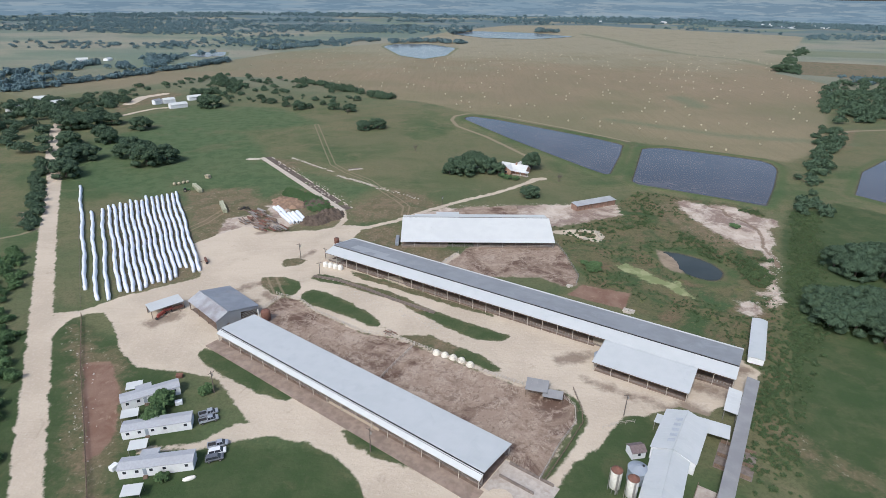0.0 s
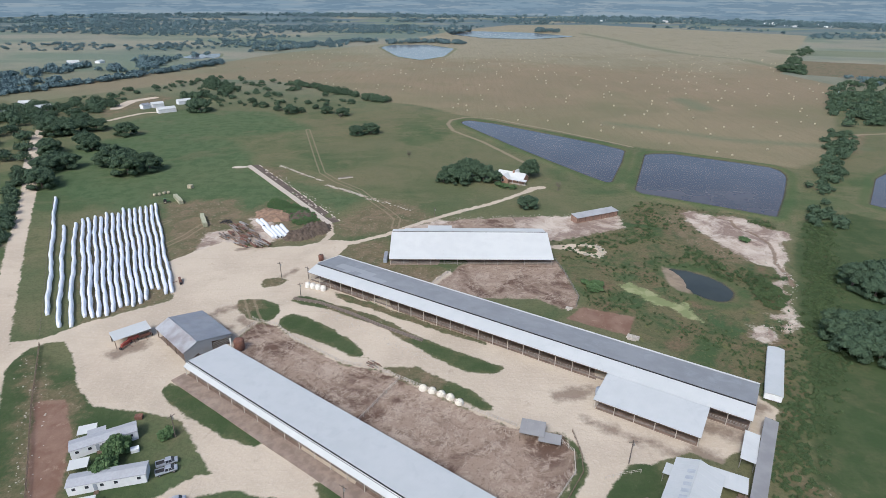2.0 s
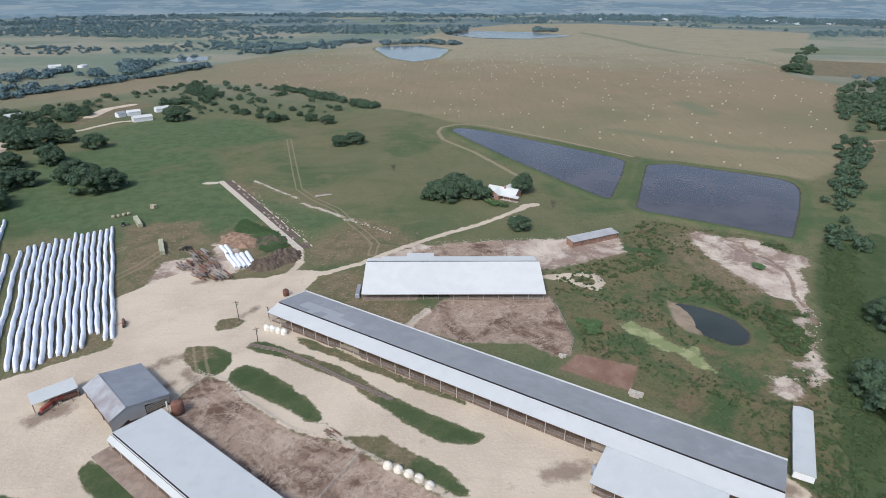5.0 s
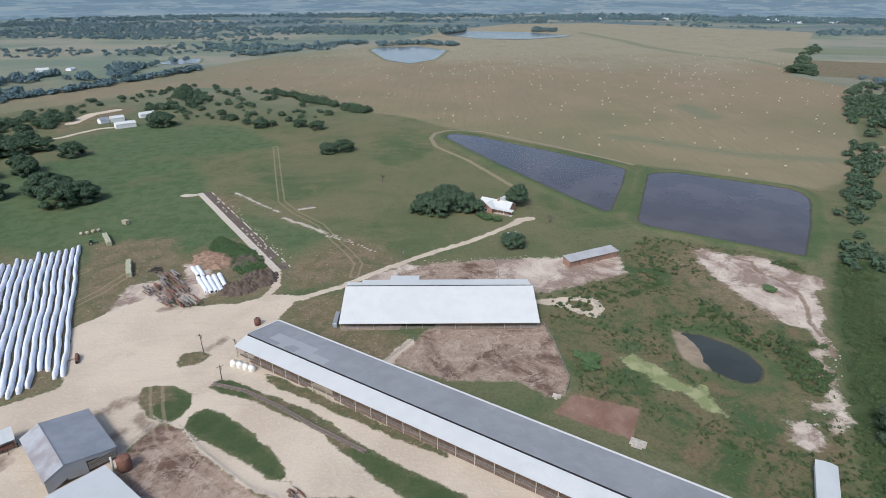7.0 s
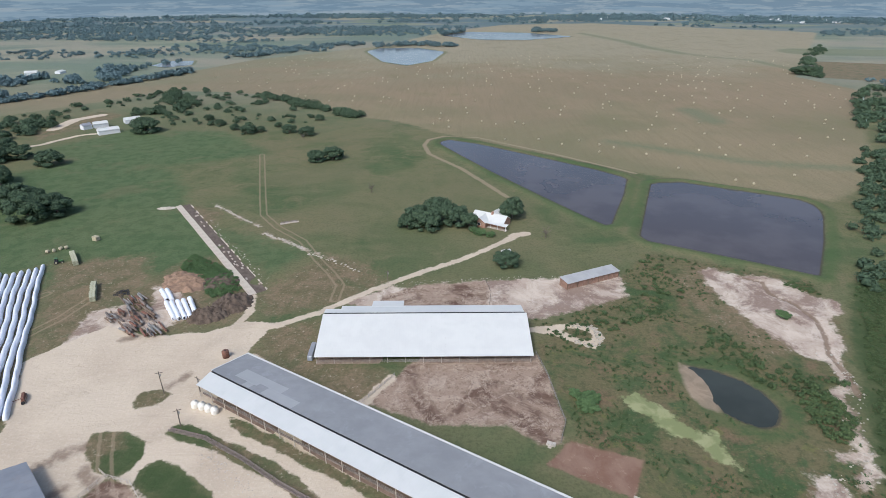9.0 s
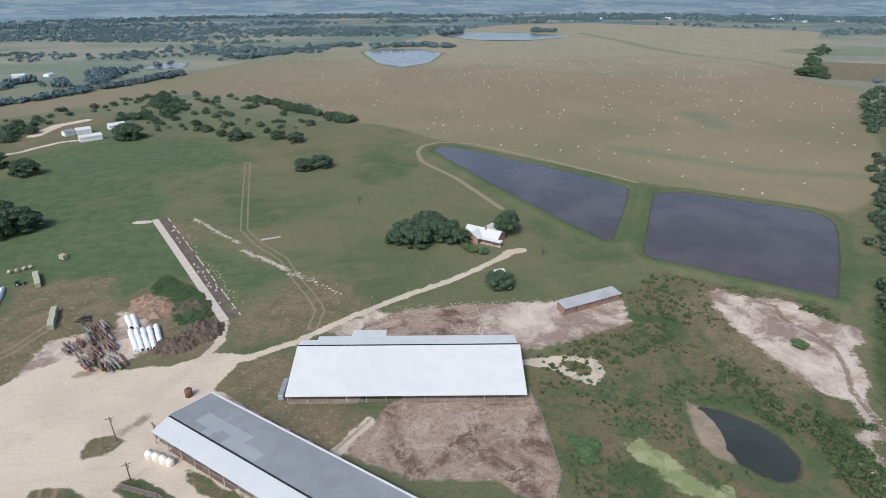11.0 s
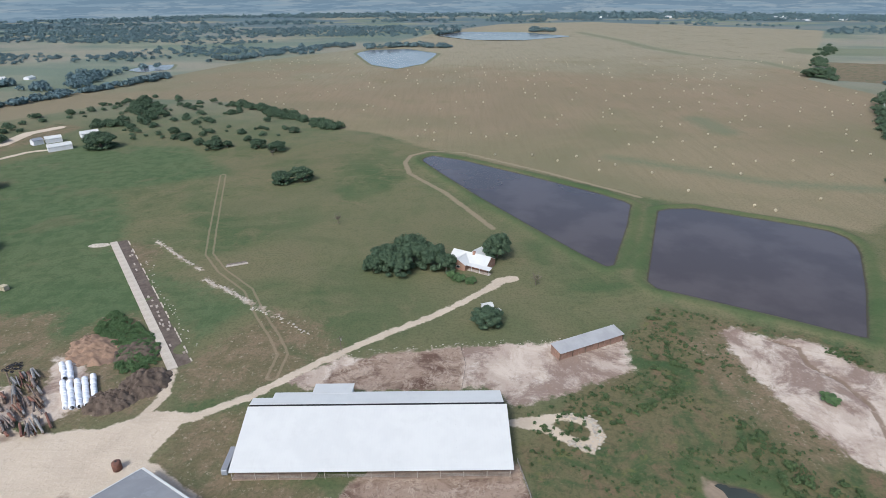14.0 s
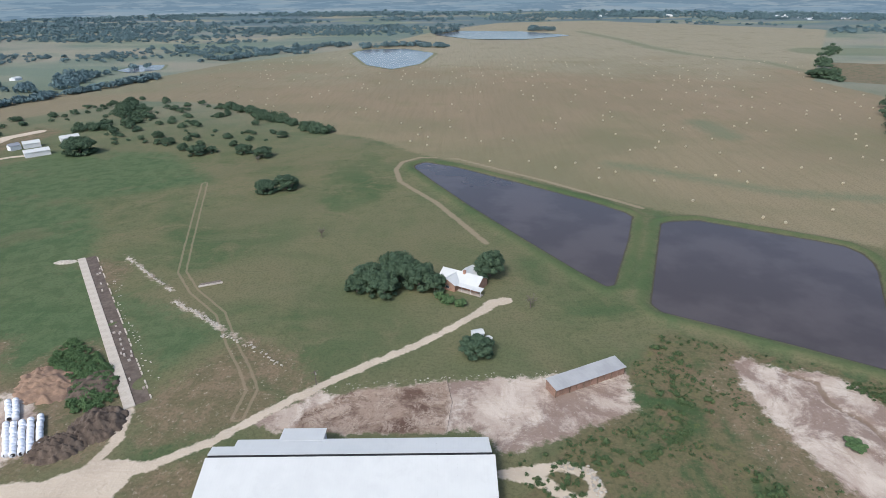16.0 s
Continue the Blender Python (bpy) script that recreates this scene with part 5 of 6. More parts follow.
def wood(name, spots, quads, size, mat, label, seed, core=True):
    """Many trees of one wood in one mesh: spots are (x, y, radius, height)."""
    rng = np.random.default_rng(seed)
    groups = []
    lv, lf, off = [], [], 0
    cv, cf, offc = [], [], 0
    for x, y, r, h in spots:
        lob = [(x, y, h * 0.52, r * 0.62)] + [(x + r * 0.55 * math.cos(a), y + r * 0.55 * math.sin(a), h * rng.uniform(0.2, 0.62), r * rng.uniform(0.32, 0.5)) for a in rng.uniform(0, 6.28, 5)]
        v, f = leaf_cloud(rng, lob, quads, size * r)
        lv.append(v)
        lf.append(f + off)
        off += len(v)
        if core:
            v, f = cores(rng, lob[:3], 0.7)
            v[:, 2] = np.maximum(v[:, 2], 0.0)
            cv.append(v)
            cf.append(f + offc)
            offc += len(v)
    groups.append((np.concatenate(lv), np.concatenate(lf)))
    if core:
        groups.append((np.concatenate(cv), np.concatenate(cf)))
    return tagged(new(name, raw_mesh(name, groups, mat)), label, "trees", kind="stuff")


def scatter(poly, n, r, rng, avoid=()):
    xs, ys = zip(*poly)
    out, tries = [], 0
    while len(out) < n and tries < 60:
        tries += 1
        x, y = rng.uniform(min(xs), max(xs), n), rng.uniform(min(ys), max(ys), n)
        keep = inside_distance(x, y, poly) > 0
        for a in avoid:
            keep &= inside_distance(x, y, a) < -4
        out += [(a, b, q, q * rng.uniform(0.75, 1.15)) for a, b, q in zip(x[keep], y[keep], rng.uniform(*r, keep.sum()))]
    return out[:n]


def along_line(line, n, half, r, rng):
    out = []
    seg = [math.dist(a, b) for a, b in zip(line, line[1:])]
    for _ in range(n):
        u = rng.uniform(0, sum(seg))
        for (a, b), s in zip(zip(line, line[1:]), seg):
            if u <= s:
                break
            u -= s
        k = u / s
        q = rng.uniform(*r)
        out.append((a[0] + (b[0] - a[0]) * k + rng.uniform(-half, half), a[1] + (b[1] - a[1]) * k + rng.uniform(-half, half), q, q * rng.uniform(0.7, 1.1)))
    return out


rng = np.random.default_rng(11)
west = scatter([(-520, 575), (-400, 575), (-372, 518), (-325, 448), (-300, 404), (-324, 408), (-372, 440), (-520, 470)], 85, (5, 9.5), rng)
west += along_line([(-340, 505), (-395, 560), (-430, 590)], 45, 12, (4, 8), rng)
west += along_line([(-214, 262), (-240, 304), (-266, 345), (-294, 390)], 60, 3.5, (2.0, 4.6), rng)
west += scatter([(-470, 600), (-440, 560), (-350, 560), (-330, 600), (-400, 640)], 30, (4, 8), rng)
wood("west_wood", west, 420, 0.10, OAK, "dark oak wood west of the gravel road", 1)
hedge = scatter([(-175, 185), (-163, 183), (-136, 140), (-116, 106), (-130, 85), (-190, 150)], 130, (2.0, 4.2), rng)
hedge += scatter([(-205, 245), (-172, 198), (-185, 180), (-240, 210)], 40, (2.0, 4.6), rng)
wood("roadside_brush", hedge, 520, 0.1, BUSH, "thick green brush along the west road", 2)
scrub = scatter([(-450, 611), (-388, 716), (-327, 816), (-236, 790), (-185, 775), (-67, 644), (-107, 655), (-160, 690), (-245, 660), (-307, 650), (-349, 575), (-378, 540)], 150, (2, 5.5), rng)
scrub += along_line([(-200, 765), (-150, 720), (-75, 652)], 60, 7, (4, 7), rng)
scrub += along_line([(-330, 800), (-260, 700), (-300, 660), (-350, 600), (-420, 590)], 75, 12, (4, 8), rng)
scrub += along_line([(-270, 650), (-200, 630), (-120, 640)], 40, 26, (1.8, 4.5), rng)
paddock = [(-345, 579), (-351, 634), (-345, 680), (-309, 662), (-285, 640), (-276, 596), (-295, 572), (-328, 552)]
scrub = [q for q in scrub if inside_distance(np.array([q[0]]), np.array([q[1]]), paddock)[0] < -3]
wood("scrub_wood", scrub, 320, 0.11, OAK, "scattered scrub oaks along the pasture edge", 3)
line = along_line([(-516, 655), (-440, 800), (-373, 965)], 95, 8, (5, 9), rng)
line += scatter([(-530, 665), (-385, 965), (-430, 1080), (-520, 1050), (-560, 926), (-640, 809), (-700, 700)], 300, (5, 10), rng)
line = [q for k, q in enumerate(line) if k < 95 or noise.noise((q[0] * 0.016, q[1] * 0.012, 3.3)) > -0.02]
line += along_line([(-366, 1150), (-330, 1220), (-250, 1330), (-170, 1420)], 60, 25, (6, 10), rng)
line += along_line([(-150, 1340), (-60, 1375), (20, 1340)], 40, 12, (6, 11), rng)
line += along_line([(215, 1728), (240, 1735), (285, 1725)], 12, 8, (9, 13), rng)
line += along_line([(-13, 1640), (50, 1765)], 12, 8, (8, 12), rng)
wood("field_edge_wood", line, 120, 0.19, HAZED_LEAF, "dark tree line along the hay field", 4)
east = scatter([(517, 830), (760, 900), (640, 640), (464, 560), (360, 555), (395, 640)], 330, (5, 9), rng)
east += along_line([(345, 530), (290, 450), (272, 422), (240, 370), (202, 309)], 85, 8, (2.5, 6), rng)
east += along_line([(515, 922), (620, 1130), (760, 1330)], 30, 9, (5, 9), rng)
wood("east_wood", east, 200, 0.14, OAK, "dark wood and hedgerow east of the ponds", 5)
ditch = along_line([(202, 309), (185, 280), (165, 245), (146, 208), (128, 178), (112, 158), (98, 138), (84, 112)], 1500, 6.5, (0.45, 1.25), rng)
ditch += scatter([(132, 242), (141, 240), (142, 226), (132, 216), (128, 226)], 90, (0.8, 1.8), rng)
ditch += scatter([(166, 318), (172, 312), (177, 304), (171, 305), (164, 312)], 36, (0.6, 1.3), rng)
ditch += scatter([(54, 284), (80, 290), (88, 282), (70, 262), (56, 264)], 70, (0.5, 1.2), rng)
ditch += scatter([(120, 285), (128, 262), (150, 245), (140, 226), (128, 236), (112, 262)], 60, (0.9, 2.0), rng)
ditch += scatter([(68, 296), (96, 290), (112, 345), (122, 340), (118, 300), (84, 270)], 60, (0.8, 1.8), rng)
wood("ditch_brush", ditch, 100, 0.17, WEED, "tangled green brush along the drainage ditch", 6)


def far_country():
    """Thinning woods over the plain, thickest in bands."""
    r = np.random.default_rng(21)
    n = 26000
    y = 640 + 2080 * r.uniform(0, 1, n)
    x = r.uniform(-1, 1, n) * (y * 0.86 + 120)
    out = []
    hay = inside_distance(x, y, HAY)
    lake = most([inside_distance(x, y, p) for p in (LAKE_1, LAKE_2, LAKE_3)])
    fallow = most([inside_distance(x, y, p) for p in ([(614, 1095), (900, 990), (740, 840), (574, 881), (514, 922)], [(743, 1315), (1100, 1302), (900, 1010), (624, 1113)])])
    for i in range(n):
        if hay[i] > -8 or lake[i] > -8 or fallow[i] > -6 or (y[i] < 960 and -520 < x[i] < 560):
            continue
        d = noise.noise((x[i] * 0.0021, y[i] * 0.0052, 1.7)) + 0.5 * noise.noise((x[i] * 0.008, y[i] * 0.016, 4.2))
        far_edge = 1560 if x[i] < 150 else 2120
        belt = math.exp(-((y[i] - far_edge - 160) / 190) ** 2) + 0.6 * math.exp(-((y[i] - far_edge - 900) / 160) ** 2)
        if d + r.uniform(-0.35, 0.35) > 0.42 - 0.75 * belt:
            q = r.uniform(3.5, 7.5) * (1 + max(0, y[i] - 1500) / 2500)
            out.append((x[i], y[i], q, q * r.uniform(0.8, 1.1)))
    near = [s for s in out if s[1] < 1500]
    far = [s for s in out if s[1] >= 1500]
    wood("plain_wood", near, 80, 0.18, HAZED_LEAF, "scattered trees over the far plain", 22)
    wood("horizon_wood", far, 26, 0.3, HAZED_LEAF, "bands of woodland tinted haze-blue towards the horizon", 23)


far_country()

# rank weeds and tussocks
def weeds():
    r = np.random.default_rng(31)
    n = 13000
    x, y = r.uniform(45, 195, n), r.uniform(105, 345, n)
    sand = most([inside_distance(x, y, p) for p in SANDS] + [inside_distance(x, y, p) for p in (POND_A, POND_B, POND_D, SLIME_POOL, SILT)])
    sand = np.maximum(sand, line_distance(x, y, ROADS[3][0], 1.9))
    keep = (inside_distance(x, y, RANK) > 0) & (sand < -1.5) & (inside_distance(x, y, CLAYS[0]) < -1)
    spots = [(a, b, c, c * 0.8) for a, b, c in zip(x[keep], y[keep], r.uniform(0.25, 0.95, keep.sum())) if noise.noise((a * 0.05, b * 0.05, 0.3)) + r.uniform(-0.25, 0.25) > 0.1]
    wood("weed_cover", spots, 16, 0.36, WEED, "knee-high green weeds in wet ground", 33, core=False)
    hv = scatter([(-103, 324), (-105, 338), (-98, 336), (-88, 328), (-75, 317), (-69, 304), (-74, 297), (-81, 299), (-87, 312)], 300, (0.7, 1.9), r)
    wood("mound_brush", hv, 260, 0.13, BUSH, "dense green brush on the old spoil heap", 34)


weeds()

IRRIG = simple("pale_green_galvanised", (0.45, 0.60, 0.56), (0.38, 0.52, 0.49), 1.0, 0.5)

# ---- spoil heaps, bunker, pipes and salvage north of the yard ----
def heap(name, x, y, rx, ry, h, mat, label, seed, turn=0):
    bm = bmesh.new()
    n = 40
    grid = {}
    for i in range(n + 1):
        for j in range(n + 1):
            u, v = i / n * 2 - 1, j / n * 2 - 1
            q = math.hypot(u, v)
            rough = noise.fractal((u * 5 + seed, v * 5, seed), 0.6, 2.0, 6)
            z = h * max(0.0, 1 - q ** 1.6 + 0.38 * rough) * (1 if q < 0.95 else 0) - (0.25 if q > 0.85 else 0.0)
            grid[i, j] = bm.verts.new((u * rx, v * ry, z))
    for i in range(n):
        for j in range(n):
            bm.faces.new((grid[i, j], grid[i + 1, j], grid[i + 1, j + 1], grid[i, j + 1]))
    ob = part(name, bm, mat, smooth=True)
    ob.matrix_world = pose(x, y, -0.05, 0, 0, turn)
    return tagged(ob, label, "heap")


heap("clay_mound", -95.5, 311.5, 13.5, 9.5, 2.3, ORANGE_DIRT, "heap of broken orange clay", 1.3, -35)
heap("clay_mound", -100, 318, 6, 4, 1.2, ORANGE_DIRT, "low spread of orange clay and rubble", 6.3, -20)
heap("compost_mound", -74.5, 283.5, 9, 6.5, 3.2, BLACK_DIRT, "dark brown compost heap at the yard edge", 3.1, 20)
heap("compost_mound", -68.0, 293, 9, 8.5, 3.2, BLACK_DIRT, "grey-brown brushy spoil heap", 8.4, 60)
heap("spoil_mound", -80, 311, 10, 9, 1.8, BLACK_DIRT, "overgrown brown spoil heap under brush", 5.2, -40)
heap("caliche_heap", -146.0, 402.0, 6, 2.6, 0.7, LIMESTONE, "small pale caliche heap in the grass", 9.7, 10)

TRENCH = simple("dark_trench_silt", (0.085, 0.065, 0.052), (0.13, 0.10, 0.08), 0.5, 0.95, stain=(0.19, 0.155, 0.12))
PALE_SLAB = simple("bleached_concrete", (0.56, 0.50, 0.42), (0.48, 0.425, 0.355), 0.5, 0.9, stain=(0.33, 0.27, 0.21), stain_amt=0.5)
mk, lk = along(-138.4, 407.4, -60.0, 302.4)
bunker = thing("feed_bunker", mk, "old concrete feed bunker with dark trench", "bunker")
n = 26
sl = part("slab_bay", cube(0.02, -4.4, -0.2, lk / n - 0.05, -1.1, 0.28, bevel=0.04), PALE_SLAB, bunker)
sl.location = (0, 0, 0)
for i in range(1, n):
    share(sl, i * lk / n, 0, random.uniform(-0.03, 0.03), random.uniform(-0.3, 0.3))
part("trench", cube(0.5, -1.08, -0.3, lk - 0.5, 3.4, 0.06), TRENCH, bunker, "dark silted trench")
for i in range(0, 44):
    if random.random() < 0.7:
        part("kerb_block", cube(i * lk / 44, 3.4, -0.2, i * lk / 44 + random.uniform(1.5, 2.7), 3.9, random.uniform(0.3, 0.6)), PALE_SLAB, bunker)
for i in range(20):
    x, y = random.uniform(2, lk - 2), random.uniform(-0.6, 3.0)
    part("rubble_block", cube(x, y, 0, x + random.uniform(0.7, 2.2), y + random.uniform(0.5, 1.1), random.uniform(0.25, 0.6)), CONCRETE, bunker)


def stones(name, line, n, half, size, mat, label, seed):
    """Loose angular stones along a line, in one mesh."""
    r = np.random.default_rng(seed)
    vs, fs = [], []
    for k, (x, y, q, _) in enumerate(along_line(line, n, half, size, r)):
        vs.append(ICO_V * q * r.uniform(0.6, 1.2, (len(ICO_V), 1)) * np.array((1.2, 1, 0.6)) + np.array((x, y, q * 0.2)))
        fs.append(ICO_F + k * len(ICO_V))
    return tagged(new(name, raw_mesh(name, [(np.concatenate(vs), np.concatenate(fs))], mat)), label, "stones", kind="stuff")


stones("limestone_rubble", [(-120, 408), (-100, 390), (-82, 374)], 110, 0.7, (0.15, 0.6), LIMESTONE, "broken line of pale rubble in the pasture", 1)
stones("limestone_rubble", [(-78, 366), (-66, 358), (-53, 348)], 150, 0.9, (0.15, 0.6), LIMESTONE, "line of pale rubble beside wheel tracks", 2)
stones("limestone_rubble", [(-48, 341), (-38, 336), (-20, 322)], 40, 0.8, (0.2, 0.6), LIMESTONE, "thin scatter of pale stones in the pasture", 12)
stones("bunker_rubble", [(-112, 384), (-98, 362), (-58, 311)], 60, 1.6, (0.12, 0.4), LIMESTONE, "concrete rubble beside the old bunker", 3)
stones("lane_rubble", [(-48, 212), (-37, 204.5), (-27, 197), (-15, 188.5), (-3, 180)], 420, 2.6, (0.06, 0.24), LIMESTONE, "pale stones spread along the lane verge", 4)
stones("ring_stones", [(68, 279.5), (75, 278), (77, 271), (72, 265), (66, 269)], 90, 1.3, (0.2, 0.6), LIMESTONE, "pale stones round a turning loop", 5)
stones("ditch_stones", [(153, 262), (151, 241), (139, 224), (134, 208), (120, 202)], 160, 3.0, (0.1, 0.45), LIMESTONE, "pale boulders washed down the ditch", 6)
stones("lot_stones", [(-8, 309), (10, 313), (40, 317), (72, 320)], 90, 1.6, (0.08, 0.3), LIMESTONE, "loose stones at the lot edge", 7)
stones("fence_stones", [(-140, 180), (-128, 160), (-112, 135), (-98, 112)], 80, 4.0, (0.1, 0.3), LIMESTONE, "pale stones in the roadside grass", 8)

ft = thing("feed_trough", pose(-68.3, 381.0, 0, 0, 0, 24), "pair of pale concrete feed troughs in pasture", "trough")
part("trough", cube(-5, -1.4, 0, 5, -0.4, 0.55, bevel=0.08), CONCRETE, ft)
part("trough", cube(-4.5, 0.5, 0, 4.5, 1.4, 0.5, bevel=0.08), DARK_CONC, ft)


def wrapped_row(a, b, label):
    """A row of round bales end to end in white wrap."""
    m, L = along(*a, *b)
    r = thing("wrapped_bale_row", m, label, "bale row", "white wrapped bales")
    n = max(1, round(L / 1.6))
    first = None
    for i in range(n):
        bm = bmesh.new()
        prof = [(0.0, 0.0), (0.78, 0.02), (0.92, 0.12), (0.95, 0.8), (0.92, 1.46), (0.78, 1.58), (0.0, 1.6)]
        if first is None:
            bm = turned(prof, 16)
            bmesh.ops.rotate(bm, verts=bm.verts[:], cent=(0, 0, 0), matrix=Matrix.Rotation(math.pi / 2, 3, "Y"))
            first = part("bale", bm, BAG, r, smooth=True)
            first.location = (0, 0, 0.9)
        else:
            share(first, i * L / n, random.uniform(-0.12, 0.12), 0.9 + random.uniform(-0.04, 0.04), random.uniform(-4, 4))
    part("end_cap", tube(bmesh.new(), (L - 0.02, 0, 0.9), (L + 0.03, 0, 0.9), 0.62, sides=14), BLACK, r, "dark open bale end")
    return r


for a, b in (((-101.8, 302.5), (-95.6, 294.4)), ((-99.8, 303.2), (-93.6, 294.6)), ((-95.2, 292.6), (-86.2, 280.0)), ((-93.1, 292.9), (-84.2, 280.0)), ((-91.0, 293.6), (-82.2, 280.6)), ((-89.0, 294.6), (-80.3, 281.3)), ((-87.1, 296.2), (-78.6, 282.8))):
    wrapped_row(a, b, "row of round bales in white wrap")


def salvage(x, y, turn, label, seed, k=1.7):
    """A heap of rusty beams and pipes."""
    r = thing("scrap_pile", pose(x, y, 0, 0, 0, turn) @ Matrix.Scale(k, 4), label, "scrap pile")
    g = random.Random(seed)
    for i in range(16):
        yy = g.uniform(-2.2, 2.2)
        L = g.uniform(2, 5.5)
        x0 = g.uniform(-3.5, 0)
        z = g.uniform(0.1, 0.9)
        part("beam", tube(bmesh.new(), (x0, yy, z), (x0 + L, yy + g.uniform(-0.6, 0.6), z + g.uniform(-0.1, 0.3)), g.uniform(0.1, 0.28), sides=7), g.choice((RUST, STEEL, TIMBER, DARK_CONC)), r)
    return r


salvage(-110.5, 295, -46, "pile of rusty pipes and beams by yard", 1)
salvage(-104, 288, -46, "grey steel beams and pipes beside tyres", 5)
salvage(-99, 280, -44, "scrap steel pile with red frame", 2)
salvage(-91, 272.5, -48, "low stack of rusty railway-like beams", 3)
salvage(-110, 282, -42, "long salvaged timbers lying on the ground", 4)
salvage(-101, 274, -42, "long weathered timbers beside scrap steel", 6)
tyr = thing("tyre_pile", pose(-118, 301, 0), "dark heap of old rubber tyres", "tyres")
for i in range(14):
    a, q = i * 2.4, 0.55 * math.sqrt(i) * 1.5
    bm = turned([(0.35, 0.0), (0.62, 0.0), (0.7, 0.12), (0.62, 0.26), (0.35, 0.26), (0.35, 0.0)], 14)
    o = part("tyre", bm, BLACK, tyr)
    o.matrix_basis = pose(q * math.cos(a), q * math.sin(a), max(0.0, 1.0 - q * 0.4), random.uniform(-25, 25), random.uniform(-25, 25), 0)


def bale_stack(x, y, turn, n, label, mat=GREENBALE):
    r = thing("bale_stack", pose(x, y, 0, 0, 0, turn), label, "hay bales")
    for i in range(n):
        for j in range(2):
            o = part("bale", cube(-0.75, -1.15, 0, 0.75, 1.15, 1.15, bevel=0.14), mat, r)
            o.matrix_basis = pose(i * 1.6 - n * 0.8, random.uniform(-0.15, 0.15), j * 1.15, 0, 0, random.uniform(-4, 4))
    return r


bale_stack(-157.5, 332, -52, 9, "stack of weathered square hay bales in the grass")
bale_stack(-129.7, 300, -62, 10, "long low stack of weathered hay bales")
bale_stack(-160, 355.5, -20, 2, "two weathered bales standing in the grass", HAYBALE)
tr = thing("tractor", pose(-163.5, 329, 0, 0, 0, 30), "small green tractor parked by the bales", "tractor")
part("bonnet", cube(0.2, -0.45, 0.8, 2.1, 0.45, 1.5, bevel=0.1), GREEN_PAINT, tr)
part("cab", cube(-1.0, -0.7, 1.0, 0.2, 0.7, 2.6, bevel=0.12), WINDOW, tr)
part("cab_roof", cube(-1.15, -0.8, 2.55, 0.35, 0.8, 2.75, bevel=0.06), GREEN_PAINT, tr)
for x, y, q in ((-0.7, 0.95, 0.85), (-0.7, -0.95, 0.85), (1.7, 0.8, 0.5), (1.7, -0.8, 0.5)):
    w = part("wheel", tube(bmesh.new(), (x, y - 0.2, q), (x, y + 0.2, q), q, sides=18), BLACK, tr)
    part("rim", tube(bmesh.new(), (x, y - 0.22, q), (x, y + 0.22, q), q * 0.5, sides=12), HAYBALE, w)


def round_bale_mesh():
    bm = turned([(0.0, 0.0), (0.7, 0.0), (0.82, 0.1), (0.85, 0.75), (0.82, 1.4), (0.7, 1.5), (0.0, 1.5)], 14)
    bmesh.ops.rotate(bm, verts=bm.verts[:], cent=(0, 0, 0), matrix=Matrix.Rotation(math.pi / 2, 3, "Y"))
    bmesh.ops.translate(bm, verts=bm.verts[:], vec=(-0.75, 0, 0.82))
    return bm


rb = part("round_bale", round_bale_mesh(), HAYBALE, smooth=True)
rb.matrix_world = pose(-175.8, 340.2, 0)
tagged(rb, "pale round hay bale near the stacks", "hay bale", "round bales by the stacks")
for x, y in ((-173.5, 341.5), (-171.7, 343.9), (-169.7, 345.2)):
    copy_thing(rb, pose(x, y, 0, 0, 0, random.uniform(0, 180)))
g = np.random.default_rng(55)
placed = []
while len(placed) < 285:
    y = 430 + 750 * g.uniform() ** 1.25
    x = g.uniform(-330, 560)
    row = round((x * 0.68 + y * 0.73) / 19) * 19
    shift = row - (x * 0.68 + y * 0.73)
    x, y = x + shift * 0.68, y + shift * 0.73
    if inside_distance(np.array([x]), np.array([y]), HAY)[0] > 9 and inside_distance(np.array([x]), np.array([y]), LAKE_1)[0] < -20 and all(math.hypot(x - a, y - b) > 9 for a, b in placed):
        placed.append((x, y))
field_bale = copy_thing(rb, pose(placed[0][0], placed[0][1], 0))
tagged(field_bale, "pale round hay bale on the mown field", "hay bale", "round bales on the hay field")
for x, y in placed[1:]:
    o = copy_thing(field_bale, pose(x, y, 0, 0, 0, random.uniform(0, 180)))
    o.scale = (0.95, 0.95, 0.95)

# ---- poles, fences, tanks, hutches ----
def pole(x, y, h, turn, label="weathered timber utility pole with crossarm"):
    r = thing("utility_pole", pose(x, y, 0, random.uniform(-1.5, 1.5), random.uniform(-1.5, 1.5), turn), label, "pole")
    part("shaft", tube(bmesh.new(), (0, 0, -0.3), (0, 0, h), 0.17, 0.12), BARK, r)
    arm = part("crossarm", cube(-1.2, -0.06, h - 0.7, 1.2, 0.06, h - 0.55), BARK, r)
    for dx in (-1.05, -0.4, 0.4, 1.05):
        part("insulator", turned([(0.06, h - 0.55), (0.08, h - 0.4), (0.0, h - 0.35)], 8), TANK_W, arm)
    part("transformer", tube(bmesh.new(), (0.32, 0, h - 1.9), (0.32, 0, h - 1.1), 0.22, sides=10), STEEL, r)
    return r


pole(-70.0, 236.7, 8.5, 20)
pole(-58.1, 222.0, 6.5, 35)
pole(-73.4, 141.1, 8.0, 60)
pole(-21.4, 117.9, 8.5, -30)
pole(52.2, 135.4, 8.0, 10)
pole(-58.6, 237.6, 6.0, -30)
pole(-6.5, 312.5, 6.0, 40)


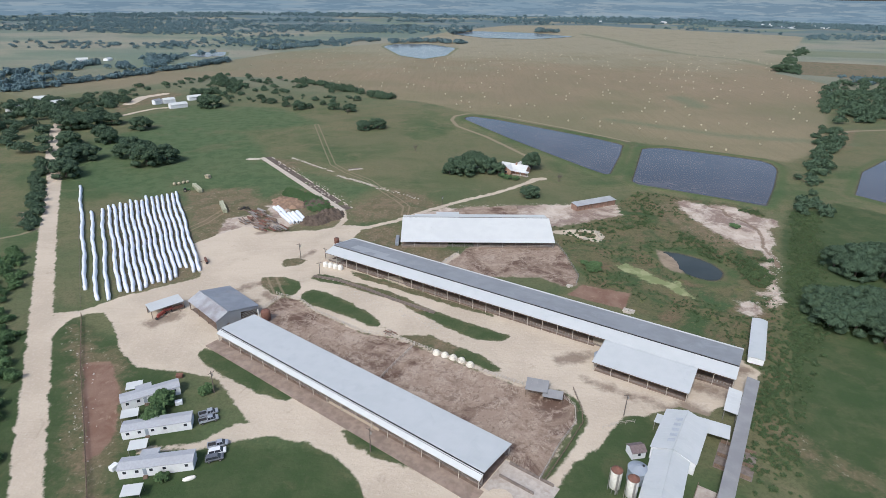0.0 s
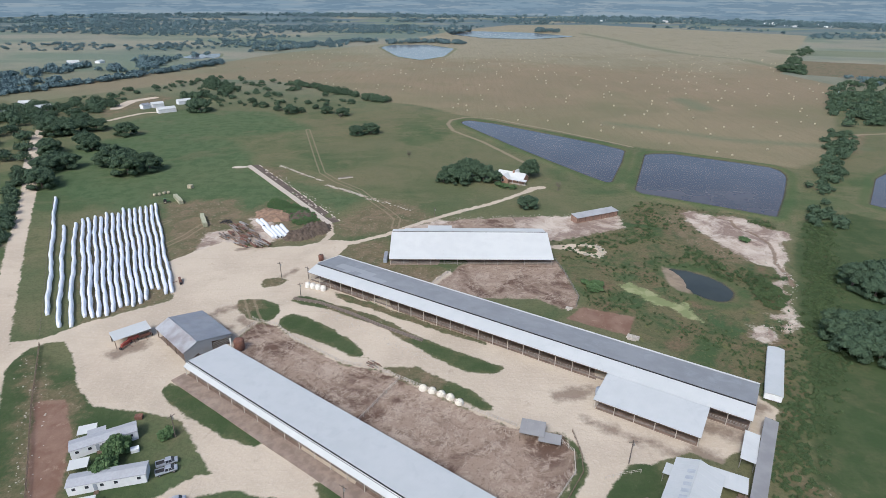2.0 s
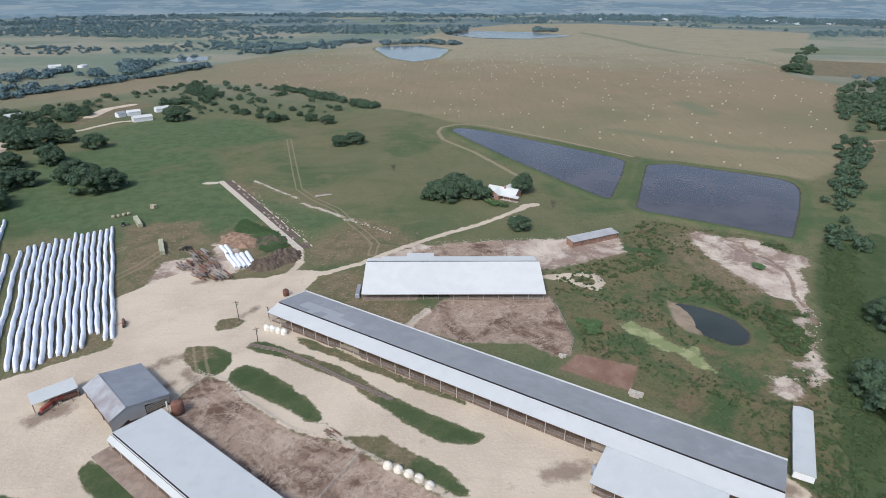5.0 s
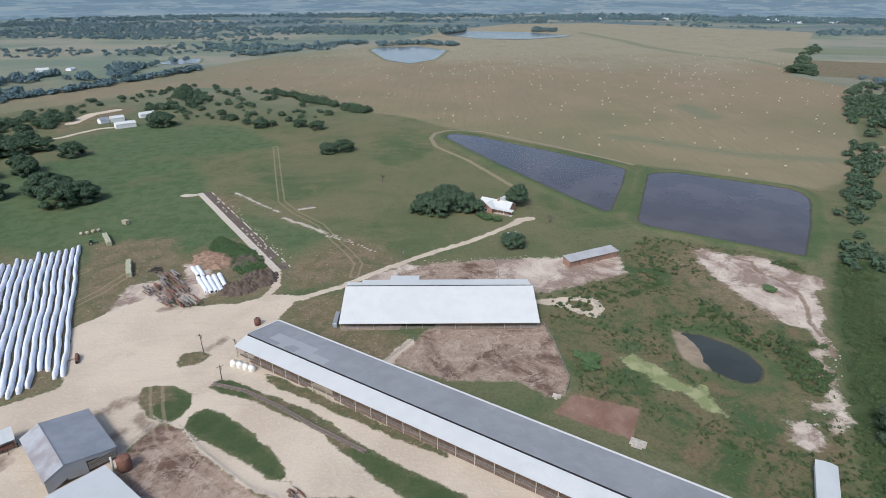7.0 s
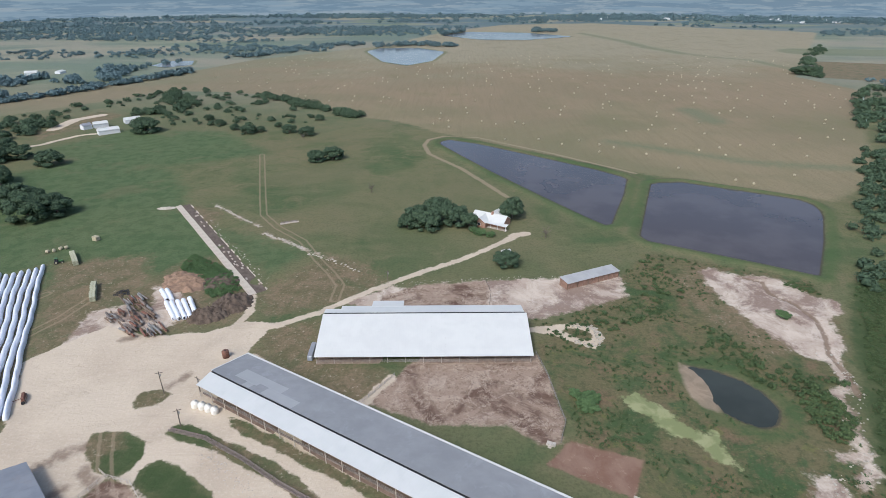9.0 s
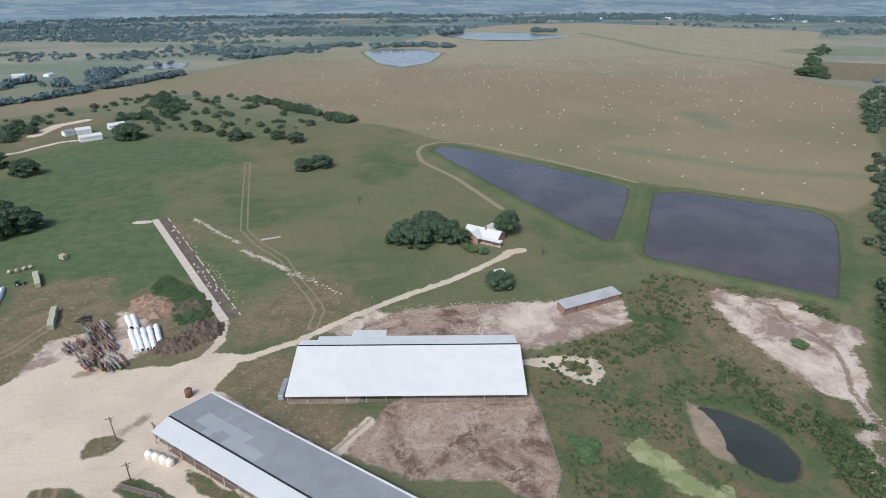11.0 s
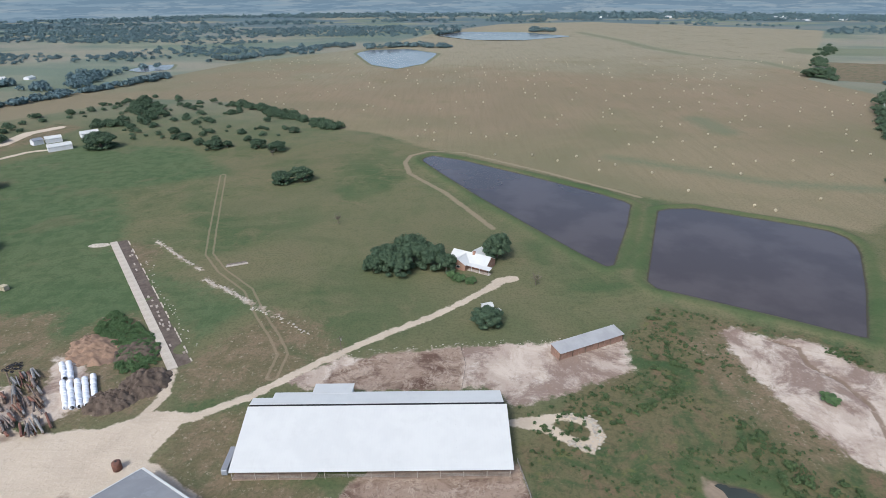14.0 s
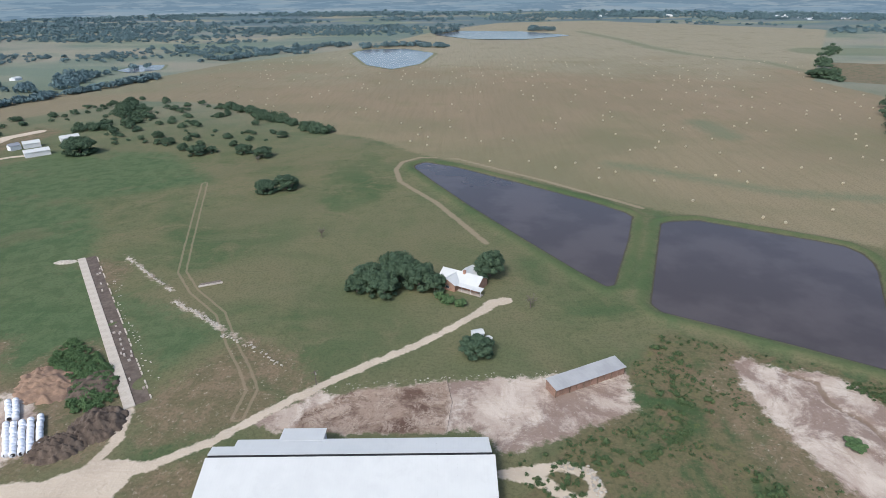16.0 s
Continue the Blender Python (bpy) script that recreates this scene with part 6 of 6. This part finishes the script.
def fence(points, gap, h, rails, mat, label, rail_r=0.045, post_r=0.07):
    (x0, y0) = points[0]
    r = thing("fence", pose(x0, y0, 0), label, "fence")
    first = part("post", tube(bmesh.new(), (0, 0, -0.3), (0, 0, h), post_r, sides=6), mat, r)
    for (ax, ay), (bx, by) in zip(points, points[1:]):
        L = math.hypot(bx - ax, by - ay)
        n = max(1, round(L / gap))
        for i in range(1, n + 1):
            share(first, ax + (bx - ax) * i / n - x0, ay + (by - ay) * i / n - y0, random.uniform(-0.08, 0.05))
        for z in rails:
            part("rail", tube(bmesh.new(), (ax - x0, ay - y0, z), (bx - x0, by - y0, z), rail_r, sides=5), mat, r)
    return r


fence([(-61.8, 200.2), (-52.8, 190.9), (-33.0, 177.2), (-20.2, 174.0), (-5.6, 165.4), (9.8, 155.3), (23.2, 148.4)], 3.0, 1.5, (0.5, 0.95, 1.4), PALE_PIPE, "pale pipe fence along the cattle lot", 0.06)
fence([(-12.7, 169.2), (-18.6, 158.0), (-24, 147)], 2.5, 1.4, (0.5, 0.95, 1.35), PALE_PIPE, "pipe cross-fence dividing the lot")
fence([(34.2, 143.8), (38.1, 138.6), (37.1, 131.1), (30.6, 121.8), (23.5, 109.2)], 2.6, 1.5, (0.5, 0.95, 1.4), PALE_PIPE, "pipe fence round the lot's east end")
fence([(39.1, 146.7), (40.0, 137.4), (39.1, 131.2), (31.9, 119.7), (25.0, 109.2)], 2.6, 1.3, (0.4, 0.8, 1.2), TIMBER, "dark board fence outside the lot")
fence([(51.5, 260.6), (53.7, 248.8), (56.0, 225.4), (53.3, 217.4)], 3.0, 1.4, (0.5, 0.9, 1.3), STEEL, "steel pipe fence along the brown lot")
fence([(-69.3, 202.2), (-73.4, 193.0), (-78, 190)], 2.5, 1.5, (0.5, 1.0, 1.4), PALE_PIPE, "pipe gate fence by the machine shed")
fence([(-62.5, 200.2), (-69.3, 202.2), (-72, 204)], 2.5, 1.5, (0.5, 1.0, 1.4), PALE_PIPE, "pale pipe gate across the cattle lane")
fence([(-141, 184), (-122, 152), (-104, 124), (-89, 100), (-80, 86)], 3.2, 1.5, (0.4, 0.8, 1.2, 1.45), TIMBER, "dark weedy wire fence by mobile homes", 0.05, 0.09)
fence([(-145, 190), (-164, 221), (-195, 271), (-234, 335)], 4.0, 1.2, (0.5, 1.1), BARK, "thin wire fence beside the silage bags", 0.02, 0.06)
fence([(-8.5, 229.2), (3.0, 247.0)], 2.5, 1.4, (0.5, 0.95, 1.35), STEEL, "steel fence beside the lot lane")
fence([(36.5, 291), (38, 304), (36, 316)], 3, 1.3, (0.5, 1.0), BARK, "thin wire fence across the upper lot", 0.03)

troughs = [(-60.6, 220.2), (-48.9, 217.0), (-35.6, 209.5), (-22.9, 201.0), (-6.5, 191.5)]
tb = None
for (ax, ay), (bx, by) in zip(troughs, troughs[1:]):
    L = math.hypot(bx - ax, by - ay)
    n = round(L / 2.5)
    for i in range(n):
        x, y = ax + (bx - ax) * (i + 0.5) / n, ay + (by - ay) * (i + 0.5) / n
        m = pose(x, y, 0, 0, 0, math.degrees(math.atan2(by - ay, bx - ax)) + random.uniform(-4, 4))
        if tb is None:
            tb = thing("feed_trough", m, "weathered grey concrete feed trough in the row", "trough", "feed troughs beside the lane")
            part("basin", cube(-1.15, -0.5, 0.1, 1.15, 0.5, 0.3), DARK_CONC, tb)
            for s in (-1, 1):
                part("side_wall", cube(-1.15, s * 0.5 - 0.08, 0.1, 1.15, s * 0.5 + 0.08, 0.75), DARK_CONC, tb)
            for s in (-0.9, 0.9):
                part("foot", cube(s - 0.12, -0.55, -0.1, s + 0.12, 0.55, 0.12), CONCRETE, tb)
        else:
            copy_thing(tb, m)

hutches = [(-4.9, 164.8), (-1.9, 163.5), (1.0, 162.1), (3.8, 160.6), (6.7, 158.3)]
h0 = thing("calf_hutch", pose(*hutches[0], 0, 0, 0, 150), "cream domed fibreglass calf hutch beside lot fence", "calf hutch", "calf hutches in a row")
part("dome", turned([(1.4, -0.05), (1.38, 0.35), (1.2, 0.85), (0.85, 1.25), (0.45, 1.5), (0.25, 1.56), (0.22, 1.66), (0, 1.68)], 10), HUTCH, h0, smooth=False)
# solid black block painted in for the shade of the doorway
part("doorway", cube(-0.4, -1.36, 0, 0.4, -1.1, 0.95), BLACK, h0, "black block standing for the shaded doorway")
for x, y in hutches[1:]:
    copy_thing(h0, pose(x, y, 0, 0, 0, 150 + random.uniform(-10, 10)))
tanks = [(-57.3, 230.6), (-54.9, 229.9), (-52.5, 228.9), (-50.1, 227.9)]
t0 = thing("water_tank", pose(*tanks[0], 0), "white plastic domed water tank by barn end", "tank", "water tanks by the barn")
part("shell", turned([(0, 0), (1.15, 0), (1.18, 0.1), (1.18, 1.5), (1.0, 1.95), (0.3, 2.2), (0.28, 2.3), (0, 2.3)], 20), TANK_W, t0, smooth=True)
part("lid", turned([(0.32, 2.28), (0.32, 2.38), (0, 2.4)], 12), HUTCH, t0)
for x, y in tanks[1:]:
    copy_thing(t0, pose(x, y, 0))
vt = thing("water_tank", pose(50.4, 163.2, 0), "blue-grey round tank under barn eave", "tank")
part("shell", turned([(0, 0), (1.3, 0), (1.3, 2.6), (1.1, 2.9), (0, 3.0)], 20), BIN, vt, smooth=True)
part("lid", turned([(0.4, 2.98), (0.4, 3.1), (0, 3.12)], 12), STEEL, vt)
rt = thing("fuel_tank", pose(-57.2, 256.4, 0), "brown rusty upright tank at barn corner", "tank")
part("shell", turned([(0, 0), (1.2, 0), (1.2, 2.6), (0.9, 2.9), (0, 2.9)], 18), RUST, rt, smooth=True)
part("hatch", turned([(0.3, 2.88), (0.3, 3.02), (0, 3.05)], 10), BLACK, rt)
implement(pose(-112.6, 232.6, 0, 0, 0, -60), RUST, "small rusty wagon parked on the gravel")
for x, y, w, d, t, nm in ((70.2, 196.6, 4.5, 2.6, -28, "heap of pale broken slabs behind the barn"), (50.4, 216.6, 2.6, 1.6, -20, "pale concrete water trough at the lot corner")):
    s = thing("concrete_slab", pose(x, y, 0, 0, 0, t), nm, "slab")
    part("slab", cube(-w / 2, -d / 2, -0.1, w / 2, d / 2, 0.5, bevel=0.1), LIMESTONE, s)
    part("slab", cube(-w / 2 + 0.6, -d / 2 - 0.8, -0.1, w / 2 - 0.9, -d / 2 - 0.1, 0.3, bevel=0.06), CONCRETE, s)
salvage(-22.5, 177.0, -35, "broken pallets and timbers by lot fence", 9, 0.7)

# concrete apron and stub walls at the first barn's end
ap = thing("concrete_apron", pose(16.0, 106.5, 0, 0, 0, -35), "grey-brown concrete apron with low dark walls", "apron")
part("slab", cube(-6, -4, -0.25, 10, 7.5, 0.05), CONCRETE, ap)
part("stub_wall", cube(-4.5, 1.6, 0.05, 5.5, 1.9, 0.9), DARK_CONC, ap)
part("stub_wall", cube(-4.5, 6.9, 0.05, 8.5, 7.2, 0.9), DARK_CONC, ap)
pen = thing("pen_wall", pose(72, 112, 0, 0, 0, 58), "low concrete pen walls between parlour and alley", "pen")
part("floor", cube(2.5, -6.4, -0.25, 13.5, 3.2, 0.2), DARK_CONC, pen, "dark manure-stained concrete")
part("floor", cube(-13.0, -4.0, -0.25, -6.5, 5.2, 0.2), CONCRETE, pen)
for x in (2.6, 7.4, 13.2):
    part("wall", cube(x, -6.0, 0.2, x + 0.2, 3.0, 1.3), TIMBER, pen)
for y in (-3.9, 0.4, 5.0):
    part("rail", cube(-12.8, y, 0.2, -6.6, y + 0.15, 1.2), TIMBER, pen)
fence([(44.5, 129.5), (49, 131.0), (54.5, 132.2)], 2.5, 1.2, (0.6, 1.15), PALE_PIPE, "white pipe hitching rail by the parlour")

# ---- mobile homes, carports, cars ----
def mobile_home(ax, ay, bx, by, label, porch=True):
    m, L = along(ax, ay, bx, by)
    r = thing("mobile_home", m, label, "mobile home", "mobile homes")
    W = 4.4
    part("wall", cube(0, 0, 0.55, L, W, 2.95), SIDING, r)
    part("skirting", cube(0.05, 0.05, -0.1, L - 0.05, W - 0.05, 0.55), SIDING, r)
    bm = bmesh.new()
    prof = [(-0.2, 2.96), (-0.2, 3.08), (W / 2, 3.62), (W + 0.2, 3.08), (W + 0.2, 2.96)]
    a = [bm.verts.new((-0.15, y, z)) for y, z in prof]
    b = [bm.verts.new((L + 0.15, y, z)) for y, z in prof]
    bm.faces.new(a)
    bm.faces.new(b[::-1])
    for i in range(5):
        bm.faces.new((a[i], b[i], b[(i + 1) % 5], a[(i + 1) % 5]))
    bmesh.ops.recalc_face_normals(bm, faces=bm.faces[:])
    part("roof", bm, SHINGLE, r)
    for x in (1.6, 4.6, 8.0, 11.2, L - 1.6):
        f = part("window", cube(x - 0.5, -0.05, 1.5, x + 0.5, 0.01, 2.5), SIDING, r)
        part("pane", cube(x - 0.42, -0.058, 1.57, x + 0.42, -0.048, 2.43), WINDOW, f)
    part("door", cube(6.0, -0.06, 0.6, 6.9, 0.0, 2.65), BIN, r)
    for i in range(3):
        part("step", cube(5.9, -0.4 - 0.3 * i, -0.05, 7.0, -0.1 - 0.3 * i, 0.52 - 0.17 * i), TIMBER, r)
    if porch:
        part("addition", cube(4.5, W + 0.01, 0.3, 8.5, W + 2.4, 2.7), SIDING, r)
        part("addition_roof", slab([(4.2, W + 0.22, 3.0), (8.8, W + 0.22, 3.0), (8.8, W + 2.7, 2.75), (4.2, W + 2.7, 2.75)], 0.1), SHINGLE, r)
    return r


mobile_home(-97.2, 131.7, -83.3, 140.1, "white mobile home with grey roof beside trees")
mobile_home(-90.8, 119.8, -73.4, 124.9, "white single-wide mobile home with grey roof", False)
mobile_home(-84.4, 106.1, -66.6, 109.9, "long white mobile home with bush against wall")


def carport(x, y, turn, w, d):
    r = thing("carport", pose(x, y, 0, 0, 0, turn), "white metal carport beside a mobile home", "carport", "carports")
    ribbed(r, "roof_sheet", w, 0, 2.35, d, 2.55, WHITE_ROOF, 0.08)
    for px in (0.2, w - 0.2):
        for py in (0.2, d - 0.2):
            part("post", tube(bmesh.new(), (px, py, -0.1), (px, py, 2.32), 0.06, sides=6), STEEL, r)
    return r


for x, y, t in ((-99.5, 138.4, 22), (-94.4, 125.8, 20), (-85.9, 113.7, 16), (-79.9, 98.6, 12)):
    carport(x, y, t, 4.7, 3.6)


def vehicle(m, paint, label, pickup):
    r = thing("pickup_truck" if pickup else "car", m, label, "pickup" if pickup else "car", "cars by the mobile homes")
    L = 5.4 if pickup else 4.7
    bm = cube(-L / 2, -0.95, 0.45, L / 2, 0.95, 1.05, bevel=0.12)
    part("body", bm, PAINTS[paint], r)
    c0, c1 = (-0.4, 1.4) if pickup else (-L / 2 + 0.15, 1.1)
    bm = bmesh.new()
    v = [bm.verts.new(p) for p in ((c0, -0.9, 1.05), (c1 + 0.5, -0.9, 1.05), (c1 + 0.5, 0.9, 1.05), (c0, 0.9, 1.05), (c0 + 0.2, -0.72, 1.72), (c1 - 0.2, -0.72, 1.72), (c1 - 0.2, 0.72, 1.72), (c0 + 0.2, 0.72, 1.72))]
    for f in ((4, 5, 6, 7), (0, 1, 5, 4), (1, 2, 6, 5), (2, 3, 7, 6), (3, 0, 4, 7)):
        bm.faces.new([v[i] for i in f])
    cab = part("cab_glass", bm, WINDOW, r, "dark tinted windows")
    part("cab_roof", cube(c0 + 0.18, -0.74, 1.71, c1 - 0.18, 0.74, 1.78, bevel=0.03), PAINTS[paint], r)
    for x in (c0 + 0.08, (c0 + c1) / 2, c1 + 0.05):
        for s in (-1, 1):
            part("pillar", tube(bmesh.new(), (x, s * 0.91, 1.04), (x + (0.1 if x < c1 else -0.25), s * 0.73, 1.73), 0.05, sides=5), PAINTS[paint], r)
    if pickup:
        part("bed_floor", cube(-L / 2 + 0.12, -0.78, 1.05, -0.5, 0.78, 1.062), BLACK, r, "dark pickup bed")
        for s in (-1, 1):
            part("bed_side", cube(-L / 2, s * 0.87 - 0.07, 1.05, -0.42, s * 0.87 + 0.07, 1.32, bevel=0.03), PAINTS[paint], r)
        part("tailgate", cube(-L / 2, -0.8, 1.05, -L / 2 + 0.1, 0.8, 1.32), PAINTS[paint], r)
    for x in (-L / 2 + 0.95, L / 2 - 0.95):
        for s in (-1, 1):
            w = part("wheel", tube(bmesh.new(), (x, s * 0.82, 0.36), (x, s * 1.0, 0.36), 0.36, sides=16), BLACK, r)
            part("rim", tube(bmesh.new(), (x, s * 0.83, 0.36), (x, s * 1.015, 0.36), 0.2, sides=10), STEEL, w)
    for s in (-0.65, 0.65):
        part("headlight", cube(L / 2 - 0.04, s - 0.18, 0.7, L / 2 + 0.02, s + 0.18, 0.88), TANK_W, r)
        part("tail_light", cube(-L / 2 - 0.02, s - 0.12, 0.7, -L / 2 + 0.04, s + 0.12, 0.95), RED_PAINT, r)
    return r


vehicle(pose(-71.2, 131.2, 0, 0, 0, 28), "silver", "silver-grey pickup with dark bed on grass", True)
vehicle(pose(-70.0, 128.4, 0, 0, 0, 28), "silver", "silver pickup parked on the grass", True)
vehicle(pose(-63.6, 118.7, 0, 0, 0, 22), "silver", "silver pickup beside the white car", True)
vehicle(pose(-62.8, 116.0, 0, 0, 0, 20), "white", "white station wagon by the gravel drive", False)
vehicle(pose(-62.6, 113.6, 0, 0, 0, 20), "grey", "dark grey car by the gravel drive", False)
bt = thing("boat", pose(-66.6, 106.9, 0, 0, 0, 25), "small upturned white boat on the grass", "boat")
bm = bmesh.new()
bmesh.ops.create_uvsphere(bm, u_segments=16, v_segments=8, radius=1.0)
bmesh.ops.scale(bm, vec=(1.7, 0.7, 0.55), verts=bm.verts[:])
part("hull", bm, TANK_W, bt, smooth=True).location = (0, 0, 0.2)
part("keel", cube(-1.5, -0.05, 0.6, 1.5, 0.05, 0.78), TANK_W, bt)
for x, y, t, nm in ((-87.4, 148.3, 10, "dark metal trash bin beside the drive"), (-87.6, 109.6, 70, "small white shed box by the fence"), (-81.9, 135.4, 25, "white chest freezer beside mobile home")):
    s = thing("storage_box", pose(x, y, 0, 0, 0, t), nm, "box")
    mt = RUST if "dark" in nm else SIDING
    part("box", cube(-1.0, -0.7, -0.05, 1.0, 0.7, 1.2, bevel=0.05), mt, s)
    part("lid", cube(-1.05, -0.75, 1.2, 1.05, 0.75, 1.3, bevel=0.03), mt, s)

# ---- farmhouse ----
mh, lh = along(33.6, 387.0, 50.6, 377.4)
hA = gable("farmhouse", mh, lh, 4.4, 4.4, 3.0, 5.8, WHITE_ROOF, BRICK, "brick farmhouse with white metal roof", "house", 2.2, 3)


def wing(y0, y1, x0, x1, eave, top):
    """A cross wing of the farmhouse with its own gable."""
    xm = (x0 + x1) / 2
    for xe in (x0 - 0.3, x1 + 0.3):
        part("wing_roof", slab([(xe, y0, eave), (xm, y0, top), (xm, y1, top), (xe, y1, eave)], 0.1), WHITE_ROOF, hA)
    yo = y0 if abs(y0) > abs(y1) else y1
    yo += 0.35 if yo < 0 else -0.35
    yi = -4.5 if yo < 0 else 4.5
    for xe in (x0, x1 - 0.15):
        part("wing_wall", cube(xe, min(yo, yi), -0.1, xe + 0.15, max(yo, yi), eave - 0.1), BRICK, hA)
    bm = bmesh.new()
    prof = [(x0, -0.1), (x0, eave - 0.1), (xm, top - 0.2), (x1, eave - 0.1), (x1, -0.1)]
    f = [bm.verts.new((x, yo, z)) for x, z in prof]
    g2 = [bm.verts.new((x, yo + 0.15, z)) for x, z in prof]
    bm.faces.new(f)
    bm.faces.new(g2[::-1])
    for i in range(5):
        bm.faces.new((f[i], g2[i], g2[(i + 1) % 5], f[(i + 1) % 5]))
    bmesh.ops.recalc_face_normals(bm, faces=bm.faces[:])
    part("wing_gable", bm, BRICK, hA)
    w = part("window", cube(xm - 0.9, yo - 0.06 if yo < 0 else yo + 0.15, 1.0, xm + 0.9, yo - 0.01 if yo < 0 else yo + 0.21, 2.3), SIDING, hA)
    part("pane", cube(xm - 0.8, yo - 0.075 if yo < 0 else yo + 0.2, 1.1, xm + 0.8, yo - 0.062 if yo < 0 else yo + 0.225, 2.2), WINDOW, w)


wing(-8.6, 0.0, 3.2, 10.4, 3.0, 5.4)
wing(0.0, 8.8, 6.4, 13.6, 3.0, 5.6)
part("chimney", cube(10.2, -0.9, 4.8, 11.3, 0.2, 6.9, bevel=0.04), BRICK, hA)
part("porch_roof", slab([(10.4, -7.2, 2.7), (lh + 2.6, -7.2, 2.6), (lh + 2.6, -4.2, 3.05), (10.4, -4.2, 3.05)], 0.1), WHITE_ROOF, hA)
for x in (13.0, 17.0, lh + 2.2):
    part("porch_post", cube(x - 0.08, -6.9, -0.1, x + 0.08, -6.74, 2.6), SIDING, hA)
part("porch_floor", cube(10.6, -7.0, -0.2, lh + 2.4, -4.5, 0.15), CONCRETE, hA)
gable("garden_shed", pose(45.2, 340.2, 0, 0, 0, 20), 4.2, 1.6, 1.6, 2.4, 3.2, WHITE_ROOF, SIDING, "small white-roofed shed under the oak", "shed", 3.6)
gable("garden_shed", pose(50.4, 337.0, 0, 0, 0, 60), 2.2, 1.0, 1.0, 1.7, 2.2, WHITE_ROOF, SIDING, "tiny white-roofed coop beside the oak", "shed", 2.4)

# ---- irrigation line at the field's east edge ----
mi, li = along(391, 613, 501, 795)
irr = thing("irrigation_line", mi, "long pale green wheeled irrigation pipe on field edge", "irrigation line")
part("pipe", tube(bmesh.new(), (0, 0, 2.6), (li, 0, 2.6), 0.18, sides=6), IRRIG, irr)
wb = bmesh.new()
tube(wb, (0, -1.6, 0.1), (0, 0, 2.5), 0.1, sides=5)
tube(wb, (0, 1.6, 0.1), (0, 0, 2.5), 0.1, sides=5)
tube(wb, (0, -1.6, 0.5), (0, 1.6, 0.5), 0.08, sides=5)
tw = part("tower", wb, IRRIG, irr)
tw.location = (2, 0, 0)
for i in range(1, 6):
    share(tw, 2 + i * (li - 4) / 5, 0, 0)

# ---- neighbouring farm and far buildings ----
far_specs = [(-289, 580, 42, 17, 3.8, WHITE_ROOF), (-308, 606, 42, 12, 3.4, WHITE_ROOF), (-289, 624, 45, 14, 3.4, WHITE_ROOF), (-314, 598, 60, 8, 3, DULL_ROOF), (-437, 556, 10, 16, 6, DULL_ROOF), (-412, 582, 60, 14, 5, WHITE_ROOF), (-445, 606, 20, 12, 5, WHITE_ROOF)]
for x, y, t, L, w, mt in far_specs:
    gable("farm_building", pose(x, y, 0, 0, 0, t), L, w, w, 3.6, 5.4, mt, SIDING, "white metal farm building on the neighbouring farm", "building", 4.0)
fb = gable("distant_house", pose(1119, 2079, 0, 0, 0, 20), 16, 5, 5, 3.5, 5.5, WHITE_ROOF, SIDING, "white house far off among trees", "house", 9.0)
tagged(fb, group="distant houses")
g = np.random.default_rng(77)
for cx, cy, n, sp in ((1180, 2170, 9, 130), (674, 2303, 4, 160), (-560, 900, 2, 60)):
    for _ in range(n):
        o = copy_thing(fb, pose(cx + g.uniform(-sp, sp), cy + g.uniform(-sp, sp), 0, 0, 0, g.uniform(0, 180)))
        k = g.uniform(0.7, 1.2)
        o.scale = (k, k, k)
